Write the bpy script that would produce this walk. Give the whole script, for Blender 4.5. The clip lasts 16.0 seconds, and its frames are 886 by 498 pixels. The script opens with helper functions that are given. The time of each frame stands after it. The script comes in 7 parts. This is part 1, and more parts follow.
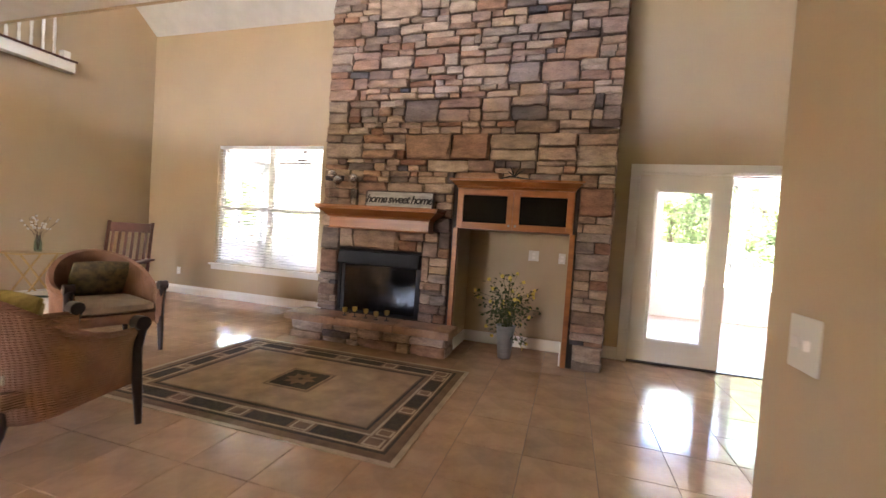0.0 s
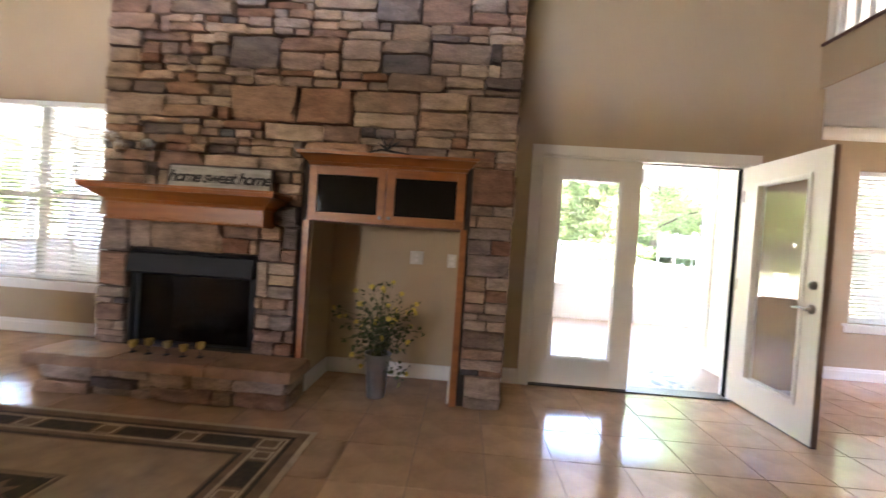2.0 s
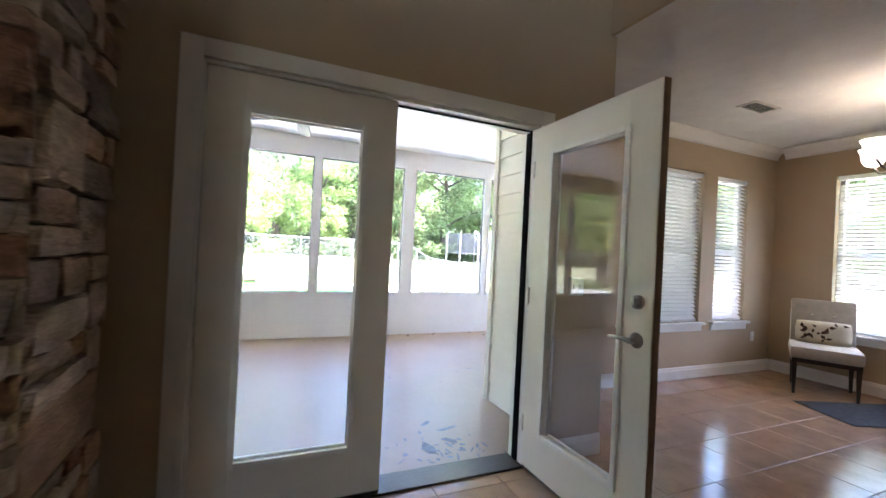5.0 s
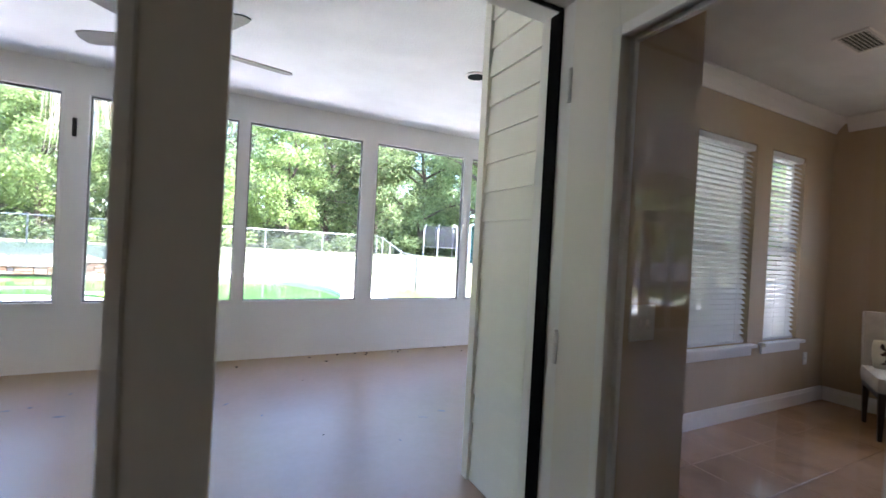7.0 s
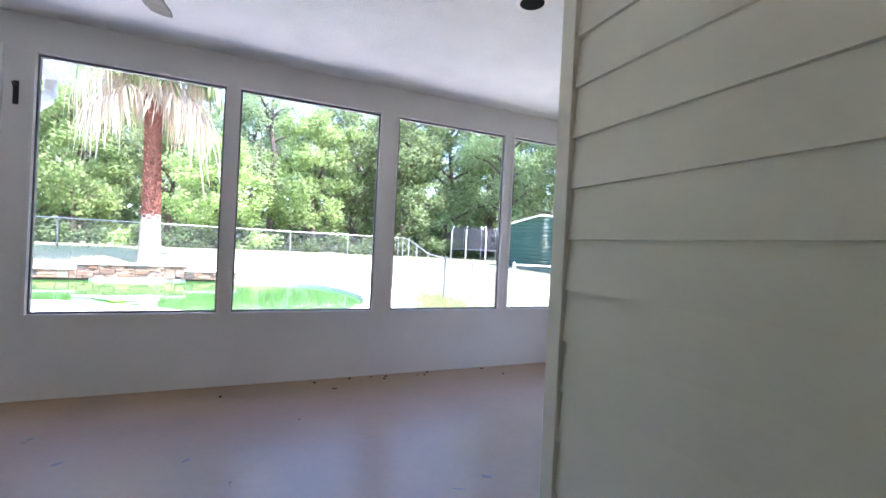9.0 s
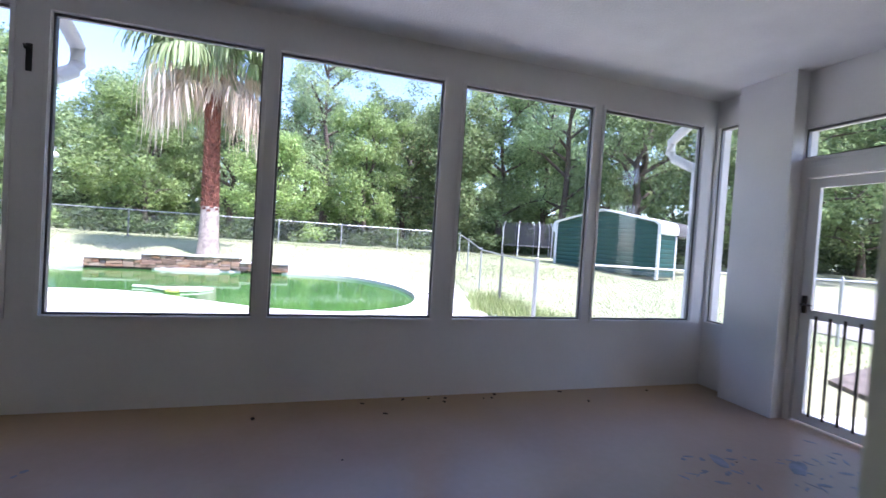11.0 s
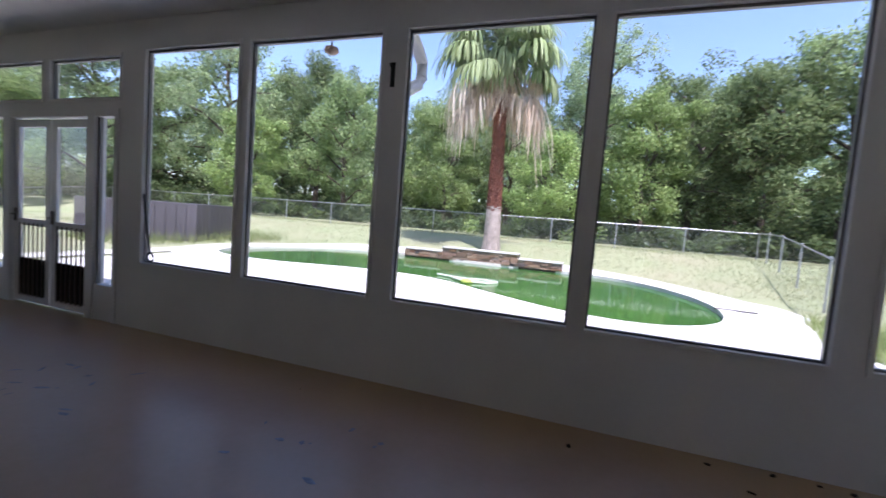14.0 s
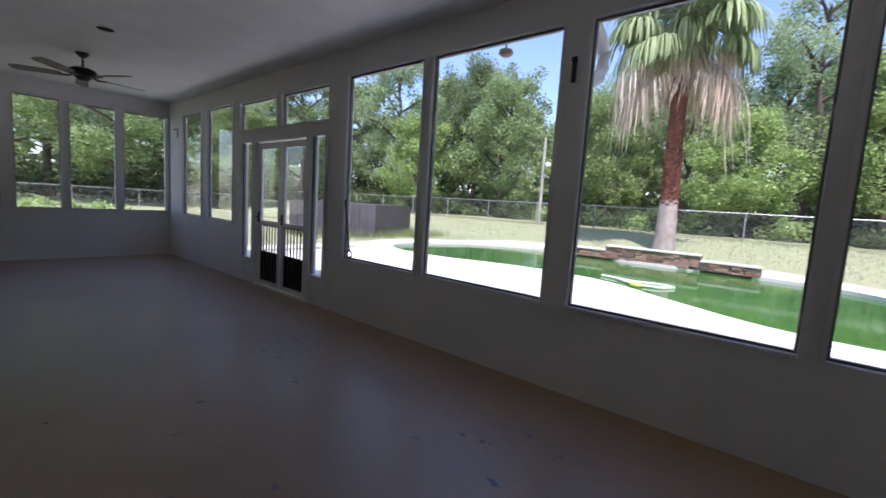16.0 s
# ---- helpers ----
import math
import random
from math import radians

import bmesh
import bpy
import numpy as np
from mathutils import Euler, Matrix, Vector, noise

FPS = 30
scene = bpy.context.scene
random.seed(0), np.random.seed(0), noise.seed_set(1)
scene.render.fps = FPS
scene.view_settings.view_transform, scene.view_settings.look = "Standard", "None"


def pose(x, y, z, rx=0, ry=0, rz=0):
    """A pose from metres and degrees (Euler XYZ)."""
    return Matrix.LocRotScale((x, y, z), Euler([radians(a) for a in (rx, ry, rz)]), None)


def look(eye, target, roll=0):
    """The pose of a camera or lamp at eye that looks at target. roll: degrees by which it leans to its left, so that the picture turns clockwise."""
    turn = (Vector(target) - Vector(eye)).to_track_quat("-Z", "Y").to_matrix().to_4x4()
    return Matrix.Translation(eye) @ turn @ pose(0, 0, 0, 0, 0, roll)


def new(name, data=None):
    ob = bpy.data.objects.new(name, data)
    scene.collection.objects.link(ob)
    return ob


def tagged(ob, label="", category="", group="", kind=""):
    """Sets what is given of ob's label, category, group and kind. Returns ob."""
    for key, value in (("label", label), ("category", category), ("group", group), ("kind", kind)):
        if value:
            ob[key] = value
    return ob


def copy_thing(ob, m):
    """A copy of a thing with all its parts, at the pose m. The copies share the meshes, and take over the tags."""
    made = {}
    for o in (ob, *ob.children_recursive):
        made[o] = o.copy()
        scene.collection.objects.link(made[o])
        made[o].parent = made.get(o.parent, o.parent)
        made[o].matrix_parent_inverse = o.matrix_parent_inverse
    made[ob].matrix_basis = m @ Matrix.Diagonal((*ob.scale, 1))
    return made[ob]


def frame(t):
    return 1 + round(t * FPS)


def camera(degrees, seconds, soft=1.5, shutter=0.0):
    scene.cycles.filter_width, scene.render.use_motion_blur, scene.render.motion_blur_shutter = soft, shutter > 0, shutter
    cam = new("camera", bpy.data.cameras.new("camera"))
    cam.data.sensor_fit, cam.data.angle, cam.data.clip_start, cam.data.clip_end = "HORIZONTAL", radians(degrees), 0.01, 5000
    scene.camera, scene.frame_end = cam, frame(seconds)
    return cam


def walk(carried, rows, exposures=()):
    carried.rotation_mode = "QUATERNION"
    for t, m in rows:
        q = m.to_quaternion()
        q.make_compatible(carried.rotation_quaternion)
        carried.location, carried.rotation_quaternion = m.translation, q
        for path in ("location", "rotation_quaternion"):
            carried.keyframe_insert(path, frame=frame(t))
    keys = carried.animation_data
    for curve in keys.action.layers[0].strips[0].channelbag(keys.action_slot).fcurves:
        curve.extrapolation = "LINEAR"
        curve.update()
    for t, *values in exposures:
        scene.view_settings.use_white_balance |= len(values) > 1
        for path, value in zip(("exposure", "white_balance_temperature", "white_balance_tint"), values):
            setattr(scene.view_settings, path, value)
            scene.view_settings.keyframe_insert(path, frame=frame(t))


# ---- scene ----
cam = camera(93.8, 16.0, 1.5, 0.5)
PATH = [
    (0, (0.097, -0.221, 1.234), (-0.483, 1.692, 1.173), 3.9),
    (0.5, (0.071, 0.073, 1.221), (-0.483, 1.994, 1.163), 4.0),
    (1, (0.077, 0.39, 1.203), (-0.421, 2.327, 1.149), 4.0),
    (1.5, (0.105, 0.687, 1.216), (-0.293, 2.646, 1.174), 3.9),
    (2, (0.14, 0.971, 1.243), (0.034, 2.968, 1.205), 3.8),
    (2.5, (0.272, 1.239, 1.254), (0.407, 3.234, 1.229), 3.5),
    (3, (0.414, 1.492, 1.247), (0.734, 3.466, 1.246), 3.3),
    (3.5, (0.53, 1.768, 1.242), (1.034, 3.704, 1.254), 3.0),
    (4, (0.676, 2.051, 1.223), (1.33, 3.941, 1.249), 2.8),
    (4.5, (0.861, 2.346, 1.252), (1.603, 4.203, 1.274), 2.8),
    (7, (1.69, 3.815, 1.316), (2.584, 5.598, 1.303), 3.1),
    (7.5, (1.841, 4.071, 1.315), (2.708, 5.866, 1.303), 3.1),
    (8, (1.951, 4.325, 1.276), (2.780, 6.138, 1.274), 2.9),
    (10.5, (2.108, 5.314, 1.252), (2.757, 7.214, 1.218), 3.5),
    (11, (2.133, 5.499, 1.255), (2.697, 7.417, 1.212), 3.7),
    (11.5, (2.051, 5.665, 1.214), (2.517, 7.61, 1.18), 3.7),
    (12, (1.979, 5.81, 1.201), (2.268, 7.789, 1.162), 4.0),
    (12.5, (1.947, 5.919, 1.196), (1.987, 7.918, 1.143), 4.2),
    (13, (1.877, 5.974, 1.195), (1.677, 7.963, 1.118), 4.3),
    (13.5, (1.799, 5.992, 1.212), (1.362, 7.941, 1.101), 4.4),
    (14, (1.734, 6.014, 1.223), (1.092, 7.903, 1.084), 4.5),
    (14.5, (1.684, 6.025, 1.231), (0.856, 7.838, 1.068), 4.3),
    (15, (1.631, 6.009, 1.235), (0.632, 7.732, 1.054), 4.3),
    (15.5, (1.602, 5.996, 1.243), (0.452, 7.62, 1.048), 4.1),
    (16, (1.573, 5.973, 1.259), (0.303, 7.504, 1.048), 3.7),
]
walk(cam, [(t, look(eye, target, roll)) for t, eye, target, roll in PATH],
     exposures=[(0.0, 6.25, 6600, 27), (1.0, 6.1, 6500, 25), (2.0, 5.95, 6400, 26), (3.0, 5.68, 6200, 24), (4.5, 4.77, 5850, 19), (7.0, 3.5, 5700, 20), (8.0, 3.45, 5700, 21), (10.4, 2.05, 5500, 25), (11.5, 1.83, 5600, 24), (13.5, 1.27, 5750, 24), (16.0, 1.05, 5850, 23)])

# ---- light ----
SUN_EL, SUN_AZ = radians(62), radians(138)   # azimuth from +y, clockwise
world = bpy.data.worlds.new("sky")
scene.world = world
world.use_nodes = True
_nt = world.node_tree
_sky = _nt.nodes.new("ShaderNodeTexSky")
_sky.sky_type = "NISHITA"
_sky.sun_disc = False
_sky.sun_elevation = SUN_EL
_sky.sun_rotation = SUN_AZ
_nt.nodes["Background"].inputs["Strength"].default_value = 0.15
_nt.links.new(_sky.outputs["Color"], _nt.nodes["Background"].inputs["Color"])

sun_data = bpy.data.lights.new("sun", "SUN")
sun_data.energy, sun_data.angle, sun_data.color = 3.8, radians(0.5), (1.0, 0.95, 0.88)
sun = new("sun", sun_data)
_d = Vector((math.sin(SUN_AZ) * math.cos(SUN_EL), math.cos(SUN_AZ) * math.cos(SUN_EL), math.sin(SUN_EL)))
sun.matrix_world = look(_d * 60, (0, 0, 0))


def window_light(name, x, y, z, w, h, toward, watts, color=(1, 1, 1)):
    """An area lamp in a window's opening, for the sky's light."""
    d = bpy.data.lights.new(name, "AREA")
    d.shape, d.size, d.size_y, d.energy, d.color = "RECTANGLE", w, h, watts, color
    ob = new(name, d)
    ob.matrix_world = look((x, y, z), toward)
    return ob


# area lamps in assumed, unseen windows of the front of the house, behind the walk
window_light("window_light", -2.5, -4.02, 4.55, 1.95, 1.25, (-2.5, 5, 3.2), 0.95, (1.0, 0.87, 0.72))
window_light("window_light", -4.6, -4.02, 1.55, 1.15, 1.25, (-4.6, 5, 1.0), 0.7, (1.0, 0.87, 0.72))


# ---- materials ----
def material(name, color, rough=0.6, metal=0.0, var=0.12, scale=6.0, fine=60.0, bump=0.15, spec=0.5, tint=None, coat=0.0, rand=0.0, trans=0.0, stretch=None):
    """A procedural surface: base colour with broad stains and fine grain, and a little relief."""
    m = bpy.data.materials.new(name)
    m.use_nodes = True
    nt = m.node_tree
    b = nt.nodes["Principled BSDF"]
    N = nt.nodes.new
    co = N("ShaderNodeTexCoord")
    mp = N("ShaderNodeMapping")
    nt.links.new(co.outputs["Object"], mp.inputs["Vector"])
    if stretch:
        mp.inputs["Scale"].default_value = stretch
    n1, n2 = N("ShaderNodeTexNoise"), N("ShaderNodeTexNoise")
    n1.inputs["Scale"].default_value, n2.inputs["Scale"].default_value = scale, fine
    n1.inputs["Detail"].default_value, n2.inputs["Detail"].default_value = 6, 4
    for n in (n1, n2):
        nt.links.new(mp.outputs["Vector"], n.inputs["Vector"])
    mix = N("ShaderNodeMix")
    mix.data_type = "RGBA"
    dark = tint or tuple(c * (1 - 2 * var) for c in color[:3])
    lite = tuple(min(1, c * (1 + var)) for c in color[:3])
    mix.inputs["A"].default_value = (*dark, 1)
    mix.inputs["B"].default_value = (*lite, 1)
    add = N("ShaderNodeMath")
    add.operation = "MULTIPLY_ADD"
    add.inputs[1].default_value = 0.4
    nt.links.new(n2.outputs["Fac"], add.inputs[0])
    sc = N("ShaderNodeMath")
    sc.operation = "MULTIPLY_ADD"
    sc.inputs[1].default_value, sc.inputs[2].default_value = 1.6, -0.5
    nt.links.new(n1.outputs["Fac"], sc.inputs[0])
    nt.links.new(sc.outputs[0], add.inputs[2])
    nt.links.new(add.outputs[0], mix.inputs["Factor"])
    out = mix.outputs["Result"]
    if rand:
        oi = N("ShaderNodeObjectInfo")
        hs = N("ShaderNodeHueSaturation")
        mr = N("ShaderNodeMapRange")
        mr.inputs["To Min"].default_value, mr.inputs["To Max"].default_value = 1 - rand, 1 + rand
        nt.links.new(oi.outputs["Random"], mr.inputs["Value"])
        nt.links.new(mr.outputs["Result"], hs.inputs["Value"])
        nt.links.new(out, hs.inputs["Color"])
        out = hs.outputs["Color"]
    nt.links.new(out, b.inputs["Base Color"])
    b.inputs["Roughness"].default_value = rough
    b.inputs["Metallic"].default_value = metal
    b.inputs["Specular IOR Level"].default_value = spec
    b.inputs["Coat Weight"].default_value = coat
    if trans:
        b.inputs["Transmission Weight"].default_value = trans
    if bump:
        bp = N("ShaderNodeBump")
        bp.inputs["Strength"].default_value = bump
        bp.inputs["Distance"].default_value = 0.01
        nt.links.new(n2.outputs["Fac"], bp.inputs["Height"])
        nt.links.new(bp.outputs["Normal"], b.inputs["Normal"])
    return m


def glass(name, tint=(1, 1, 1), rough=0.0):
    """Thin window glass: clear with a reflecting skin that grows towards grazing."""
    m = bpy.data.materials.new(name)
    m.use_nodes = True
    nt = m.node_tree
    nt.nodes.remove(nt.nodes["Principled BSDF"])
    tr, gl, lw, mx, pw, ma = (nt.nodes.new(k) for k in ("ShaderNodeBsdfTransparent", "ShaderNodeBsdfGlossy", "ShaderNodeLayerWeight", "ShaderNodeMixShader", "ShaderNodeMath", "ShaderNodeMath"))
    tr.inputs["Color"].default_value = (*tint, 1)
    gl.inputs["Roughness"].default_value = rough
    lw.inputs["Blend"].default_value = 0.5
    pw.operation, ma.operation = "POWER", "MULTIPLY_ADD"
    pw.inputs[1].default_value, ma.inputs[1].default_value, ma.inputs[2].default_value = 4.5, 0.85, 0.035
    nt.links.new(lw.outputs["Facing"], pw.inputs[0])
    nt.links.new(pw.outputs[0], ma.inputs[0])
    nt.links.new(ma.outputs[0], mx.inputs[0])
    nt.links.new(tr.outputs[0], mx.inputs[1])
    nt.links.new(gl.outputs[0], mx.inputs[2])
    nt.links.new(mx.outputs[0], nt.nodes["Material Output"].inputs["Surface"])
    return m


M_WALL = material("tan_wall_paint", (0.46, 0.345, 0.215), 0.7, var=0.04, scale=1.2, fine=90, bump=0.08)
M_CEIL = material("white_textured_ceiling", (0.74, 0.72, 0.69), 0.85, var=0.05, scale=5, fine=35, bump=0.5)
M_TRIM = material("white_trim_paint", (0.79, 0.755, 0.70), 0.35, var=0.03, scale=2, fine=40, bump=0.03)
M_DOOR = material("cream_door_paint", (0.78, 0.725, 0.635), 0.4, var=0.03, scale=2, fine=40, bump=0.04)
M_PORCH = material("porch_white_paint", (0.72, 0.71, 0.70), 0.6, var=0.05, scale=1.5, fine=50, bump=0.1)
M_PORCHCEIL = material("porch_ceiling_stipple", (0.76, 0.75, 0.73), 0.8, var=0.05, scale=3, fine=60, bump=0.5)
M_CONC = material("painted_concrete_floor", (0.325, 0.235, 0.18), 0.33, var=0.16, scale=0.8, fine=25, bump=0.05, tint=(0.27, 0.185, 0.12))
M_GROUT = material("tile_grout", (0.22, 0.15, 0.10), 0.8, var=0.1, scale=4, fine=80)
M_TILE = material("tan_ceramic_tile", (0.43, 0.27, 0.16), 0.13, var=0.16, scale=5, fine=28, bump=0.03, rand=0.08)
M_STONE = material("stone", (0.35, 0.25, 0.18), 0.85, var=0.25, scale=5, fine=40, bump=0.6)
M_OAK = material("honey_oak", (0.34, 0.115, 0.024), 0.35, var=0.18, scale=3, fine=22, bump=0.08, stretch=(1, 8, 8))
M_DARK = material("black_metal", (0.02, 0.02, 0.022), 0.45, metal=0.3, var=0.1)
M_GLASS = glass("clear_glass")
M_SIDING = material("cream_lap_siding", (0.76, 0.74, 0.64), 0.55, var=0.04, scale=2, fine=30, bump=0.06)
M_LAWN = material("lawn_ground", (0.20, 0.245, 0.12), 0.95, var=0.22, scale=0.3, fine=22, bump=0.4, tint=(0.33, 0.30, 0.19))
M_DECK = material("concrete_pool_deck", (0.68, 0.65, 0.60), 0.8, var=0.07, scale=0.7, fine=30, bump=0.1)


# ---- mesh helpers ----
def box(bm, x0, x1, y0, y1, z0, z1, bevel=0.0, mat=0):
    vs = bmesh.ops.create_cube(bm, size=1.0, matrix=Matrix.LocRotScale(((x0 + x1) / 2, (y0 + y1) / 2, (z0 + z1) / 2), None, (abs(x1 - x0), abs(y1 - y0), abs(z1 - z0))))["verts"]
    fs = set(f for v in vs for f in v.link_faces)
    for f in fs:
        f.material_index = mat
    if bevel:
        es = list(set(e for v in vs for e in v.link_edges))
        bmesh.ops.bevel(bm, geom=es, offset=bevel, segments=2, affect="EDGES", profile=0.7)
    return vs


def obox(bm, m, sx, sy, sz, bevel=0.0):
    """A box of that size about the pose m."""
    vs = bmesh.ops.create_cube(bm, size=1.0, matrix=m @ Matrix.Diagonal((sx, sy, sz, 1)))["verts"]
    if bevel:
        es = list(set(e for v in vs for e in v.link_edges))
        bmesh.ops.bevel(bm, geom=es, offset=bevel, segments=2, affect="EDGES", profile=0.7)
    return vs


def tube(bm, pts, r, seg=10, r2=None, cap=True):
    """A round bar along points; r may be one radius or one a point."""
    pts = [Vector(p) for p in pts]
    n = len(pts)
    rs = [r + (r2 - r) * i / (n - 1) for i in range(n)] if r2 is not None else (list(r) if isinstance(r, (list, tuple)) else [r] * n)
    rings, up = [], Vector((0, 0, 1))
    for i, p in enumerate(pts):
        d = (pts[min(i + 1, n - 1)] - pts[max(i - 1, 0)]).normalized()
        a = d.cross(up if abs(d.z) < 0.95 else Vector((1, 0, 0))).normalized()
        b = d.cross(a).normalized()
        rings.append([bm.verts.new(p + rs[i] * (math.cos(2 * math.pi * k / seg) * a + math.sin(2 * math.pi * k / seg) * b)) for k in range(seg)])
    for q, w in zip(rings, rings[1:]):
        for k in range(seg):
            bm.faces.new((q[k], q[(k + 1) % seg], w[(k + 1) % seg], w[k]))
    if cap:
        bm.faces.new(rings[0])
        bm.faces.new(rings[-1][::-1])
    return rings


def lathe(bm, profile, seg=20, m=Matrix()):
    """Turns a profile of (radius, height) about z."""
    rings = [[bm.verts.new(m @ Vector((r * math.cos(2 * math.pi * k / seg), r * math.sin(2 * math.pi * k / seg), z))) for k in range(seg)] for r, z in profile]
    for q, w in zip(rings, rings[1:]):
        for k in range(seg):
            bm.faces.new((q[k], q[(k + 1) % seg], w[(k + 1) % seg], w[k]))
    if profile[0][0] > 1e-4:
        bm.faces.new(rings[0][::-1])
    if profile[-1][0] > 1e-4:
        bm.faces.new(rings[-1])


def prism(bm, outline, z0, z1, m=Matrix()):
    """Closes an outline of (x, y) between two heights."""
    lo = [bm.verts.new(m @ Vector((x, y, z0))) for x, y in outline]
    hi = [bm.verts.new(m @ Vector((x, y, z1))) for x, y in outline]
    n = len(outline)
    bm.faces.new(lo[::-1])
    bm.faces.new(hi)
    for i in range(n):
        bm.faces.new((lo[i], lo[(i + 1) % n], hi[(i + 1) % n], hi[i]))


def mesh_of(name, bm, mats, smooth=False):
    bmesh.ops.recalc_face_normals(bm, faces=bm.faces)
    me = bpy.data.meshes.new(name)
    bm.to_mesh(me)
    bm.free()
    for m in mats if isinstance(mats, (list, tuple)) else [mats]:
        me.materials.append(m)
    if smooth:
        me.polygons.foreach_set("use_smooth", [True] * len(me.polygons))
        me.set_sharp_from_angle(angle=radians(40))
    return me


def part(name, bm, mats, parent=None, label="", smooth=False, m=None):
    ob = new(name, mesh_of(name, bm, mats, smooth))
    if parent is not None:
        ob.parent = parent
    if m is not None:
        ob.matrix_basis = m
    if label:
        ob["label"] = label
    return ob


def thing(name, label, category, m=Matrix(), group="", kind=""):
    ob = new(name)
    ob.empty_display_size = 0.1
    ob.matrix_basis = m
    return tagged(ob, label, category, group, kind)


def structure(name, bm, mats, label="", category="", smooth=False):
    return tagged(part(name, bm, mats, smooth=smooth), label, category, kind="structure")


def slab_with_holes(bm, axis, a0, a1, z0, z1, d0, d1, holes):
    """A wall along x (axis 0) or y (axis 1) from a0 to a1, d0 to d1 thick, with openings (b0, b1, z0, z1)."""
    xs = sorted({a0, a1, *(v for h in holes for v in h[:2])})
    for p, q in zip(xs, xs[1:]):
        cuts = sorted((h[2], h[3]) for h in holes if h[0] <= p + 1e-6 and h[1] >= q - 1e-6)
        z = z0
        for lo, hi in cuts + [(z1, z1)]:
            if lo > z + 1e-6:
                if axis == 0:
                    box(bm, p, q, d0, d1, z, lo)
                else:
                    box(bm, d0, d1, p, q, z, lo)
            z = max(z, hi)
# ---- house: rooms ----
NX0, NX1 = -6.8, 6.98           # inner west and east faces
YD, YL, YS, YDN = 4.74, 5.10, -4.0, 5.79   # door wall, left north wall, south wall, dining north wall
LOFT_X, LOFT_Y, LOFT_Z0, LOFT_Z1 = 3.12, 2.03, 2.77, 3.12
WIN_L = (-5.36, -3.45, 0.56, 2.44)
DOOR = (0.78, 2.57, 0.0, 2.07)
DW = [(4.42, 5.62, 0.63, 2.32), (5.86, 6.43, 0.63, 2.32)]
DE = [(3.75, 5.18, 0.60, 2.36)]
SOUTH = [(-3.5, -1.5, 3.9, 5.2), (-5.2, -4.0, 0.9, 2.2)]
CHX0, CHX1, CHY, CHB = -2.72, 0.46, 4.10, 5.18
NICHE = (-1.06, 0.10, 1.34)
FIRE = (-2.47, -1.45, 0.29, 1.03)

bm = bmesh.new()
box(bm, NX0 - 0.15, 7.13, YS - 0.15, YD, -0.2, -0.004)
box(bm, NX0 - 0.15, CHX0, YD, YL + 0.16, -0.2, -0.004)
box(bm, 3.0, 7.13, YD, YDN + 0.10, -0.2, -0.004)
box(bm, CHX0, 3.0, YD, YD + 0.16, -0.2, -0.004)
floor = structure("floor", bm, M_GROUT, "tan ceramic tile floor with dark grout joints", "floor")

bm = bmesh.new()
slab_with_holes(bm, 0, CHX1 - 0.1, 3.15, 0, 6.6, YD, YD + 0.16, [DOOR])
wall = structure("wall_north_door", bm, M_WALL, "tan painted wall around the patio doors", "wall")
bm = bmesh.new()
slab_with_holes(bm, 0, NX0 - 0.15, CHX0 + 0.2, 0, 5.2, YL, YL + 0.16, [WIN_L])
structure("wall_north", bm, M_WALL, "tan painted wall with a double window", "wall")
bm = bmesh.new()
box(bm, NX0 - 0.15, NX0, YS - 0.15, YL, 0, 7.6)
structure("wall_west", bm, M_WALL, "tall tan painted end wall", "wall")
# unseen front wall; its window openings are assumed
bm = bmesh.new()
slab_with_holes(bm, 0, NX0, 7.13, 0, 7.6, YS - 0.15, YS, SOUTH)
structure("wall_south", bm, M_WALL, "tan painted front wall with windows", "wall")
bm = bmesh.new()
slab_with_holes(bm, 1, YS, YDN, 0, 7.6, NX1, NX1 + 0.15, DE)
structure("wall_east", bm, M_WALL, "tan painted dining room wall with a window", "wall")
bm = bmesh.new()
slab_with_holes(bm, 0, 2.975, NX1 + 0.15, 0, 3.2, YDN, YDN + 0.10, DW)
structure("wall_dining_north", bm, M_WALL, "tan painted dining room wall with two windows", "wall")
bm = bmesh.new()
box(bm, 2.975, 3.15, YD + 0.16, YDN, 0, 3.2)
structure("wall_dining_west", bm, M_WALL, "short return wall of the dining room", "wall")
bm = bmesh.new()
box(bm, 0.60, 0.76, YS, 1.05, 0, LOFT_Z0, 0.012)
structure("wall_hall", bm, M_WALL, "tan painted wall end with a light switch", "wall")

# ceilings
bm = bmesh.new()
prism(bm, [(YL + 0.16, 4.13), (YL + 0.16, 4.33), (2.1, 6.78), (YS - 0.15, 6.78), (YS - 0.15, 6.6), (2.2, 6.6)], NX0 - 0.15, 7.13,
      Matrix(((0, 0, 1, 0), (1, 0, 0, 0), (0, 1, 0, 0), (0, 0, 0, 1))))
structure("ceiling", bm, M_CEIL, "white vaulted ceiling", "ceiling")
bm = bmesh.new()
box(bm, LOFT_X, NX1, YS, YD, LOFT_Z0, LOFT_Z1)
box(bm, 3.15, NX1, YD, YDN, LOFT_Z0, LOFT_Z1)
box(bm, NX0, LOFT_X, YS, LOFT_Y, LOFT_Z0, LOFT_Z1)
structure("ceiling_loft", bm, M_CEIL, "white textured ceiling under the loft", "ceiling")
bm = bmesh.new()
box(bm, LOFT_X - 0.03, LOFT_X - 0.003, LOFT_Y - 0.03, YD - 0.003, LOFT_Z0 - 0.004, LOFT_Z1 + 0.003)
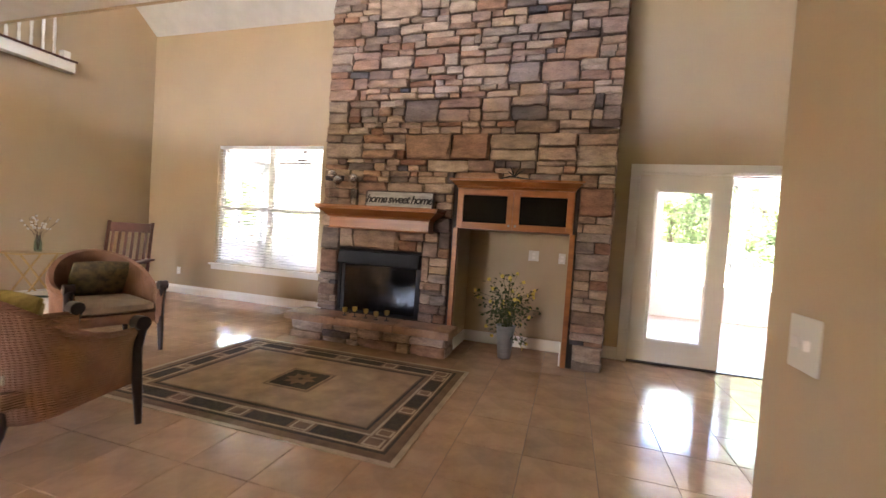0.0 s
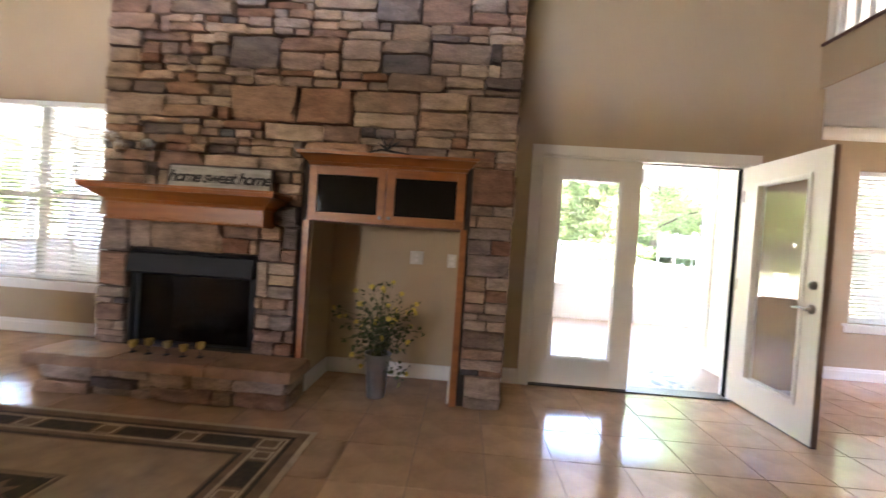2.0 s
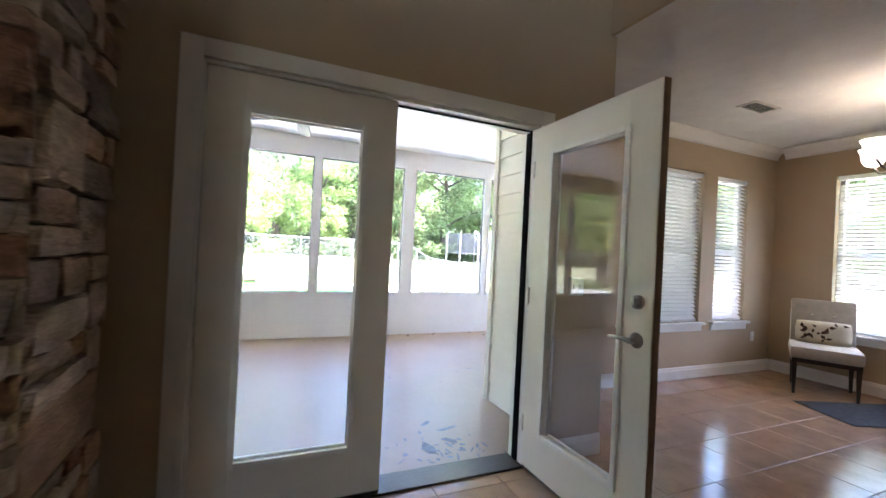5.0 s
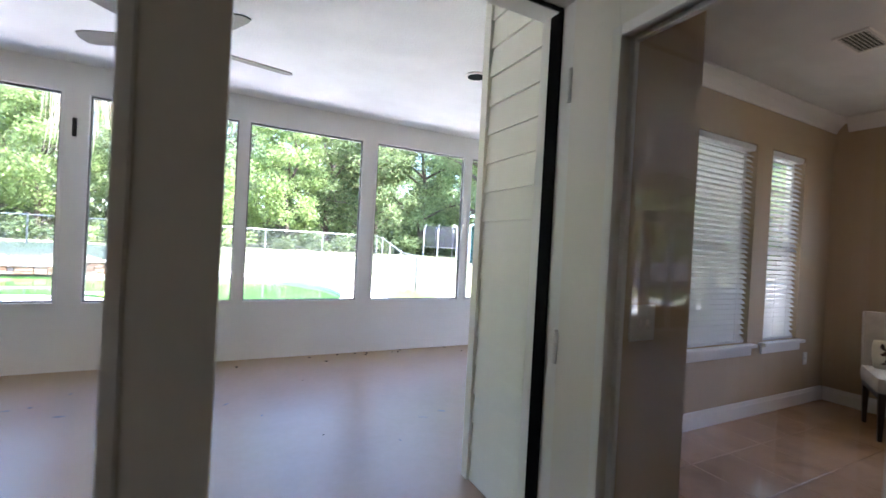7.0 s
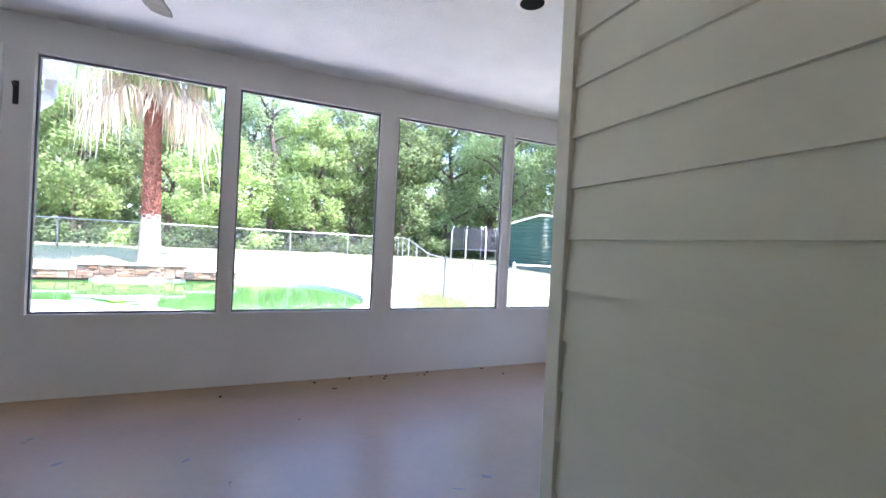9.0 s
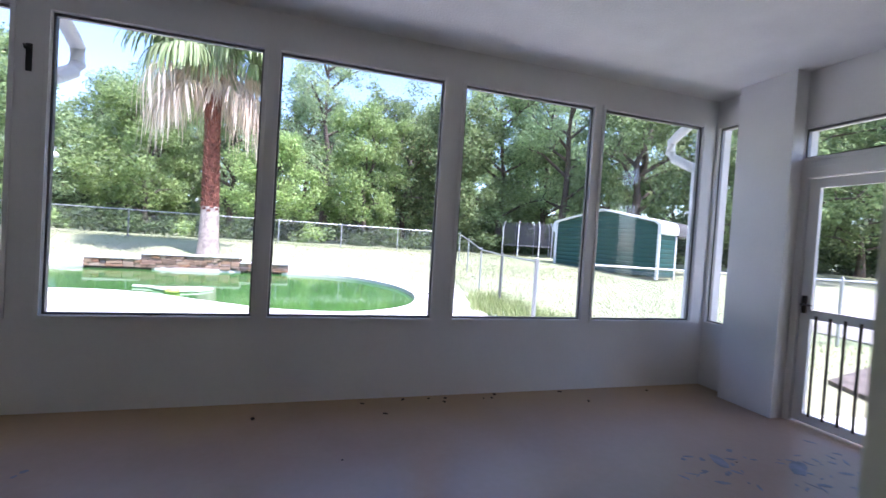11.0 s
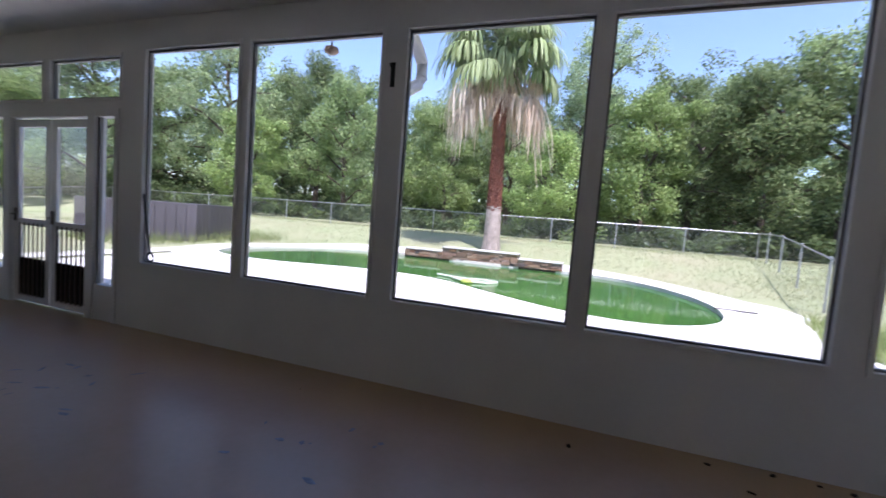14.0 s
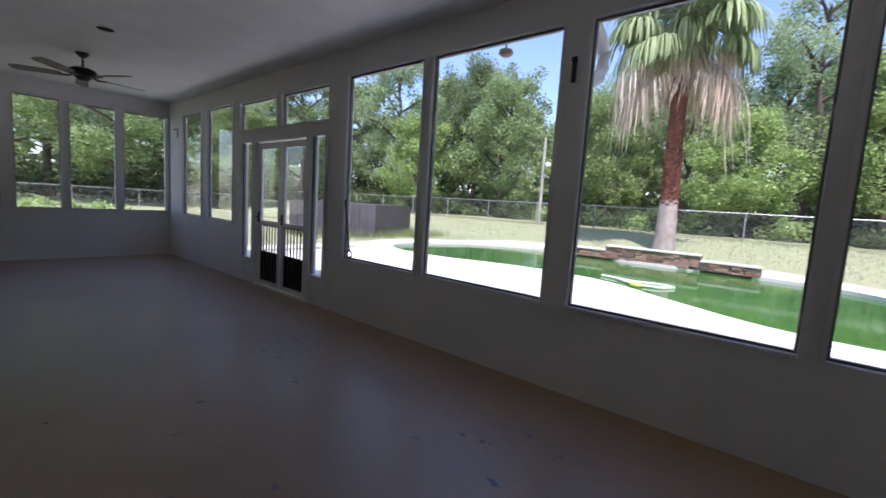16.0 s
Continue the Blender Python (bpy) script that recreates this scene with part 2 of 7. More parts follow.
box(bm, NX0 + 0.003, LOFT_X - 0.03, LOFT_Y + 0.003, LOFT_Y + 0.03, LOFT_Z0 - 0.004, LOFT_Z1 + 0.003)
structure("loft_edge", bm, M_WALL, "tan painted edge of the loft", "wall")

# ---- porch shell ----
PX0, PX1, PYF, PZ, PC = -7.57, 5.84, 8.73, -0.02, 2.80
FW = [(-2.13, -1.06), (-0.945, 0.235), (0.44, 1.672), (1.782, 3.01), (3.195, 4.412), (4.53, 5.665)]
FW2 = [(-6.90, -6.06), (-5.80, -4.87)]
WZ0, WZ1 = 0.615, 2.53
PD = (-4.62, -2.46)
SIDE = (8.40, 8.70)
SDOOR = (7.02, 7.93)
WESTW = [(8.02, 8.68), (7.30, 7.92), (6.66, 7.19), (5.95, 6.5)]

bm = bmesh.new()
box(bm, PX0 - 0.15, CHX1, YL + 0.16, PYF + 0.15, -0.2, PZ)
box(bm, CHX1, 2.975, YD + 0.16, PYF + 0.15, -0.2, PZ)
box(bm, 2.975, PX1 + 0.15, YDN + 0.10, PYF + 0.15, -0.2, PZ)
# tan sand tracked in along the foot of the windowed wall
_nt = M_CONC.node_tree
_b = _nt.nodes["Principled BSDF"]
_base = _b.inputs["Base Color"].links[0].from_socket
_geo, _sep, _noi, _add, _rng, _mix = (_nt.nodes.new(k) for k in ("ShaderNodeNewGeometry", "ShaderNodeSeparateXYZ", "ShaderNodeTexNoise", "ShaderNodeMath", "ShaderNodeMapRange", "ShaderNodeMix"))
_noi.inputs["Scale"].default_value, _noi.inputs["Detail"].default_value = 1.7, 7
_nt.links.new(_geo.outputs["Position"], _sep.inputs[0])
_nt.links.new(_geo.outputs["Position"], _noi.inputs["Vector"])
_add.operation = "MULTIPLY_ADD"
_add.inputs[1].default_value = 0.9
_nt.links.new(_noi.outputs["Fac"], _add.inputs[0])
_nt.links.new(_sep.outputs["Y"], _add.inputs[2])
_rng.inputs["From Min"].default_value, _rng.inputs["From Max"].default_value = PYF - 0.15, PYF + 0.65
_nt.links.new(_add.outputs[0], _rng.inputs["Value"])
_mix.data_type = "RGBA"
_mix.inputs["B"].default_value = (0.38, 0.26, 0.12, 1)
_nt.links.new(_rng.outputs["Result"], _mix.inputs["Factor"])
_nt.links.new(_base, _mix.inputs["A"])
_nt.links.new(_mix.outputs["Result"], _b.inputs["Base Color"])
porch_floor = structure("porch_floor", bm, M_CONC, "painted concrete porch floor with scuffs and stains", "floor")
bm = bmesh.new()
holes = [(a, b, WZ0, WZ1) for a, b in FW] + [(a, b, 0.80, WZ1) for a, b in FW2] + [(PD[0], PD[1], PZ, 2.02), (PD[0], -3.60, 2.12, 2.50), (-3.47, PD[1], 2.12, 2.50)]
slab_with_holes(bm, 0, PX0 - 0.15, PX1 + 0.15, PZ, PC, PYF, PYF + 0.07, holes)
structure("porch_wall_front", bm, M_PORCH, "white painted knee wall and posts of the sun porch", "wall")
bm = bmesh.new()
slab_with_holes(bm, 1, YL + 0.16, PYF, PZ, PC, PX0 - 0.15, PX0, [(a, b, 0.80, WZ1) for a, b in WESTW])
structure("porch_wall_west", bm, M_PORCH, "white painted end wall of the sun porch", "wall")
bm = bmesh.new()
slab_with_holes(bm, 1, YDN + 0.10, PYF, PZ, PC, PX1, PX1 + 0.15, [(*SIDE, WZ0, WZ1), (*SDOOR, PZ, 2.02), (*SDOOR, 2.10, 2.34)])
box(bm, 5.70, PX1 - 0.002, 7.93, 8.40, PZ, PC, 0.006)
structure("porch_wall_east", bm, M_PORCH, "white painted porch wall with a screen door", "wall")
bm = bmesh.new()
box(bm, PX0 - 0.15, NX0 - 0.15, YL, YL + 0.16, PZ, PC)
box(bm, CHX0 + 0.2, CHX1, CHB + 0.002, YL + 0.16, PZ, PC)
structure("porch_wall_south", bm, M_SIDING, "cream siding of the house", "wall")
bm = bmesh.new()
box(bm, PX0 - 0.15, CHX1, YL + 0.16, PYF + 0.15, PC, PC + 0.1)
box(bm, CHX1, 2.975, YD + 0.16, PYF + 0.15, PC, PC + 0.1)
box(bm, 2.975, PX1 + 0.15, YDN + 0.10, PYF + 0.15, PC, PC + 0.1)
structure("porch_ceiling", bm, M_PORCHCEIL, "white stippled porch ceiling", "ceiling")
# east overhang is lengthened, out of view, to block sun from the porch floor
bm = bmesh.new()
prism(bm, [(9.40, 2.905), (9.40, 3.08), (YD, 5.06), (YD, 4.86), (8.9, 3.08), (8.9, 2.905)], PX0 - 0.6, 7.5, Matrix(((0, 0, 1, 0), (1, 0, 0, 0), (0, 1, 0, 0), (0, 0, 0, 1))))
structure("porch_roof", bm, M_TRIM, "white eave and roof over the porch", "roof")


# unseen slab added above the east wall to hold sun off its window
bm = bmesh.new()
prism(bm, [(7.13, 2.98), (7.95, 2.98), (7.95, 3.10), (7.13, 3.45)], YS - 0.15, YDN + 0.1, Matrix(((1, 0, 0, 0), (0, 0, 1, 0), (0, 1, 0, 0), (0, 0, 0, 1))))
structure("east_sun_block", bm, M_TRIM, "unseen white slab added to keep sun off the dining room side", "roof")

# ---- ground ----
def smooth(t):
    t = max(0.0, min(1.0, t))
    return t * t * (3 - 2 * t)


POOL = [(-7.9, 15.0), (-6.0, 14.75), (-3.6, 15.35), (-1.6, 15.25), (0.1, 14.2), (1.5, 13.4), (2.9, 13.3), (4.0, 14.2), (4.45, 15.9), (4.15, 17.9), (3.0, 19.7), (0.9, 20.5),
        (-2.0, 20.42), (-5.2, 20.7), (-7.5, 20.1), (-8.7, 18.0), (-8.8, 16.2)]


def spline(points, n):
    """A closed smooth line through points."""
    out, k = [], len(points)
    for i in range(k):
        p = [Vector((*points[(i + j - 1) % k], 0)) for j in range(4)]
        for s in range(n):
            t = s / n
            out.append(0.5 * (2 * p[1] + (p[2] - p[0]) * t + (2 * p[0] - 5 * p[1] + 4 * p[2] - p[3]) * t * t + (3 * p[1] - p[0] - 3 * p[2] + p[3]) * t ** 3))
    return [(v.x, v.y) for v in out]


RIM = spline(POOL, 6)


def rim_distance(x, y):
    """Metres to the pool's rim; negative inside."""
    inside, best = False, 1e9
    for (ax, ay), (bx, by) in zip(RIM, RIM[1:] + RIM[:1]):
        if (ay > y) != (by > y) and x < (bx - ax) * (y - ay) / (by - ay) + ax:
            inside = not inside
        best = min(best, math.hypot(x - ax, y - ay))
    return -best if inside else best


def ground_z(x, y):
    start = 19.6 - 6.5 * smooth((x - 4.5) / 4)
    z = -0.21 + 0.72 * smooth((y - start) / (27 - start))
    z += 0.05 * noise.noise((x * 0.15, y * 0.15, 3.0)) * smooth((y - 21) / 4)
    return z


def ground_mesh():
    """One sheet: fine near the house, coarse towards the horizon."""
    def steps(lo, hi, fine_lo, fine_hi, h):
        a = [fine_lo + h * i for i in range(int((fine_hi - fine_lo) / h) + 1)]
        d, s = [], h
        while a[-1] + sum(d) < hi:
            s *= 1.25
            d.append(s)
        up, x = [], a[-1]
        for v in d:
            x += v
            up.append(x)
        dn, x, s = [], a[0], h
        while x > lo:
            s *= 1.25
            x -= s
            dn.append(x)
        return dn[::-1] + a + up
    xs, ys = steps(-900, 900, -30, 32, 0.5), steps(-900, 1500, 6, 44, 0.5)
    verts, faces = [], []
    for y in ys:
        for x in xs:
            z = ground_z(x, y)
            if -10 < x < 6 and 12 < y < 22 and rim_distance(x, y) < 0.45:
                z = -1.4
            if y < 8.4 and -7.5 < x < 7.4:
                z = -0.4
            verts.append((x, y, z))
    w = len(xs)
    for j in range(len(ys) - 1):
        for i in range(w - 1):
            faces.append((j * w + i, j * w + i + 1, (j + 1) * w + i + 1, (j + 1) * w + i))
    me = bpy.data.meshes.new("ground")
    me.from_pydata(verts, [], faces)
    me.polygons.foreach_set("use_smooth", [True] * len(me.polygons))
    me.materials.append(M_LAWN)
    return me


ground = tagged(new("ground", ground_mesh()), "sunlit dry grass lawn around the pool", "lawn", kind="structure")
# ---- doors, windows, trim ----
M_BRONZE = material("dark_bronze_metal", (0.10, 0.085, 0.07), 0.35, metal=0.9, var=0.1)
M_NICKEL = material("satin_nickel", (0.30, 0.28, 0.25), 0.3, metal=1.0, var=0.05)
M_EDGE = material("raw_wood_edge", (0.22, 0.13, 0.07), 0.6, var=0.2, scale=8, stretch=(10, 10, 1))
M_BLIND = material("white_blind_slat", (0.80, 0.79, 0.77), 0.5, var=0.02)
_bt = M_BLIND.node_tree
_tl, _mxs = _bt.nodes.new("ShaderNodeBsdfTranslucent"), _bt.nodes.new("ShaderNodeMixShader")
_tl.inputs["Color"].default_value = (0.85, 0.84, 0.82, 1)
_mxs.inputs[0].default_value = 0.45
_bt.links.new(_bt.nodes["Principled BSDF"].outputs[0], _mxs.inputs[1])
_bt.links.new(_tl.outputs[0], _mxs.inputs[2])
_bt.links.new(_mxs.outputs[0], _bt.nodes["Material Output"].inputs["Surface"])
M_ALU = material("grey_aluminium_frame", (0.20, 0.19, 0.185), 0.45, metal=0.4, var=0.08)
M_WHITEVINYL = material("white_vinyl_frame", (0.74, 0.73, 0.72), 0.4, var=0.03)
M_PLATE = material("ivory_plastic", (0.68, 0.65, 0.58), 0.4, var=0.02)


def pane(parent, bm):
    p = part("pane", bm, M_GLASS, parent)
    p.visible_shadow = False
    return p


def door_leaf(name, w, h, label, m, knob):
    """A glazed leaf: x from the hinge, y through its thickness, z up."""
    d = thing(name, label, "door", m, kind="structure")
    st, top, bot, th = 0.165, 0.17, 0.235, 0.045
    bm = bmesh.new()
    box(bm, 0, st, 0, th, 0, h, 0.003)
    box(bm, w - st, w, 0, th, 0, h, 0.003)
    box(bm, st, w - st, 0, th, h - top, h)
    box(bm, st, w - st, 0, th, 0, bot)
    part("door_frame", bm, M_DOOR, d)
    bm = bmesh.new()
    for y0, y1 in ((-0.012, 0.004), (th - 0.004, th + 0.012)):
        f = 0.028
        box(bm, st - 0.012, st + f - 0.012, y0, y1, bot - 0.012, h - top + 0.012, 0.005)
        box(bm, w - st - f + 0.012, w - st + 0.012, y0, y1, bot - 0.012, h - top + 0.012, 0.005)
        box(bm, st + f - 0.012, w - st - f + 0.012, y0, y1, bot - 0.012, bot + f - 0.012, 0.005)
        box(bm, st + f - 0.012, w - st - f + 0.012, y0, y1, h - top - f + 0.012, h - top + 0.012, 0.005)
    part("glazing_bead", bm, M_TRIM, d, smooth=True)
    bm = bmesh.new()
    box(bm, st - 0.005, w - st + 0.005, th / 2 - 0.003, th / 2 + 0.003, bot - 0.005, h - top + 0.005)
    pane(d, bm)
    bm = bmesh.new()
    box(bm, 0.002, w - 0.002, 0.004, th - 0.004, -0.012, 0.0005)
    part("door_sweep", bm, M_BRONZE, d)
    for z in (0.25, h / 2, h - 0.25):
        bm = bmesh.new()
        tube(bm, [(-0.006, -0.004, z - 0.05), (-0.006, -0.004, z + 0.05)], 0.007)
        part("hinge", bm, M_TRIM, d, smooth=True)
    if knob:
        bm = bmesh.new()
        box(bm, w, w + 0.003, 0.004, th - 0.004, 0, h)
        part("edge_strip", bm, M_EDGE, d)
        for y, s in ((0, -1), (th, 1)):
            bm = bmesh.new()
            my = Matrix.Translation((w - 0.075, y, 0.92)) @ Matrix.Rotation(radians(90) * (1 if s < 0 else -1), 4, "X")
            lathe(bm, [(0.034, 0.0), (0.034, 0.006), (0.024, 0.014), (0.014, 0.02), (0.013, 0.05), (0.0, 0.052)], 18, my)
            tube(bm, [(w - 0.075, y + s * 0.045, 0.92), (w - 0.12, y + s * 0.05, 0.925), (w - 0.19, y + s * 0.045, 0.918)], [0.011, 0.010, 0.007], 10)
            part("lever_handle", bm, M_NICKEL, d, smooth=True)
            bm = bmesh.new()
            lathe(bm, [(0.032, 0.0), (0.031, 0.012), (0.018, 0.018), (0.016, 0.024), (0.0, 0.025)], 18, Matrix.Translation((w - 0.075, y, 1.085)) @ Matrix.Rotation(radians(90) * (1 if s < 0 else -1), 4, "X"))
            box(bm, w - 0.079, w - 0.071, y + s * 0.02 - 0.012, y + s * 0.02 + 0.012, 1.068, 1.102, 0.002)
            part("deadbolt", bm, M_NICKEL, d, smooth=True)
    return d


door_leaf("door_1", 0.875, 2.035, "cream glazed patio door leaf, closed, in a white frame", pose(0.79, YD + 0.01, 0.022), False)
door_leaf("door_2", 0.875, 2.035, "cream glazed patio door leaf standing open with a lever handle", pose(2.548, YD + 0.005, 0.022, 0, 0, -90.5), True)

frame_door = thing("door_frame_set", "white painted casing and jambs of the patio doors", "door frame", kind="structure")
for x0, x1 in ((0.685, 0.775), (2.572, 2.662)):
    bm = bmesh.new()
    box(bm, x0, x1, YD - 0.018, YD - 0.002, 0, 2.165, 0.005)
    box(bm, x0 + (0.062 if x0 < 1 else 0), x1 - (0 if x0 < 1 else 0.062), YD - 0.026, YD - 0.018, 0, 2.10, 0.003)
    part("casing", bm, M_TRIM, frame_door)
bm = bmesh.new()
box(bm, 0.775, 2.572, YD - 0.018, YD - 0.002, 2.078, 2.165, 0.005)
box(bm, 0.775, 2.572, YD - 0.026, YD - 0.018, 2.078, 2.10, 0.003)
part("head_casing", bm, M_TRIM, frame_door)
for x0, x1 in ((0.765, 0.785), (2.553, 2.573)):
    bm = bmesh.new()
    box(bm, x0, x1, YD - 0.002, YD + 0.158, 0, 2.078)
    part("jamb", bm, M_TRIM, frame_door)
bm = bmesh.new()
box(bm, 0.785, 2.553, YD - 0.002, YD + 0.158, 2.06, 2.078)
part("jamb", bm, M_TRIM, frame_door)
# flat black for rubber strips, lower door panels and the can lights' discs
M_FLATBLACK = material("flat_black", (0.006, 0.006, 0.006), 0.9, var=0.1, spec=0.1)
bm = bmesh.new()
box(bm, 0.785, 2.553, YD + 0.06, YD + 0.075, 2.052, 2.0595)
part("weather_strip", bm, M_FLATBLACK, frame_door)
for x0 in (0.7855, 2.5445):
    bm = bmesh.new()
    box(bm, x0, x0 + 0.008, YD + 0.06, YD + 0.11, 0.013, 2.05)
    part("weather_strip", bm, M_FLATBLACK, frame_door)
bm = bmesh.new()
box(bm, 0.785, 2.553, YD - 0.01, YD + 0.17, -0.003, 0.012, 0.004)
part("threshold", bm, M_BRONZE, frame_door)


def baseboard(p, q, t=0.016, h=0.135):
    """White skirting along a wall from p to q, on the left of the way."""
    (ax, ay), (bx, by) = p, q
    L, a = math.hypot(bx - ax, by - ay), math.atan2(by - ay, bx - ax)
    bm = bmesh.new()
    prism(bm, [(0.002, 0), (t, 0), (t, h * 0.72), (t * 0.75, h * 0.78), (t * 0.55, h * 0.93), (0.3 * t, h), (0.002, h)], 0, L,
          Matrix.Translation((ax, ay, 0.001)) @ Matrix.Rotation(a, 4, "Z") @ Matrix(((0, 0, 1, 0), (1, 0, 0, 0), (0, 1, 0, 0), (0, 0, 0, 1))))
    return structure("baseboard", bm, M_TRIM, "white painted baseboard", "baseboard")


baseboard((0.683, YD), (CHX1 + 0.03, YD), 0.016)
baseboard((3.15, YD), (2.664, YD))
baseboard((CHX0, YL), (NX0, YL))
baseboard((NX0, YL - 0.02), (NX0, YS))
baseboard((NX1, YDN), (3.15, YDN))
baseboard((NX1, YS), (NX1, YDN - 0.02))
baseboard((3.15, YDN), (3.15, YD))
baseboard((0.60, 1.05), (0.60, YS))


def crown(p, q, z=LOFT_Z0):
    (ax, ay), (bx, by) = p, q
    L, a = math.hypot(bx - ax, by - ay), math.atan2(by - ay, bx - ax)
    bm = bmesh.new()
    prism(bm, [(0.002, z - 0.13), (0.012, z - 0.13), (0.018, z - 0.105), (0.05, z - 0.06), (0.085, z - 0.03), (0.10, z - 0.018), (0.10, z - 0.002), (0.002, z - 0.002)], 0, L,
          Matrix.Translation((ax, ay, 0)) @ Matrix.Rotation(a, 4, "Z") @ Matrix(((0, 0, 1, 0), (1, 0, 0, 0), (0, 1, 0, 0), (0, 0, 0, 1))))
    return structure("crown_trim", bm, M_TRIM, "white crown moulding under the ceiling", "trim")


crown((NX1, YDN), (3.15, YDN))
crown((NX1, 1.0), (NX1, YDN - 0.1))


def blind_window(name, label, w, h, m, units=1, slat_tilt=20, rail=True):
    """A window in its opening with blinds: x along the wall, y outwards from the inner face, z up from the sill."""
    wd = thing(name, label, "window", m, kind="structure")
    uw = w / units
    for u in range(units):
        x0, x1 = u * uw, (u + 1) * uw
        bm = bmesh.new()
        f = 0.05
        box(bm, x0, x0 + f, 0.085, 0.13, 0, h)
        box(bm, x1 - f, x1, 0.085, 0.13, 0, h)
        box(bm, x0 + f, x1 - f, 0.085, 0.13, h - f, h)
        box(bm, x0 + f, x1 - f, 0.085, 0.13, 0, f)
        box(bm, x0 + f, x1 - f, 0.08, 0.125, h * 0.48 - 0.025, h * 0.48 + 0.025)
        part("window_frame", bm, M_WHITEVINYL, wd)
        for z0, z1 in ((f, h * 0.48 - 0.025), (h * 0.48 + 0.025, h - f)):
            bm = bmesh.new()
            box(bm, x0 + f - 0.004, x1 - f + 0.004, 0.102, 0.107, z0 - 0.004, z1 + 0.004)
            pane(wd, bm)
        bl = new("blind")
        bl.parent = wd
        bm = bmesh.new()
        box(bm, x0 + 0.012, x1 - 0.012, 0.008, 0.062, h - 0.052, h - 0.004, 0.004)
        part("head_rail", bm, M_BLIND, bl)
        bm = bmesh.new()
        box(bm, x0 + 0.015, x1 - 0.015, 0.018, 0.058, 0.006, 0.03, 0.003)
        part("bottom_rail", bm, M_BLIND, bl)
        bm = bmesh.new()
        a = radians(slat_tilt)
        obox(bm, Matrix.Rotation(a, 4, "X"), uw - 0.035, 0.048, 0.0028)
        me = mesh_of("slat", bm, M_BLIND)
        n = int((h - 0.09) / 0.043)
        for i in range(n):
            s = new("slat", me)
            s.parent = bl
            s.matrix_basis = Matrix.Translation(((x0 + x1) / 2 + random.uniform(-0.002, 0.002), 0.038, 0.052 + i * 0.043)) @ Matrix.Rotation(radians(random.uniform(-2, 2)), 4, "X")
        for x in (x0 + 0.18, x1 - 0.18):
            bm = bmesh.new()
            tube(bm, [(x, 0.012, 0.03), (x, 0.012, h - 0.05)], 0.0014, 5)
            part("ladder_cord", bm, M_BLIND, bl)
    bm = bmesh.new()
    box(bm, -0.06, w + 0.06, -0.055, 0.085, -0.03, -0.001, 0.006)
    part("window_sill", bm, M_TRIM, wd)
    bm = bmesh.new()
    box(bm, -0.04, w + 0.04, -0.018, -0.002, -0.10, -0.031, 0.004)
    part("apron", bm, M_TRIM, wd)
    return wd


blind_window("window_1", "white double window with open blinds beside the fireplace", WIN_L[1] - WIN_L[0], WIN_L[3] - WIN_L[2], pose(WIN_L[0], YL, WIN_L[2]), 2, 24)
blind_window("window_2", "white framed dining room window with lowered blinds", DW[0][1] - DW[0][0], DW[0][3] - DW[0][2], pose(DW[0][0], YDN, DW[0][2]), 1, 42)
blind_window("window_3", "narrow white framed dining room window with lowered blinds", DW[1][1] - DW[1][0], DW[1][3] - DW[1][2], pose(DW[1][0], YDN, DW[1][2]), 1, 42)
blind_window("window_4", "wide white framed window with lowered blinds", DE[0][1] - DE[0][0], DE[0][3] - DE[0][2], pose(NX1, DE[0][1], DE[0][2], 0, 0, -90), 1, 42)


def porch_window(name, a, b, z0, z1, m, label):
    """A porch window: x along the wall, y outwards, set near the inner face."""
    wd = thing(name, label, "window", m, kind="structure")
    bm = bmesh.new()
    t = 0.028
    box(bm, a - t, a - 0.001, -0.012, -0.002, z0 - t, z1 + t, 0.003)
    box(bm, b + 0.001, b + t, -0.012, -0.002, z0 - t, z1 + t, 0.003)
    box(bm, a - 0.001, b + 0.001, -0.012, -0.002, z1 + 0.001, z1 + t, 0.003)
    box(bm, a - 0.001, b + 0.001, -0.014, -0.002, z0 - t, z0 - 0.001, 0.003)
    part("trim", bm, M_PORCH, wd)
    bm = bmesh.new()
    f = 0.014
    box(bm, a + 0.001, a + f, 0.02, 0.05, z0 + 0.001, z1 - 0.001)
    box(bm, b - f, b - 0.001, 0.02, 0.05, z0 + 0.001, z1 - 0.001)
    box(bm, a + f, b - f, 0.02, 0.05, z1 - f * 1.4, z1 - 0.001)
    box(bm, a + f, b - f, 0.02, 0.05, z0 + 0.001, z0 + f)
    part("window_frame", bm, M_ALU, wd)
    bm = bmesh.new()
    box(bm, a + f - 0.004, b - f + 0.004, 0.034, 0.038, z0 + f - 0.004, z1 - 1.4 * f + 0.004)
    pane(wd, bm)
    bm = bmesh.new()
    c = (a + b) / 2
    box(bm, c - 0.04, c + 0.04, 0.004, 0.02, z0 + 0.004, z0 + 0.016, 0.003)
    box(bm, c - 0.012, c + 0.02, -0.004, 0.006, z0 + 0.006, z0 + 0.014, 0.002)
    part("latch", bm, M_BRONZE, wd)
    return wd


FRONT = pose(0, PYF, 0)
for i, (a, b) in enumerate(FW):
    porch_window("window_%d" % (5 + i), a, b, WZ0, WZ1, FRONT, "large fixed porch window in a grey metal frame")
for i, (a, b) in enumerate(FW2):
    porch_window("window_%d" % (11 + i), a, b, 0.80, WZ1, FRONT, "porch window in a grey metal frame past the doors")
for i, (a, b) in enumerate(WESTW):
    porch_window("window_%d" % (13 + i), a, b, 0.80, WZ1, pose(PX0, 0, 0, 0, 0, 90), "porch window in the far end wall")
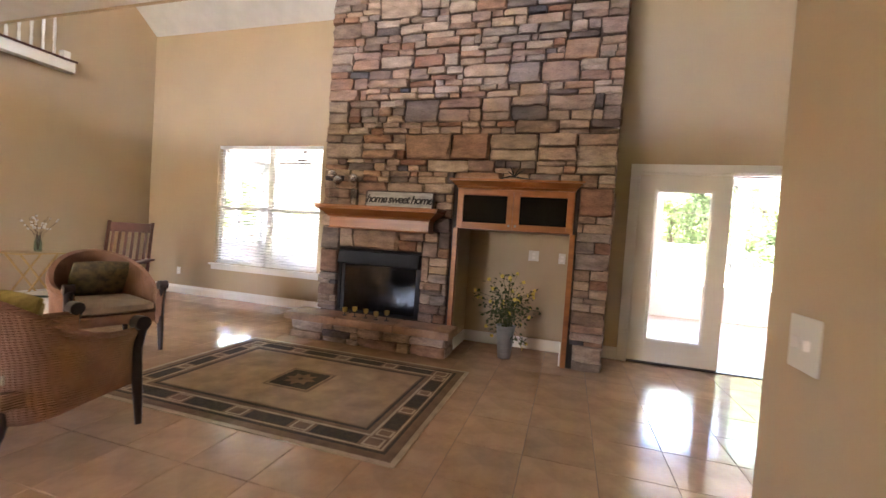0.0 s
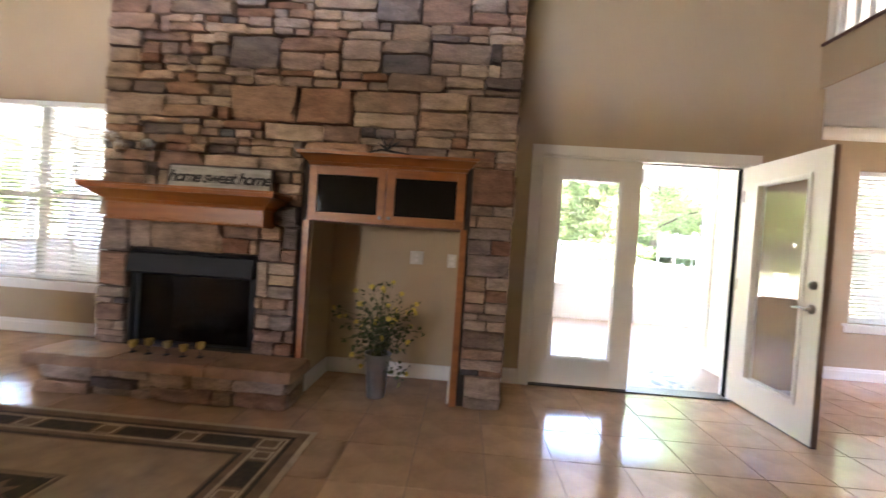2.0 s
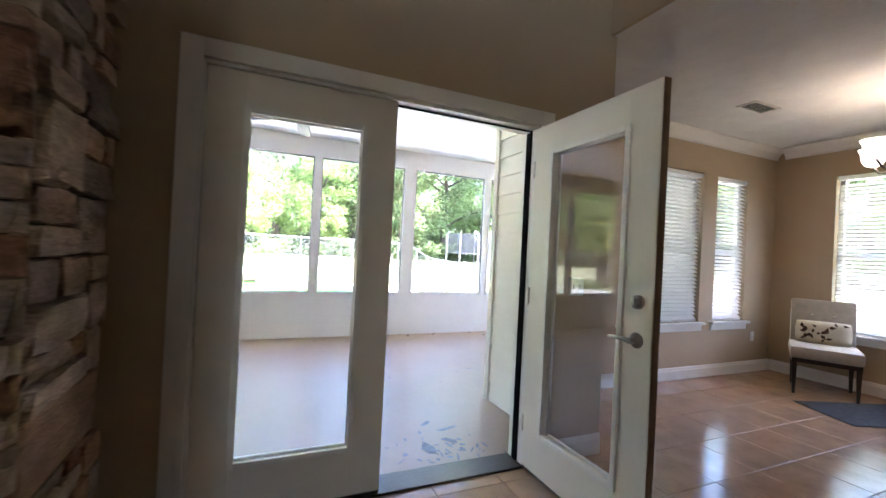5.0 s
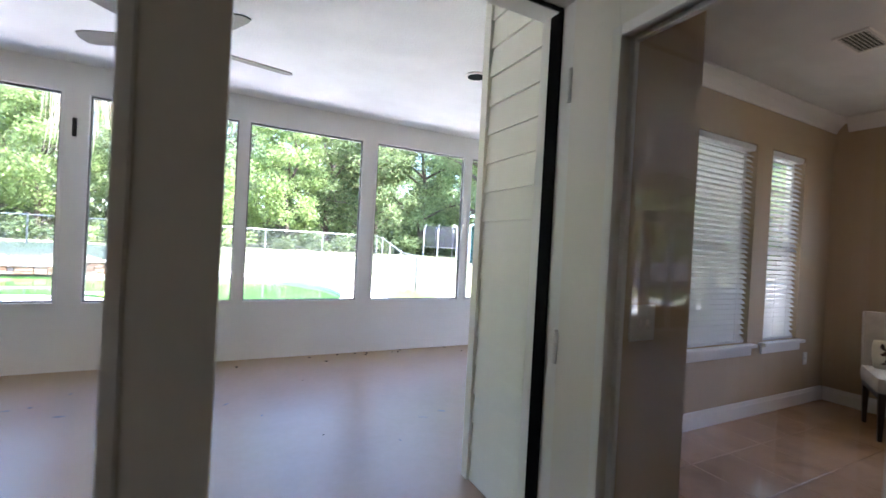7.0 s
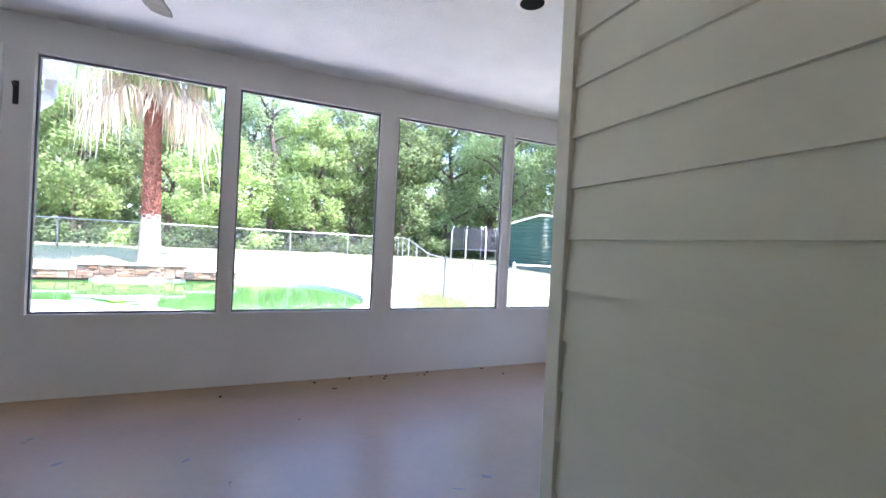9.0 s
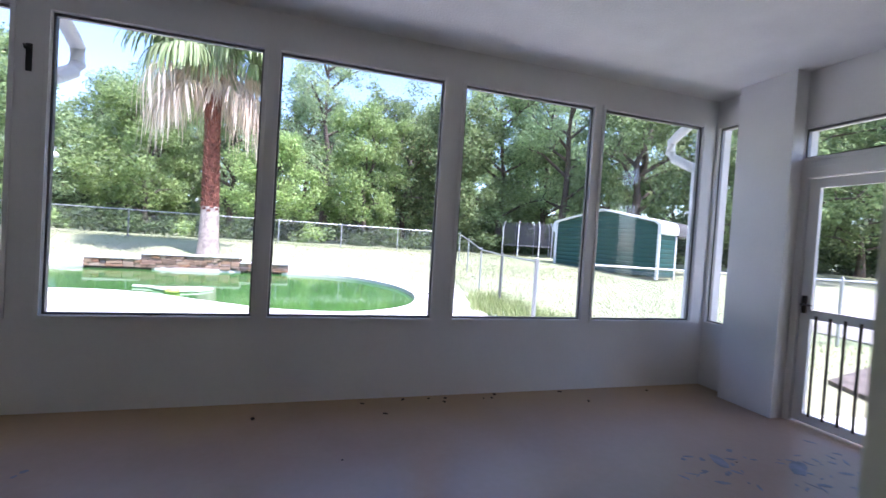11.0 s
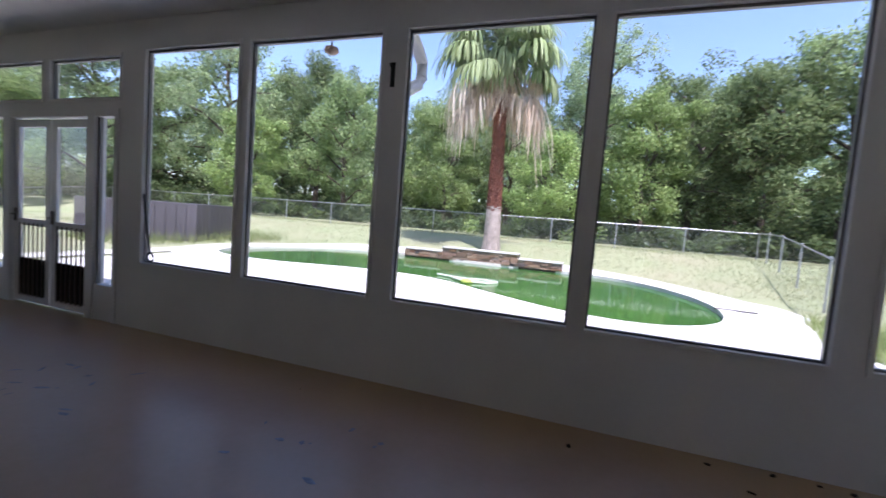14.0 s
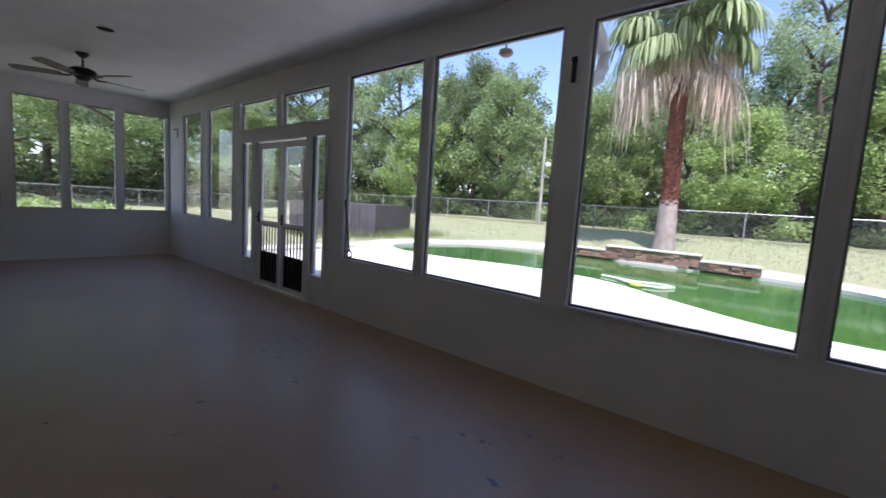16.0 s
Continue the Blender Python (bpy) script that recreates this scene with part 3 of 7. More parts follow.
porch_window("window_17", -SIDE[1], -SIDE[0], WZ0, WZ1, pose(PX1, 0, 0, 0, 0, -90), "narrow porch window beside the corner post")
porch_window("window_18", PD[0], -3.60, 2.12, 2.50, FRONT, "transom window over the porch doors")
porch_window("window_19", -3.47, PD[1], 2.12, 2.50, FRONT, "transom window over the porch doors")
porch_window("window_20", -SDOOR[1], -SDOOR[0], 2.10, 2.34, pose(PX1, 0, 0, 0, 0, -90), "transom window over the screen door")


def barred_door(name, w, h, label, m, bars=7, panel_top=0.0):
    """A glazed screen door whose lower half is guarded by bars; x along, y outwards."""
    d = thing(name, label, "screen door", m, kind="structure")
    s = 0.075
    bm = bmesh.new()
    box(bm, 0, s, 0, 0.035, 0, h, 0.003)
    box(bm, w - s, w, 0, 0.035, 0, h, 0.003)
    box(bm, s, w - s, 0, 0.035, h - s, h)
    box(bm, s, w - s, 0, 0.035, 0, 0.07)
    box(bm, s, w - s, 0, 0.035, 0.82, 0.89)
    part("door_frame", bm, M_WHITEVINYL, d)
    for i in range(bars):
        bm = bmesh.new()
        x = s + (i + 0.5) * (w - 2 * s) / bars
        box(bm, x - 0.009, x + 0.009, -0.012, -0.001, 0.06, 0.85, 0.003)
        part("bar", bm, M_BRONZE, d)
    # solid dark panel over the lower part of the leaf, up to this height
    if panel_top:
        bm = bmesh.new()
        box(bm, s, w - s, 0.005, 0.014, 0.07, panel_top, 0.002)
        part("lower_panel", bm, M_FLATBLACK, d, "dark lower panel")
    for z0, z1 in ((0.07, 0.82), (0.89, h - s)):
        bm = bmesh.new()
        box(bm, s - 0.004, w - s + 0.004, 0.016, 0.019, z0 - 0.004, z1 + 0.004)
        pane(d, bm)
    bm = bmesh.new()
    box(bm, 0.02, 0.05, -0.02, -0.001, 0.86, 1.0, 0.004)
    tube(bm, [(0.035, -0.02, 0.93), (0.035, -0.05, 0.93), (0.11, -0.055, 0.93)], 0.008, 8)
    part("door_handle", bm, M_BRONZE, d, smooth=True)
    return d


barred_door("door_3", SDOOR[1] - SDOOR[0] - 0.10, 1.93, "white screen door with dark bars below", pose(PX1 + 0.02, SDOOR[1] - 0.05, 0.0, 0, 0, -90), 7)
barred_door("door_4", 0.60, 1.93, "white porch door leaf with dark bars below", pose(-4.12, PYF + 0.03, 0.0), 6, 0.47)
barred_door("door_5", 0.60, 1.93, "white porch door leaf with dark bars below", pose(-3.50, PYF + 0.03, 0.0), 6, 0.47)
porch_frame = thing("porch_door_frame", "white frame and sidelights round the porch doors", "door frame", kind="structure")
for x0, x1 in ((-4.62, -4.57), (-4.24, -4.13), (-2.89, -2.79), (-2.51, -2.46)):
    bm = bmesh.new()
    box(bm, x0, x1, PYF - 0.012, PYF + 0.10, PZ, 2.02, 0.004)
    part("post", bm, M_PORCH, porch_frame)
bm = bmesh.new()
box(bm, -4.57, -2.51, PYF - 0.01, PYF + 0.10, 1.95, 2.02, 0.004)
part("head", bm, M_PORCH, porch_frame)
for x0, x1 in ((-4.57, -4.24), (-2.79, -2.51)):
    bm = bmesh.new()
    box(bm, x0, x1, PYF + 0.002, PYF + 0.09, PZ, 0.33, 0.004)
    part("panel", bm, M_PORCH, porch_frame)
    bm = bmesh.new()
    box(bm, x0, x0 + 0.03, PYF + 0.02, PYF + 0.05, 0.33, 1.95)
    box(bm, x1 - 0.03, x1, PYF + 0.02, PYF + 0.05, 0.33, 1.95)
    part("window_frame", bm, M_ALU, porch_frame)
    bm = bmesh.new()
    box(bm, x0 + 0.026, x1 - 0.026, PYF + 0.034, PYF + 0.038, 0.326, 1.954)
    pane(porch_frame, bm)
side_frame = thing("screen_door_frame", "white frame round the screen door", "door frame", kind="structure")
for y0, y1 in ((SDOOR[0] + 0.001, SDOOR[0] + 0.05), (SDOOR[1] - 0.05, SDOOR[1] - 0.001)):
    bm = bmesh.new()
    box(bm, PX1 - 0.015, PX1 + 0.12, y0, y1, PZ + 0.001, 2.019, 0.003)
    part("post", bm, M_PORCH, side_frame)
bm = bmesh.new()
box(bm, PX1 - 0.015, PX1 + 0.12, SDOOR[0] + 0.05, SDOOR[1] - 0.05, 1.94, 2.019, 0.003)
part("head", bm, M_PORCH, side_frame)


def lap_siding(name, x, y0, y1, z0, z1, label):
    """Cream boards on a wall that faces -x."""
    s = thing(name, label, "siding", kind="structure")
    bm = bmesh.new()
    e = 0.165
    prism(bm, [(0, 0), (-0.022, 0), (-0.006, e + 0.02), (0, e + 0.02)], 0, y1 - y0, Matrix(((1, 0, 0, 0), (0, 0, 1, 0), (0, 1, 0, 0), (0, 0, 0, 1))))
    me = mesh_of("siding_board", bm, M_SIDING)
    z = z0
    while z < z1 - 0.05:
        b = new("siding_board", me)
        b.parent = s
        b.matrix_basis = Matrix.Translation((x + random.uniform(-0.001, 0.001), y0, z))
        z += e
    return s


siding = lap_siding("siding_wall", 2.973, YD + 0.30, YDN + 0.06, PZ + 0.004, PC - 0.12, "cream lap siding on the porch side of the house")
bm = bmesh.new()
box(bm, 2.94, 2.975, YDN + 0.06, YDN + 0.125, PZ, PC - 0.002, 0.004)
box(bm, 2.975, 3.06, YDN + 0.10, YDN + 0.125, PZ, PC - 0.002, 0.004)
part("corner_board", bm, M_SIDING, siding)
bm = bmesh.new()
box(bm, 2.935, 2.975, YD + 0.165, YD + 0.30, PZ, PC - 0.002, 0.004)
part("edge_board", bm, M_SIDING, siding)


def plate(name, label, cat, m, w=0.075, h=0.118, kindof="outlet"):
    """A wall plate: faces -y, z up."""
    p = thing(name, label, cat, m)
    bm = bmesh.new()
    box(bm, -w / 2, w / 2, -0.006, -0.0005, -h / 2, h / 2, 0.003)
    part("cover_plate", bm, M_PLATE, p, smooth=True)
    if kindof == "outlet":
        for z in (-0.022, 0.022):
            bm = bmesh.new()
            box(bm, -0.016, 0.016, -0.008, -0.0055, z - 0.014, z + 0.014, 0.002)
            part("socket", bm, M_TRIM, p)
    else:
        n = int(kindof)
        for i in range(n):
            bm = bmesh.new()
            x = (i - (n - 1) / 2) * 0.046
            box(bm, x - 0.005, x + 0.005, -0.016, -0.0055, -0.012, 0.012, 0.002)
            part("toggle", bm, M_TRIM, p)
    return p


plate("wall_outlet", "ivory wall outlet above the baseboard", "outlet", pose(-6.08, YL, 0.37))
plate("wall_outlet", "ivory wall outlet near the dining room corner", "outlet", pose(6.62, YDN, 0.43))
plate("wall_outlet", "ivory wall outlet in the fireplace niche", "outlet", pose(-0.285, 4.66, 1.08), 0.115, 0.118)
plate("wall_outlet", "ivory wall outlet in the fireplace niche", "outlet", pose(0.03, 4.66, 1.07))
plate("light_switch", "ivory double light switch on the wall end", "light switch", pose(0.60, 0.86, 1.055, 0, 0, -90), 0.118, 0.118, "2")
plate("light_switch", "ivory double light switch beside the patio doors", "light switch", pose(2.90, YD, 1.10), 0.118, 0.118, "2")
# ---- fireplace ----
def stone_material(name):
    m = bpy.data.materials.new(name)
    m.use_nodes = True
    nt = m.node_tree
    b = nt.nodes["Principled BSDF"]
    N, L = nt.nodes.new, nt.links.new
    geo, oi = N("ShaderNodeNewGeometry"), N("ShaderNodeObjectInfo")
    add = N("ShaderNodeMath")
    add.operation = "ADD"
    L(oi.outputs["Random"], add.inputs[0])
    L(geo.outputs["Random Per Island"], add.inputs[1])
    fr = N("ShaderNodeMath")
    fr.operation = "FRACT"
    L(add.outputs[0], fr.inputs[0])
    ramp = N("ShaderNodeValToRGB")
    cols = [(0.0, (0.24, 0.155, 0.105)), (0.12, (0.36, 0.255, 0.175)), (0.24, (0.20, 0.10, 0.06)), (0.36, (0.265, 0.195, 0.155)), (0.47, (0.38, 0.28, 0.205)), (0.58, (0.20, 0.155, 0.135)),
            (0.68, (0.27, 0.145, 0.085)), (0.78, (0.33, 0.24, 0.18)), (0.88, (0.19, 0.125, 0.085)), (0.95, (0.07, 0.066, 0.07)), (1.0, (0.26, 0.18, 0.13))]
    el = ramp.color_ramp.elements
    el[0].position, el[0].color = cols[0][0], (*cols[0][1], 1)
    el[1].position, el[1].color = cols[-1][0], (*cols[-1][1], 1)
    for p, c in cols[1:-1]:
        e = el.new(p)
        e.color = (*c, 1)
    L(fr.outputs[0], ramp.inputs["Fac"])
    n1, n2, n3 = N("ShaderNodeTexNoise"), N("ShaderNodeTexNoise"), N("ShaderNodeTexNoise")
    mp = N("ShaderNodeMapping")
    mp.inputs["Scale"].default_value = (1, 1, 2.6)
    L(geo.outputs["Position"], mp.inputs["Vector"])
    for n, s, d in ((n1, 7, 6), (n2, 45, 8), (n3, 16, 6)):
        n.inputs["Scale"].default_value, n.inputs["Detail"].default_value = s, d
        L(mp.outputs["Vector"], n.inputs["Vector"])
    mx = N("ShaderNodeMix")
    mx.data_type, mx.blend_type = "RGBA", "OVERLAY"
    mx.inputs["Factor"].default_value = 0.75
    L(ramp.outputs["Color"], mx.inputs["A"])
    L(n1.outputs["Fac"], mx.inputs["B"])
    hs = N("ShaderNodeHueSaturation")
    hs.inputs["Saturation"].default_value = 1.05
    mr = N("ShaderNodeMapRange")
    mr.inputs["From Min"].default_value, mr.inputs["From Max"].default_value = 0.3, 0.7
    mr.inputs["To Min"].default_value, mr.inputs["To Max"].default_value = 0.82, 1.2
    L(n2.outputs["Fac"], mr.inputs["Value"])
    L(mr.outputs["Result"], hs.inputs["Value"])
    L(mx.outputs["Result"], hs.inputs["Color"])
    L(hs.outputs["Color"], b.inputs["Base Color"])
    b.inputs["Roughness"].default_value = 0.82
    b.inputs["Specular IOR Level"].default_value = 0.3
    ad = N("ShaderNodeMath")
    ad.operation = "MULTIPLY_ADD"
    ad.inputs[1].default_value = 0.5
    L(n2.outputs["Fac"], ad.inputs[0])
    L(n3.outputs["Fac"], ad.inputs[2])
    bp = N("ShaderNodeBump")
    bp.inputs["Strength"].default_value, bp.inputs["Distance"].default_value = 0.8, 0.012
    L(ad.outputs[0], bp.inputs["Height"])
    L(bp.outputs["Normal"], b.inputs["Normal"])
    return m


M_LEDGE = stone_material("ledge_stone")
M_MORTAR = material("dark_mortar", (0.055, 0.04, 0.03), 0.95, var=0.2, scale=10, fine=80, bump=0.4)
M_SLAB = material("flagstone_hearth", (0.36, 0.20, 0.11), 0.6, var=0.25, scale=5, fine=40, bump=0.35)
M_SOOT = material("sooty_firebrick", (0.012, 0.011, 0.010), 0.9, var=0.3, scale=6)
M_FIREGLASS = glass("smoked_fire_glass", (0.12, 0.11, 0.10), 0.12)
M_HOOD = material("matt_black_steel", (0.007, 0.007, 0.008), 0.5, var=0.15, spec=0.25)


def unit_stone(seed):
    """A rough block of unit face: x across, z up, y from 0 (back) to -1 (face), with broken edges."""
    r = random.Random(seed)
    bm = bmesh.new()
    def ring(ins, y, wob):
        pts = []
        for cx, cz in ((-0.5, -0.5), (-0.12, -0.5), (0.2, -0.5), (0.5, -0.5), (0.5, 0.0), (0.5, 0.5), (0.15, 0.5), (-0.2, 0.5), (-0.5, 0.5), (-0.5, 0.05)):
            k = 1 - ins
            if abs(cx) == 0.5 and abs(cz) == 0.5 and wob:
                k -= r.choice((0.0, 0.03, 0.07, 0.13))
            pts.append(bm.verts.new((cx * k + r.uniform(-wob, wob) * 0.8, y + r.uniform(-wob, wob) * 1.5, cz * k + r.uniform(-wob, wob))))
        return pts
    rs = [ring(0.02, 0.0, 0.0), ring(0.015, -0.66, 0.042), ring(0.085, -0.95, 0.05)]
    for a, b in zip(rs, rs[1:]):
        for i in range(10):
            bm.faces.new((a[i], a[(i + 1) % 10], b[(i + 1) % 10], b[i]))
    c = bm.verts.new((r.uniform(-0.1, 0.1), -1.04 + r.uniform(-0.08, 0.05), r.uniform(-0.1, 0.1)))
    for i in range(10):
        bm.faces.new((rs[-1][i], rs[-1][(i + 1) % 10], c))
    return mesh_of("stone", bm, M_LEDGE, smooth=False)


STONES = [unit_stone(100 + i) for i in range(20)]


def ledge_layout(u0, u1, v0, v1, seed, big=0.24):
    """Uneven courses of blocks: (u, v, w, h)."""
    r = random.Random(seed)
    out, v = [], v0
    while v < v1 - 0.02:
        band = min(r.choice((0.13, 0.17, 0.21, 0.25, big * 1.15)), v1 - v)
        if v1 - v - band < 0.06:
            band = v1 - v
        u = u0
        while u < u1 - 0.01:
            w = min(r.uniform(0.26, 0.62), u1 - u)
            if u1 - u - w < 0.12:
                w = u1 - u
            k = r.random()
            rows = 1 if band < 0.13 or (k < 0.30 and band < 0.21) or k < 0.16 else (2 if band < 0.2 or k < 0.72 else 3)
            cuts = sorted(r.uniform(0.34, 0.66) if rows == 2 else (0.33 + i * 0.33 + r.uniform(-0.06, 0.06)) for i in range(rows - 1))
            for lo, hi in zip([0] + cuts, cuts + [1]):
                h, x = (hi - lo) * band, u
                while x < u + w - 0.005:
                    ww = min(r.uniform(1.3, 4.6) * max(h, 0.075), u + w - x)
                    if u + w - x - ww < 0.07:
                        ww = u + w - x
                    out.append((x, v + lo * band, ww, h))
                    x += ww
            u += w
        v += band
    return out


def lay_stones(parent, rects, place, seed, single=lambda u, v: True):
    """Blocks as objects of their own where single() says so; the rest joined."""
    r = random.Random(seed)
    verts, faces = [], []
    for u, v, w, h in rects:
        g = 0.004
        me = STONES[r.randrange(20)]
        d = r.uniform(0.030, 0.070)
        m = place @ Matrix.Translation((u + w / 2, 0, v + h / 2)) @ Matrix.Rotation(radians(r.uniform(-1.6, 1.6)), 4, "Y") @ Matrix.Diagonal(((w - g) * r.choice((1, 1, -1)), d, (h - g) * r.choice((1, -1)), 1))
        if single(u, v):
            ob = new("stone", me)
            ob.parent = parent
            ob.matrix_basis = m
        else:
            n = len(verts)
            verts += [tuple(m @ p.co) for p in me.vertices]
            faces += [tuple(n + i for i in f.vertices) for f in me.polygons]
    if verts:
        me = bpy.data.meshes.new("upper_stones")
        me.from_pydata(verts, [], faces)
        me.materials.append(M_LEDGE)
        me.update()
        ob = new("upper_stones", me)
        ob.parent = parent
        ob["kind"] = "stuff"


def clipped(rects, holes):
    """Leaves out or trims blocks that meet an opening (u0, u1, v0, v1)."""
    out = []
    for u, v, w, h in rects:
        piece = [(u, v, w, h)]
        for a, b, c, d in holes:
            nxt = []
            for x, z, ww, hh in piece:
                if x >= b or x + ww <= a or z >= d or z + hh <= c:
                    nxt.append((x, z, ww, hh))
                    continue
                if a - x > 0.04:
                    nxt.append((x, z, a - x, hh))
                if x + ww - b > 0.04:
                    nxt.append((b, z, x + ww - b, hh))
                mx0, mx1 = max(x, a), min(x + ww, b)
                if c - z > 0.03:
                    nxt.append((mx0, z, mx1 - mx0, c - z))
                if z + hh - d > 0.03:
                    nxt.append((mx0, d, mx1 - mx0, z + hh - d))
            piece = nxt
        out += piece
    return out


fireplace = thing("fireplace_chimney", "tall tan, rust and grey ledge stone chimney breast", "fireplace", kind="structure")
bm = bmesh.new()
slab_with_holes(bm, 0, CHX0 + 0.03, CHX1 - 0.03, 0, 5.2, CHY, 4.66, [(FIRE[0], FIRE[1], FIRE[2], FIRE[3]), (NICHE[0], NICHE[1], 0, 1.80)])
box(bm, CHX0 + 0.03, CHX1 - 0.03, 4.68, CHB, 0, 5.0)
part("chimney_core", bm, M_MORTAR, fireplace)
bm = bmesh.new()
box(bm, NICHE[0], NICHE[1], 4.66, 4.679, 0, 1.34)
box(bm, NICHE[0] + 0.001, NICHE[0] + 0.012, CHY + 0.02, 4.66, 0, 1.34)
box(bm, NICHE[1] - 0.012, NICHE[1] - 0.001, CHY + 0.02, 4.66, 0, 1.34)
part("niche_lining", bm, M_WALL, fireplace, "tan painted lining of the niche")
bm = bmesh.new()
box(bm, NICHE[0] + 0.026, NICHE[1] - 0.026, 4.646, 4.66, 0.001, 0.13, 0.003)
box(bm, NICHE[0] + 0.012, NICHE[0] + 0.026, CHY + 0.03, 4.646, 0.001, 0.13, 0.003)
box(bm, NICHE[1] - 0.026, NICHE[1] - 0.012, CHY + 0.03, 4.646, 0.001, 0.13, 0.003)
part("niche_baseboard", bm, M_TRIM, fireplace)
rects = ledge_layout(CHX0, CHX1 + 0.02, 0, 4.9, 11)
rects = clipped(rects, [(FIRE[0] - 0.01, FIRE[1] + 0.01, FIRE[2] - 0.2, FIRE[3] + 0.01), (NICHE[0] - 0.07, NICHE[1] + 0.06, 0, 1.84), (-2.86, -1.0, 0, 0.285)])
lay_stones(fireplace, rects, Matrix.Translation((0, CHY, 0)), 5, lambda u, v: v < 2.25)
rects = ledge_layout(0.0, YD - CHY - 0.01, 0, 4.6, 12)
lay_stones(fireplace, rects, Matrix.Translation((CHX1 - 0.03, CHY + 0.01, 0)) @ Matrix.Rotation(radians(90), 4, "Z"), 6, lambda u, v: v < 2.25)

hearth = thing("raised_hearth", "raised stone hearth with a brown flagstone top", "hearth")
bm = bmesh.new()
box(bm, -2.80, -1.05, 3.77, 4.06, 0, 0.205)
part("hearth_core", bm, M_MORTAR, hearth)
lay_stones(hearth, ledge_layout(-2.83, -1.02, 0, 0.205, 21, 0.105), Matrix.Translation((0, 3.775, 0)), 7)
lay_stones(hearth, ledge_layout(0, 0.30, 0, 0.205, 22, 0.105), Matrix.Translation((-1.055, 3.76, 0)) @ Matrix.Rotation(radians(90), 4, "Z"), 8)


def rough_slab(x0, x1, y0, y1, z0, z1, seed):
    r = random.Random(seed)
    pts, n = [], 9
    for i in range(n):
        pts.append((x0 + (x1 - x0) * i / n, y0 + r.uniform(-0.012, 0.012)))
    pts.append((x1, y0 + r.uniform(-0.01, 0.01)))
    pts += [(x1 + r.uniform(-0.006, 0.006), y0 + (y1 - y0) * 0.5), (x1, y1), (x0, y1), (x0 + r.uniform(-0.006, 0.006), y0 + (y1 - y0) * 0.5)]
    bm = bmesh.new()
    prism(bm, pts, z0, z1)
    bmesh.ops.bevel(bm, geom=[e for e in bm.edges if abs(e.verts[0].co.z - z1) < 1e-4 and abs(e.verts[1].co.z - z1) < 1e-4], offset=0.012, segments=2, affect="EDGES")
    return bm


for i, (a, b) in enumerate(((-2.88, -2.26), (-2.252, -1.58), (-1.572, -0.975))):
    part("slab", rough_slab(a, b, 3.69, 4.05, 0.207, 0.285, 31 + i), M_SLAB, hearth)

firebox = thing("fireplace_insert", "black metal fireplace insert with a hood and glass doors", "fireplace insert")
bm = bmesh.new()
x0, x1, z0, z1 = FIRE
box(bm, x0 + 0.002, x0 + 0.02, CHY, 4.60, z0, z1 - 0.002)
box(bm, x1 - 0.02, x1 - 0.002, CHY, 4.60, z0, z1 - 0.002)
box(bm, x0 + 0.02, x1 - 0.02, 4.56, 4.60, z0, z1 - 0.002)
box(bm, x0 + 0.02, x1 - 0.02, CHY, 4.56, z1 - 0.02, z1 - 0.002)
box(bm, x0 + 0.02, x1 - 0.02, CHY, 4.56, z0 - 0.003, z0 + 0.01)
part("firebox", bm, M_SOOT, firebox)
bm = bmesh.new()
prism(bm, [(4.13, z1 - 0.01), (4.055, z1 - 0.03), (4.02, z1 - 0.17), (4.04, z1 - 0.185), (4.13, z1 - 0.16)], x0 + 0.01, x1 - 0.01, Matrix(((0, 0, 1, 0), (1, 0, 0, 0), (0, 1, 0, 0), (0, 0, 0, 1))))
part("hood", bm, M_HOOD, firebox)
for a in (x0 + 0.022, x1 - 0.062):
    bm = bmesh.new()
    box(bm, a, a + 0.04, 4.12, 4.14, z0 + 0.012, z1 - 0.03, 0.004)
    part("door_stile", bm, M_HOOD, firebox)
for a, b in ((x0 + 0.06, (x0 + x1) / 2 - 0.002), ((x0 + x1) / 2 + 0.002, x1 - 0.06)):
    bm = bmesh.new()
    box(bm, a, b, 4.128, 4.132, z0 + 0.02, z1 - 0.16)
    p = part("glass_door", bm, M_FIREGLASS, firebox)
    p.visible_shadow = False
bm = bmesh.new()
for k, (a, zz, yy) in enumerate(((-2.25, 0.40, 4.34), (-2.2, 0.42, 4.42), (-2.3, 0.50, 4.38))):
    tube(bm, [(a, yy, zz), (a + 0.28, yy + 0.03, zz + 0.02), (a + 0.56, yy - 0.01, zz)], 0.045 - 0.006 * k, 9)
part("log", bm, M_SOOT, firebox, smooth=True)

mantel = thing("mantel_shelf", "honey oak mantel shelf with stepped mouldings and dentils", "mantel")


def tier(x0, x1, y0, z0, z1, s0=0.0, s1=0.0):
    """A moulding course of the mantel or a cabinet's crown, flaring by s0 and s1 at foot and top."""
    bm = bmesh.new()
    pts = []
    for s, z in ((s0, z0), (s1, z1)):
        pts.append([bm.verts.new(p) for p in ((x0 - s, y0 - s, z), (x1 + s, y0 - s, z), (x1 + s, CHY - 0.002, z), (x0 - s, CHY - 0.002, z))])
    bm.faces.new(pts[0][::-1])
    bm.faces.new(pts[1])
    for i in range(4):
        bm.faces.new((pts[0][i], pts[0][(i + 1) % 4], pts[1][(i + 1) % 4], pts[1][i]))
    return bm


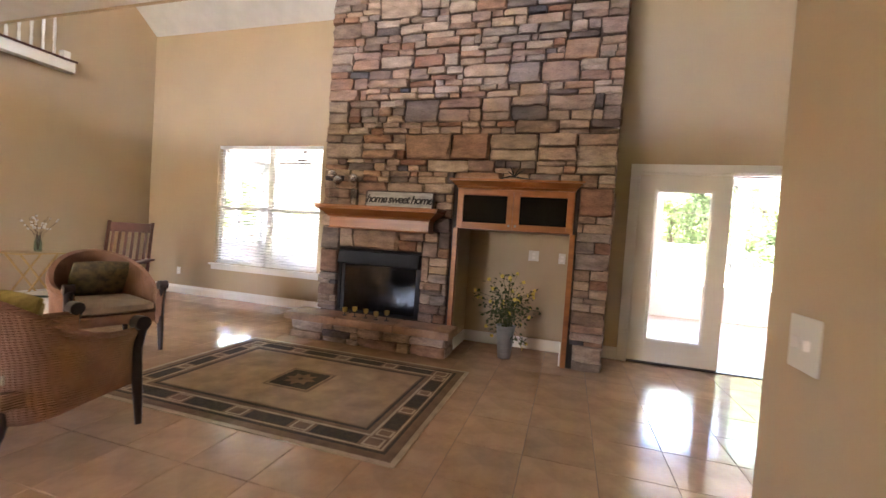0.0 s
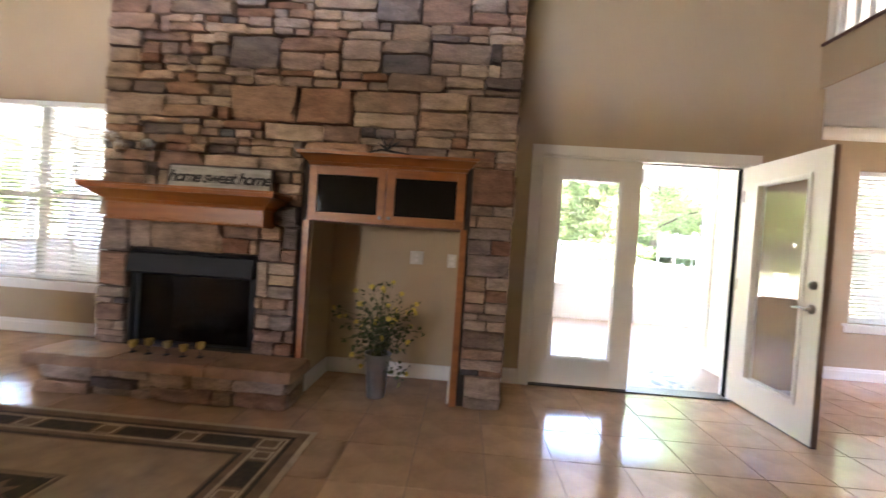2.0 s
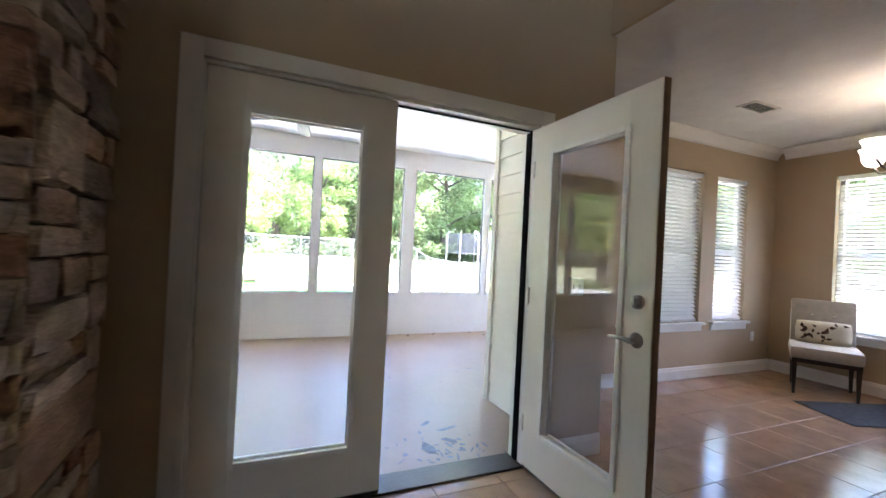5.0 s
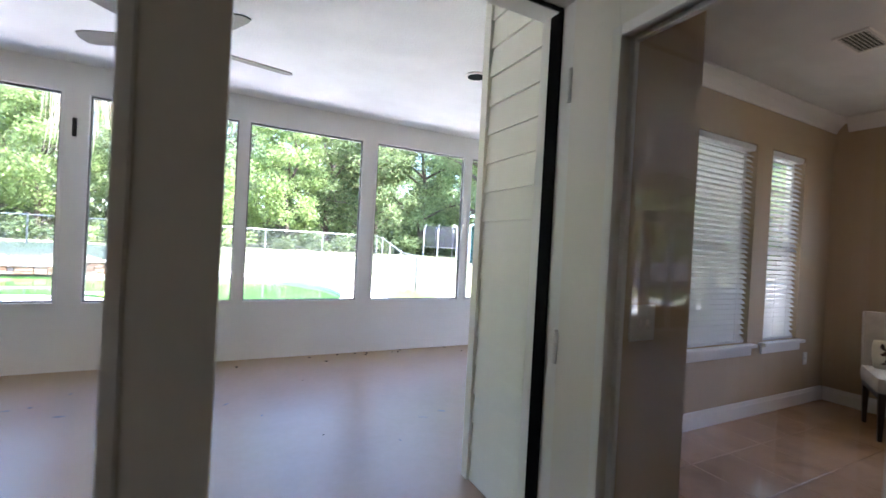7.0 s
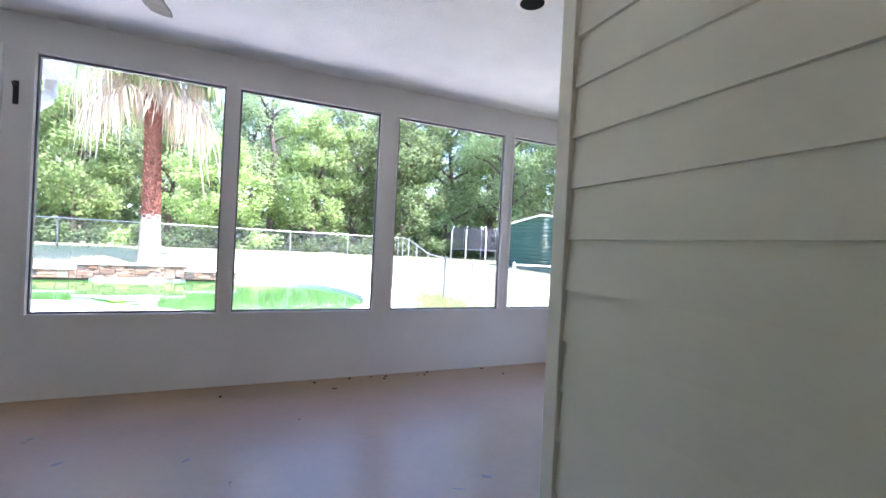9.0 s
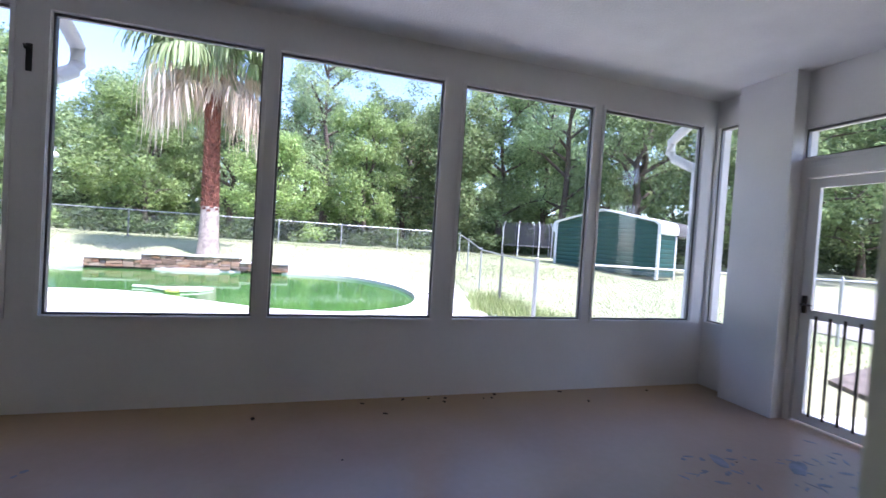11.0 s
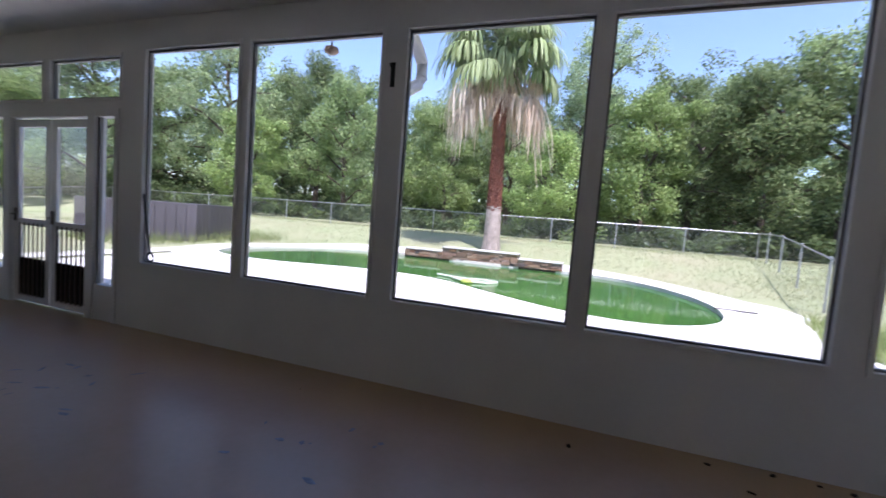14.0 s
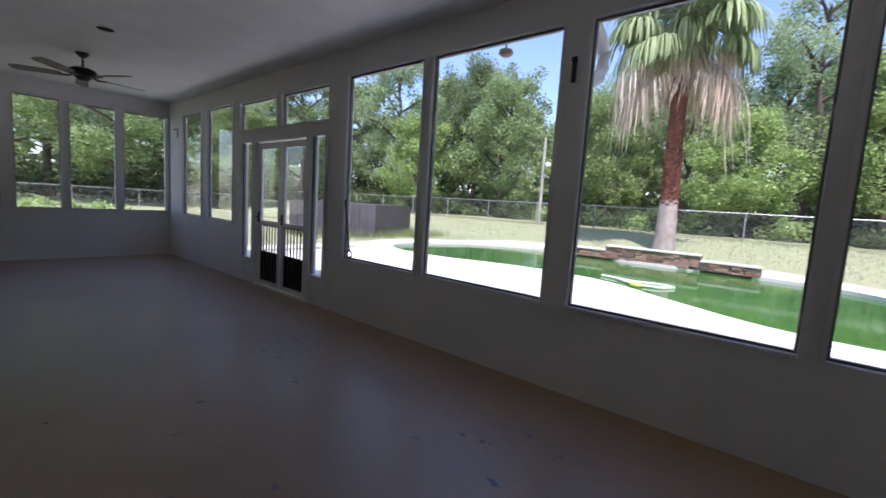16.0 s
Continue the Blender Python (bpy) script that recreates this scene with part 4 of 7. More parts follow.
part("frieze", tier(-2.50, -1.32, 3.875, 1.262, 1.375), M_OAK, mantel)
part("base_bead", tier(-2.50, -1.32, 3.875, 1.25, 1.2615, 0.006, 0.010), M_OAK, mantel)
part("bed_mould", tier(-2.50, -1.32, 3.875, 1.376, 1.400, 0.012, 0.022), M_OAK, mantel)
part("cove", tier(-2.50, -1.32, 3.875, 1.401, 1.462, 0.024, 0.105), M_OAK, mantel)
part("shelf", tier(-2.50, -1.32, 3.875, 1.463, 1.492, 0.118, 0.124), M_OAK, mantel)
part("shelf_lip", tier(-2.50, -1.32, 3.875, 1.4925, 1.505, 0.135, 0.132), M_OAK, mantel)
bm = bmesh.new()
box(bm, -0.008, 0.008, -0.006, 0.0, -0.011, 0.011, 0.002)
me = mesh_of("dentil", bm, M_OAK)
for i in range(34):
    d = new("dentil", me)
    d.parent = mantel
    d.matrix_basis = Matrix.Translation((-2.49 + 0.0345 * i + 0.01, 3.8745, 1.272))

cabinet = thing("wall_cabinet", "honey oak cabinet over the niche with dark glass doors", "cabinet")
bm = bmesh.new()
box(bm, NICHE[0] - 0.02, NICHE[1] + 0.02, CHY - 0.015, 4.655, 1.335, 1.76, 0.003)
part("body", bm, M_OAK, cabinet)
part("crown_foot", tier(NICHE[0] - 0.02, NICHE[1] + 0.02, CHY - 0.018, 1.761, 1.785, 0.004, 0.015), M_OAK, cabinet)
part("crown_cove", tier(NICHE[0] - 0.02, NICHE[1] + 0.02, CHY - 0.018, 1.786, 1.835, 0.018, 0.070), M_OAK, cabinet)
part("crown_top", tier(NICHE[0] - 0.02, NICHE[1] + 0.02, CHY - 0.018, 1.836, 1.857, 0.080, 0.082), M_OAK, cabinet)
M_DARKGLASS = material("dark_cabinet_glass", (0.012, 0.010, 0.008), 0.06, var=0.05, bump=0.0, spec=0.08)
mid = (NICHE[0] + NICHE[1]) / 2
for a, b, kx in ((NICHE[0] - 0.012, mid - 0.004, 1), (mid + 0.004, NICHE[1] + 0.012, -1)):
    door = part("door", (lambda bm: (box(bm, a, a + 0.062, CHY - 0.036, CHY - 0.016, 1.342, 1.752, 0.004), box(bm, b - 0.062, b, CHY - 0.036, CHY - 0.016, 1.342, 1.752, 0.004),
                                     box(bm, a + 0.062, b - 0.062, CHY - 0.036, CHY - 0.016, 1.690, 1.752, 0.004), box(bm, a + 0.062, b - 0.062, CHY - 0.036, CHY - 0.016, 1.342, 1.404, 0.004), bm)[-1])(bmesh.new()), M_OAK, cabinet)
    bm = bmesh.new()
    box(bm, a + 0.058, b - 0.058, CHY - 0.027, CHY - 0.0155, 1.400, 1.694)
    part("glass_panel", bm, M_DARKGLASS, door, "dark glass panel")
    bm = bmesh.new()
    kxp = b - 0.03 if kx > 0 else a + 0.03
    lathe(bm, [(0.005, 0), (0.005, 0.012), (0.013, 0.016), (0.014, 0.024), (0.008, 0.03), (0, 0.031)], 14, Matrix.Translation((kxp, CHY - 0.036, 1.385)) @ Matrix.Rotation(radians(90), 4, "X"))
    part("knob", bm, M_NICKEL, door, "satin metal knob", smooth=True)
for a, b in ((NICHE[0] - 0.045, NICHE[0] + 0.005), (NICHE[1] - 0.005, NICHE[1] + 0.045)):
    bm = bmesh.new()
    box(bm, a, b, CHY - 0.03, CHY + 0.03, 0.001, 1.3345, 0.003)
    part("leg_post", bm, M_OAK, cabinet)

# ---- things on the fireplace ----
M_SIGN = material("weathered_grey_board", (0.42, 0.40, 0.37), 0.8, var=0.3, scale=6, fine=30, stretch=(1, 6, 6))
M_SIGNEDGE = material("dark_sign_frame", (0.07, 0.05, 0.04), 0.6, var=0.2)
sign = thing("wooden_sign", "weathered grey wooden sign reading home sweet home in black script", "sign", pose(-1.715, 3.955, 1.506, -7, 0, 0))
bm = bmesh.new()
box(bm, -0.385, 0.385, 0, 0.018, 0.004, 0.176, 0.003)
part("board", bm, M_SIGN, sign)
bm = bmesh.new()
box(bm, -0.40, -0.386, -0.004, 0.02, 0, 0.18, 0.002)
box(bm, 0.386, 0.40, -0.004, 0.02, 0, 0.18, 0.002)
box(bm, -0.386, 0.386, -0.004, 0.02, 0.1765, 0.188, 0.002)
box(bm, -0.386, 0.386, -0.004, 0.02, -0.006, 0.0035, 0.002)
part("border", bm, M_SIGNEDGE, sign)
cu = bpy.data.curves.new("lettering", "FONT")
cu.body, cu.size, cu.align_x, cu.align_y, cu.extrude, cu.shear, cu.offset = "home sweet home", 0.122, "CENTER", "CENTER", 0.0015, 0.28, 0.003
cu.space_character = 0.84
txt = new("lettering_curve", cu)
bpy.context.view_layer.update()
me = bpy.data.meshes.new_from_object(txt.evaluated_get(bpy.context.evaluated_depsgraph_get()))
bpy.data.objects.remove(txt)
M_INK = material("black_ink", (0.012, 0.012, 0.012), 0.7, var=0.05, bump=0)
me.materials.clear()
me.materials.append(M_INK)
letters = new("lettering", me)
letters.parent = sign
letters.matrix_basis = pose(0, -0.003, 0.092, 90, 0, 0)
letters["label"] = "black script lettering"

M_CRYSTAL = material("mosaic_mirror_ball", (0.75, 0.73, 0.72), 0.12, metal=0.9, var=0.4, scale=60, fine=160, bump=0.9)
M_CLEAR = glass("clear_stem_glass", (0.92, 0.94, 0.94), 0.02)
for x, y, zt in ((-2.58, 4.0, 1.82), (-2.46, 3.93, 1.745), (-2.28, 3.97, 1.775)):
    c = thing("candle_holder", "clear glass stem holder topped with a silver mosaic ball", "candle holder", pose(x, y, 1.506), "stem candle holders on the mantel")
    h = zt - 1.506
    bm = bmesh.new()
    lathe(bm, [(0.045, 0), (0.045, 0.006), (0.03, 0.012), (0.022, 0.03), (0.026, h * 0.5), (0.022, h - 0.015), (0.034, h - 0.004), (0.03, h)], 18)
    p = part("stem", bm, M_CLEAR, c, smooth=True)
    bm = bmesh.new()
    bmesh.ops.create_icosphere(bm, subdivisions=3, radius=0.05, matrix=Matrix.Translation((0, 0, h + 0.045)))
    part("mosaic_ball", bm, M_CRYSTAL, c)
M_GOLD = material("amber_glass", (0.55, 0.36, 0.10), 0.2, var=0.2, metal=0.2)
M_WAX = material("cream_wax", (0.75, 0.68, 0.5), 0.5, var=0.03)
for i, x in enumerate((-2.23, -2.10, -1.97, -1.84, -1.72)):
    c = thing("tealight_holder", "small amber glass tealight holder on a dark stand", "candle", pose(x, 3.86 - 0.012 * (i % 2), 0.2855), "tealights on the hearth")
    s = 0.035 + 0.012 * ((i * 2) % 3)
    bm = bmesh.new()
    tube(bm, [(0, 0, 0), (0, 0, s)], 0.004, 8)
    lathe(bm, [(0.024, 0), (0.024, 0.004), (0.006, 0.008)], 12)
    part("stand", bm, M_DARK, c)
    bm = bmesh.new()
    lathe(bm, [(0.014, s), (0.026, s + 0.012), (0.03, s + 0.05), (0.026, s + 0.052), (0.022, s + 0.016)], 14)
    part("cup", bm, M_GOLD, c, smooth=True)
    bm = bmesh.new()
    lathe(bm, [(0.02, s + 0.018), (0.02, s + 0.036), (0.002, s + 0.037), (0.001, s + 0.045)], 10)
    part("candle", bm, M_WAX, c)

iron = thing("iron_branch", "dark wrought iron branch ornament on the cabinet top", "ornament", pose(-0.49, 4.03, 1.857))
bm = bmesh.new()
tube(bm, [(-0.14, 0, 0.006), (-0.04, 0.005, 0.035), (0.06, 0, 0.02), (0.18, -0.005, 0.007)], [0.005, 0.008, 0.008, 0.004], 8)
for a, l in ((115, 0.12), (60, 0.10), (140, 0.08), (35, 0.13)):
    tube(bm, [(0.0, 0, 0.03), (0.5 * l * math.cos(radians(a)), 0.01, 0.03 + 0.6 * l * math.sin(radians(a))), (l * math.cos(radians(a)), -0.005, 0.03 + l * math.sin(radians(a)))], [0.007, 0.006, 0.003], 8)
part("branch", bm, M_DARK, iron, smooth=True)

# flowers in a metal bucket
M_ZINC = material("galvanised_zinc", (0.42, 0.43, 0.44), 0.38, metal=0.85, var=0.12, scale=9)
M_LEAF = material("silk_leaf_green", (0.085, 0.11, 0.03), 0.6, var=0.3, scale=20)
M_PETAL = material("yellow_petal", (0.76, 0.57, 0.10), 0.6, var=0.1, scale=20)
flowers = thing("flower_bucket", "tall galvanised bucket of yellow silk flowers and leaves", "flowers", pose(-0.48, 4.15, 0.001))
bm = bmesh.new()
lathe(bm, [(0.062, 0), (0.066, 0.004), (0.098, 0.33), (0.104, 0.336), (0.104, 0.342), (0.095, 0.342), (0.062, 0.012), (0, 0.012)], 24)
part("bucket", bm, M_ZINC, flowers, smooth=True)
rf = random.Random(4)
stems, leaves, petals = bmesh.new(), bmesh.new(), []
for i in range(46):
    a, sp = rf.uniform(0, 2 * math.pi), rf.uniform(0.05, 1.0)
    reach, top = 0.40 * sp, 0.36 + rf.uniform(0.12, 0.50) * (1.25 - 0.55 * sp)
    if rf.random() < 0.2:
        top = rf.uniform(0.08, 0.35)
        reach = rf.uniform(0.22, 0.38)
    dx, dy = math.cos(a) * reach, math.sin(a) * reach * 0.7
    mid_p = (dx * 0.4, dy * 0.4, 0.33 + (top - 0.2) * 0.6)
    tube(stems, [(dx * 0.08, dy * 0.08, 0.30), mid_p, (dx, dy, top)], 0.0022, 4, cap=False)
    for k in range(13):
        t = rf.uniform(0.25, 1.0)
        p = Vector((dx * t, dy * t, 0.33 + (top - 0.33) * t)) + Vector((rf.uniform(-1, 1), rf.uniform(-1, 1), rf.uniform(-1, 1))) * 0.045
        m = Matrix.Translation(p) @ Euler((rf.uniform(-1, 1), rf.uniform(-1, 1), rf.uniform(0, 6.3))).to_matrix().to_4x4()
        L, W = rf.uniform(0.03, 0.055), rf.uniform(0.010, 0.02)
        vs = [leaves.verts.new(m @ Vector(q)) for q in ((0, 0, 0), (W, L * 0.45, 0.006), (0, L, 0), (-W, L * 0.45, 0.006))]
        leaves.faces.new(vs)
    if rf.random() < 0.85:
        petals.append((dx, dy, top, rf.uniform(0, 6)))
part("stalk", stems, M_LEAF, flowers)
part("leaves", leaves, M_LEAF, flowers)
bm = bmesh.new()
for k in range(6):
    m = Matrix.Rotation(k * math.pi / 3, 4, "Z")
    vs = [bm.verts.new(m @ Vector(q)) for q in ((0, 0, 0), (0.011, 0.015, 0.007), (0, 0.033, 0.004), (-0.011, 0.015, 0.007))]
    bm.faces.new(vs)
lathe(bm, [(0.006, 0.0), (0.006, 0.006), (0, 0.008)], 8)
bl_me = mesh_of("blossom", bm, M_PETAL)
for dx, dy, top, a in petals:
    o = new("blossom", bl_me)
    o.parent = flowers
    o.matrix_basis = Matrix.Translation((dx, dy, top)) @ Euler((1.0 + a * 0.1, 0.4 * math.sin(a), a)).to_matrix().to_4x4() @ Matrix.Scale(0.8, 4)

# ---- rug ----
M_RUGF = material("rug_beige_field", (0.36, 0.235, 0.125), 0.95, var=0.25, scale=5, fine=120, bump=0.5)
M_RUGB = material("rug_brown_border", (0.19, 0.115, 0.058), 0.95, var=0.2, scale=9, fine=120, bump=0.5)
M_RUGD = material("rug_dark_panel", (0.016, 0.012, 0.009), 0.95, var=0.6, scale=28, fine=120, bump=0.5, tint=(0.07, 0.048, 0.024))
M_RUGC = material("rug_cream_line", (0.42, 0.31, 0.19), 0.95, var=0.15, scale=9, fine=120, bump=0.5)
rug = thing("area_rug", "beige and brown area rug with dark panelled border and centre medallion", "rug", pose(-1.885, 2.625, 0.001))
RW, RH = 1.19, 0.855


def rug_layer(name, x0, x1, y0, y1, z, mat):
    bm = bmesh.new()
    box(bm, x0, x1, y0, y1, 0 if z == 1 else 0.006 + (z - 1) * 0.0012 - 0.001, 0.006 + (z - 1) * 0.0012)
    return part(name, bm, mat, rug)


def rug_frame(name, x, y, w, z, mat):
    bm = bmesh.new()
    top = 0.006 + (z - 1) * 0.0012
    for q in ((-x, x, -y, -y + w), (-x, x, y - w, y), (-x, -x + w, -y + w, y - w), (x - w, x, -y + w, y - w)):
        box(bm, *q, top - 0.001, top)
    return part(name, bm, mat, rug)


rug_layer("backing", -RW, RW, -RH, RH, 1, M_RUGC)
rug_layer("border", -RW + 0.035, RW - 0.035, -RH + 0.035, RH - 0.035, 2, M_RUGB)
rug_frame("border_line", RW - 0.095, RH - 0.095, 0.02, 3, M_RUGD)
rug_frame("border_line", RW - 0.255, RH - 0.255, 0.018, 3, M_RUGC)
rug_frame("border_line", RW - 0.125, RH - 0.125, 0.012, 3, M_RUGC)
rug_frame("border_line", RW - 0.31, RH - 0.31, 0.02, 3, M_RUGD)
rug_layer("field", -RW + 0.345, RW - 0.345, -RH + 0.345, RH - 0.345, 3, M_RUGF)


def rug_row(along, n, half, off):
    """Dark panels and small squares by turns along a border."""
    L = 2 * half / (n + (n + 1) * 0.42)
    s = 0.42 * L
    p = -half
    for k in range(2 * n + 1):
        w = s if k % 2 == 0 else L
        for sgn in (-1, 1):
            a, b = p + 0.012, p + w - 0.012
            c = sgn * off
            q = (a, b, c - 0.052, c + 0.052) if along == 0 else (c - 0.052, c + 0.052, a, b)
            rug_layer("square" if k % 2 == 0 else "panel", *q, 4, M_RUGC if k % 2 == 0 else M_RUGD)
            if k % 2 == 0:
                e = 0.014
                rug_layer("square_centre", q[0] + e, q[1] - e, q[2] + e, q[3] - e, 5, M_RUGB)
        p += w


rug_row(0, 4, RW - 0.14, RH - 0.195)
rug_row(1, 3, RH - 0.265, RW - 0.195)
m45 = 0.205
for r_, z_, mt in ((m45, 4, M_RUGB), (m45 - 0.02, 5, M_RUGF), (m45 - 0.032, 6, M_RUGD)):
    rug_layer("medallion", -r_, r_, -r_, r_, z_, mt)
bm = bmesh.new()
for k in range(8):
    m = Matrix.Rotation(k * math.pi / 4, 4, "Z")
    prism(bm, [(0.02, -0.018), (0.075, -0.032), (0.135, 0.0), (0.075, 0.032), (0.02, 0.018)], 0.0122, 0.0131, m)
part("medallion_leaves", bm, M_RUGB, rug)

# ---- armchairs ----
M_WICKER = material("woven_brown_wicker", (0.30, 0.145, 0.07), 0.6, var=0.2, scale=5, fine=60, bump=0.0, tint=(0.17, 0.075, 0.035))
_wt = M_WICKER.node_tree
_wc = _wt.nodes.new("ShaderNodeTexCoord")
_wv = []
for _axis in ("X", "Z"):
    _n = _wt.nodes.new("ShaderNodeTexWave")
    _n.bands_direction = _axis
    _n.inputs["Scale"].default_value, _n.inputs["Distortion"].default_value, _n.inputs["Detail"].default_value = 24, 1.5, 1
    _wt.links.new(_wc.outputs["Object"], _n.inputs["Vector"])
    _wv.append(_n)
_wm, _wb = _wt.nodes.new("ShaderNodeMath"), _wt.nodes.new("ShaderNodeBump")
_wm.operation = "MULTIPLY"
_wt.links.new(_wv[0].outputs["Fac"], _wm.inputs[0])
_wt.links.new(_wv[1].outputs["Fac"], _wm.inputs[1])
_wb.inputs["Strength"].default_value, _wb.inputs["Distance"].default_value = 0.7, 0.006
_wt.links.new(_wm.outputs[0], _wb.inputs["Height"])
_wt.links.new(_wb.outputs["Normal"], _wt.nodes["Principled BSDF"].inputs["Normal"])
M_WALNUT = material("dark_walnut", (0.035, 0.018, 0.012), 0.3, var=0.25, scale=5, fine=30, bump=0.08)
M_CUSHION = material("tan_seat_fabric", (0.40, 0.30, 0.20), 0.9, var=0.12, scale=14, fine=140, bump=0.4)
M_PILLOW = material("dark_leafy_pillow", (0.016, 0.017, 0.012), 0.9, var=0.5, scale=17, fine=60, bump=0.3, tint=(0.24, 0.16, 0.05))
M_PILLOWY = material("mustard_pillow", (0.40, 0.30, 0.08), 0.9, var=0.3, scale=9, fine=60, bump=0.3)


def cushion_mesh(w, d, h, puff=0.6):
    """A stuffed pad of that size, thickest in the middle."""
    bm = bmesh.new()
    n = 10
    def sheet(s):
        g = {}
        for i in range(n + 1):
            for j in range(n + 1):
                u, v = 2 * i / n - 1, 2 * j / n - 1
                e = (1 - abs(u) ** 4) * (1 - abs(v) ** 4)
                k = 1 - 0.06 * (abs(u * v)) ** 2
                g[i, j] = bm.verts.new((u * w / 2 * k, v * d / 2 * k, s * h / 2 * (1 - puff + puff * e ** 0.5)))
        for i in range(n):
            for j in range(n):
                q = (g[i, j], g[i + 1, j], g[i + 1, j + 1], g[i, j + 1])
                bm.faces.new(q if s > 0 else q[::-1])
        return g
    a, b = sheet(1), sheet(-1)
    rim = [(i, 0) for i in range(n)] + [(n, j) for j in range(n)] + [(i, n) for i in range(n, 0, -1)] + [(0, j) for j in range(n, 0, -1)]
    for p, q in zip(rim, rim[1:] + rim[:1]):
        bm.faces.new((a[p], b[p], b[q], a[q]))
    return bm


def wicker_chair(m, pillow, label):
    """A barrel chair facing +y: a wrapped wicker shell, dark scrolled arm posts, a seat pad."""
    c = thing("wicker_armchair", label, "armchair", m, "wicker armchairs round the rug")
    hw, depth = 0.35, 0.36
    bm = bmesh.new()
    n, rings = 30, []
    for i in range(n + 1):
        t = -1 + 2 * i / n
        a = t * radians(118)
        x, y = hw * 1.02 * math.sin(a), -0.02 - depth * math.cos(a) * 1.0
        if abs(t) > 0.78:
            y += (abs(t) - 0.78) * 0.7
        top = 0.585 + 0.30 * math.cos(min(1, abs(t) * 1.15) * math.pi / 2) ** 1.3
        bot = 0.18 + 0.07 * math.cos(t * math.pi) ** 2
        nx, ny = math.sin(a), -math.cos(a)
        lean = 0.10 * (top - 0.55)
        row = []
        for z, o in ((bot, 0.0), (0.36, 0.012), (0.5, 0.018), (top - 0.03, 0.028 + lean), (top, 0.012 + lean), (top - 0.015, -0.022 + lean), (0.5, -0.03), (0.36, -0.03), (bot, -0.028)):
            row.append(bm.verts.new((x + nx * o, y + ny * o, z)))
        rings.append(row)
    for p, q in zip(rings, rings[1:]):
        for k in range(9):
            bm.faces.new((p[k], p[(k + 1) % 9], q[(k + 1) % 9], q[k]))
    bm.faces.new(rings[0])
    bm.faces.new(rings[-1][::-1])
    part("wicker_shell", bm, M_WICKER, c, smooth=True)
    bm = bmesh.new()
    box(bm, -hw + 0.04, hw - 0.04, -0.30, 0.28, 0.27, 0.36, 0.02)
    part("seat_frame", bm, M_WICKER, c)
    part("seat_cushion", cushion_mesh(0.58, 0.60, 0.12), M_CUSHION, c, "tan fabric seat cushion", smooth=True, m=pose(0, 0.0, 0.415))
    for s in (-1, 1):
        bm = bmesh.new()
        tube(bm, [(s * 0.335, 0.30, 0.0), (s * 0.33, 0.285, 0.25), (s * 0.33, 0.27, 0.45), (s * 0.335, 0.285, 0.55), (s * 0.335, 0.30, 0.60)], [0.018, 0.027, 0.030, 0.032, 0.034], 12)
        tube(bm, [(s * 0.335 - 0.035, 0.285, 0.605), (s * 0.335 + 0.035, 0.285, 0.605)], 0.042, 16)
        part("arm_post", bm, M_WALNUT, c, "dark walnut arm post with a scrolled top", smooth=True)
        bm = bmesh.new()
        tube(bm, [(s * 0.27, -0.33, 0.0), (s * 0.25, -0.28, 0.14), (s * 0.24, -0.25, 0.28)], [0.017, 0.023, 0.028], 10)
        part("leg", bm, M_WALNUT, c, "dark walnut back leg", smooth=True)
    if pillow:
        part("pillow", cushion_mesh(0.44, 0.34, 0.14, 0.85), pillow, c, "patterned throw pillow", smooth=True, m=pose(0, -0.19, 0.63, 68, 0, 4))
    return c


wicker_chair(pose(-3.86, 2.47, 0.001, 0, 0, -107), M_PILLOW, "brown wicker armchair with a dark leafy pillow facing the rug")
wicker_chair(pose(-2.64, 1.34, 0.001, 0, 0, -6), M_PILLOWY, "brown wicker armchair with a mustard pillow seen from the side")

M_CHERRY = material("dark_cherry_wood", (0.11, 0.035, 0.018), 0.35, var=0.25, scale=4, fine=30, bump=0.08)
rocker = thing("rocking_chair", "dark cherry slat-back wooden rocking chair near the corner", "rocking chair", pose(-5.50, 3.72, 0.001, 0, 0, -142))
for s in (-1, 1):
    bm = bmesh.new()
    tube(bm, [(s * 0.25, -0.22, 0.05), (s * 0.25, -0.24, 0.42), (s * 0.25, -0.33, 0.80), (s * 0.25, -0.42, 1.14)], 0.022, 8)
    part("back_post", bm, M_CHERRY, rocker)
    bm = bmesh.new()
    tube(bm, [(s * 0.27, 0.24, 0.05), (s * 0.27, 0.24, 0.62)], 0.022, 8)
    part("leg", bm, M_CHERRY, rocker)
    bm = bmesh.new()
    box(bm, s * 0.28 - 0.045, s * 0.28 + 0.045, -0.30, 0.30, 0.62, 0.645, 0.006)
    part("armrest", bm, M_CHERRY, rocker)
    bm = bmesh.new()
    tube(bm, [(s * 0.26, y, 0.025 + 0.12 * (y + 0.05) ** 2) for y in (-0.52, -0.35, -0.15, 0.05, 0.25, 0.42)], 0.02, 8)
    part("rocker_runner", bm, M_CHERRY, rocker)
bm = bmesh.new()
obox(bm, pose(0, -0.405, 1.06, 14), 0.50, 0.022, 0.13, 0.006)
part("top_rail", bm, M_CHERRY, rocker)
bm = bmesh.new()
obox(bm, pose(0, -0.265, 0.60, 14), 0.46, 0.022, 0.06, 0.004)
part("lower_rail", bm, M_CHERRY, rocker)
for i in range(6):
    bm = bmesh.new()
    obox(bm, pose(-0.19 + 0.076 * i, -0.335, 0.82, 14), 0.034, 0.012, 0.42, 0.003)
    part("slat", bm, M_CHERRY, rocker)
bm = bmesh.new()
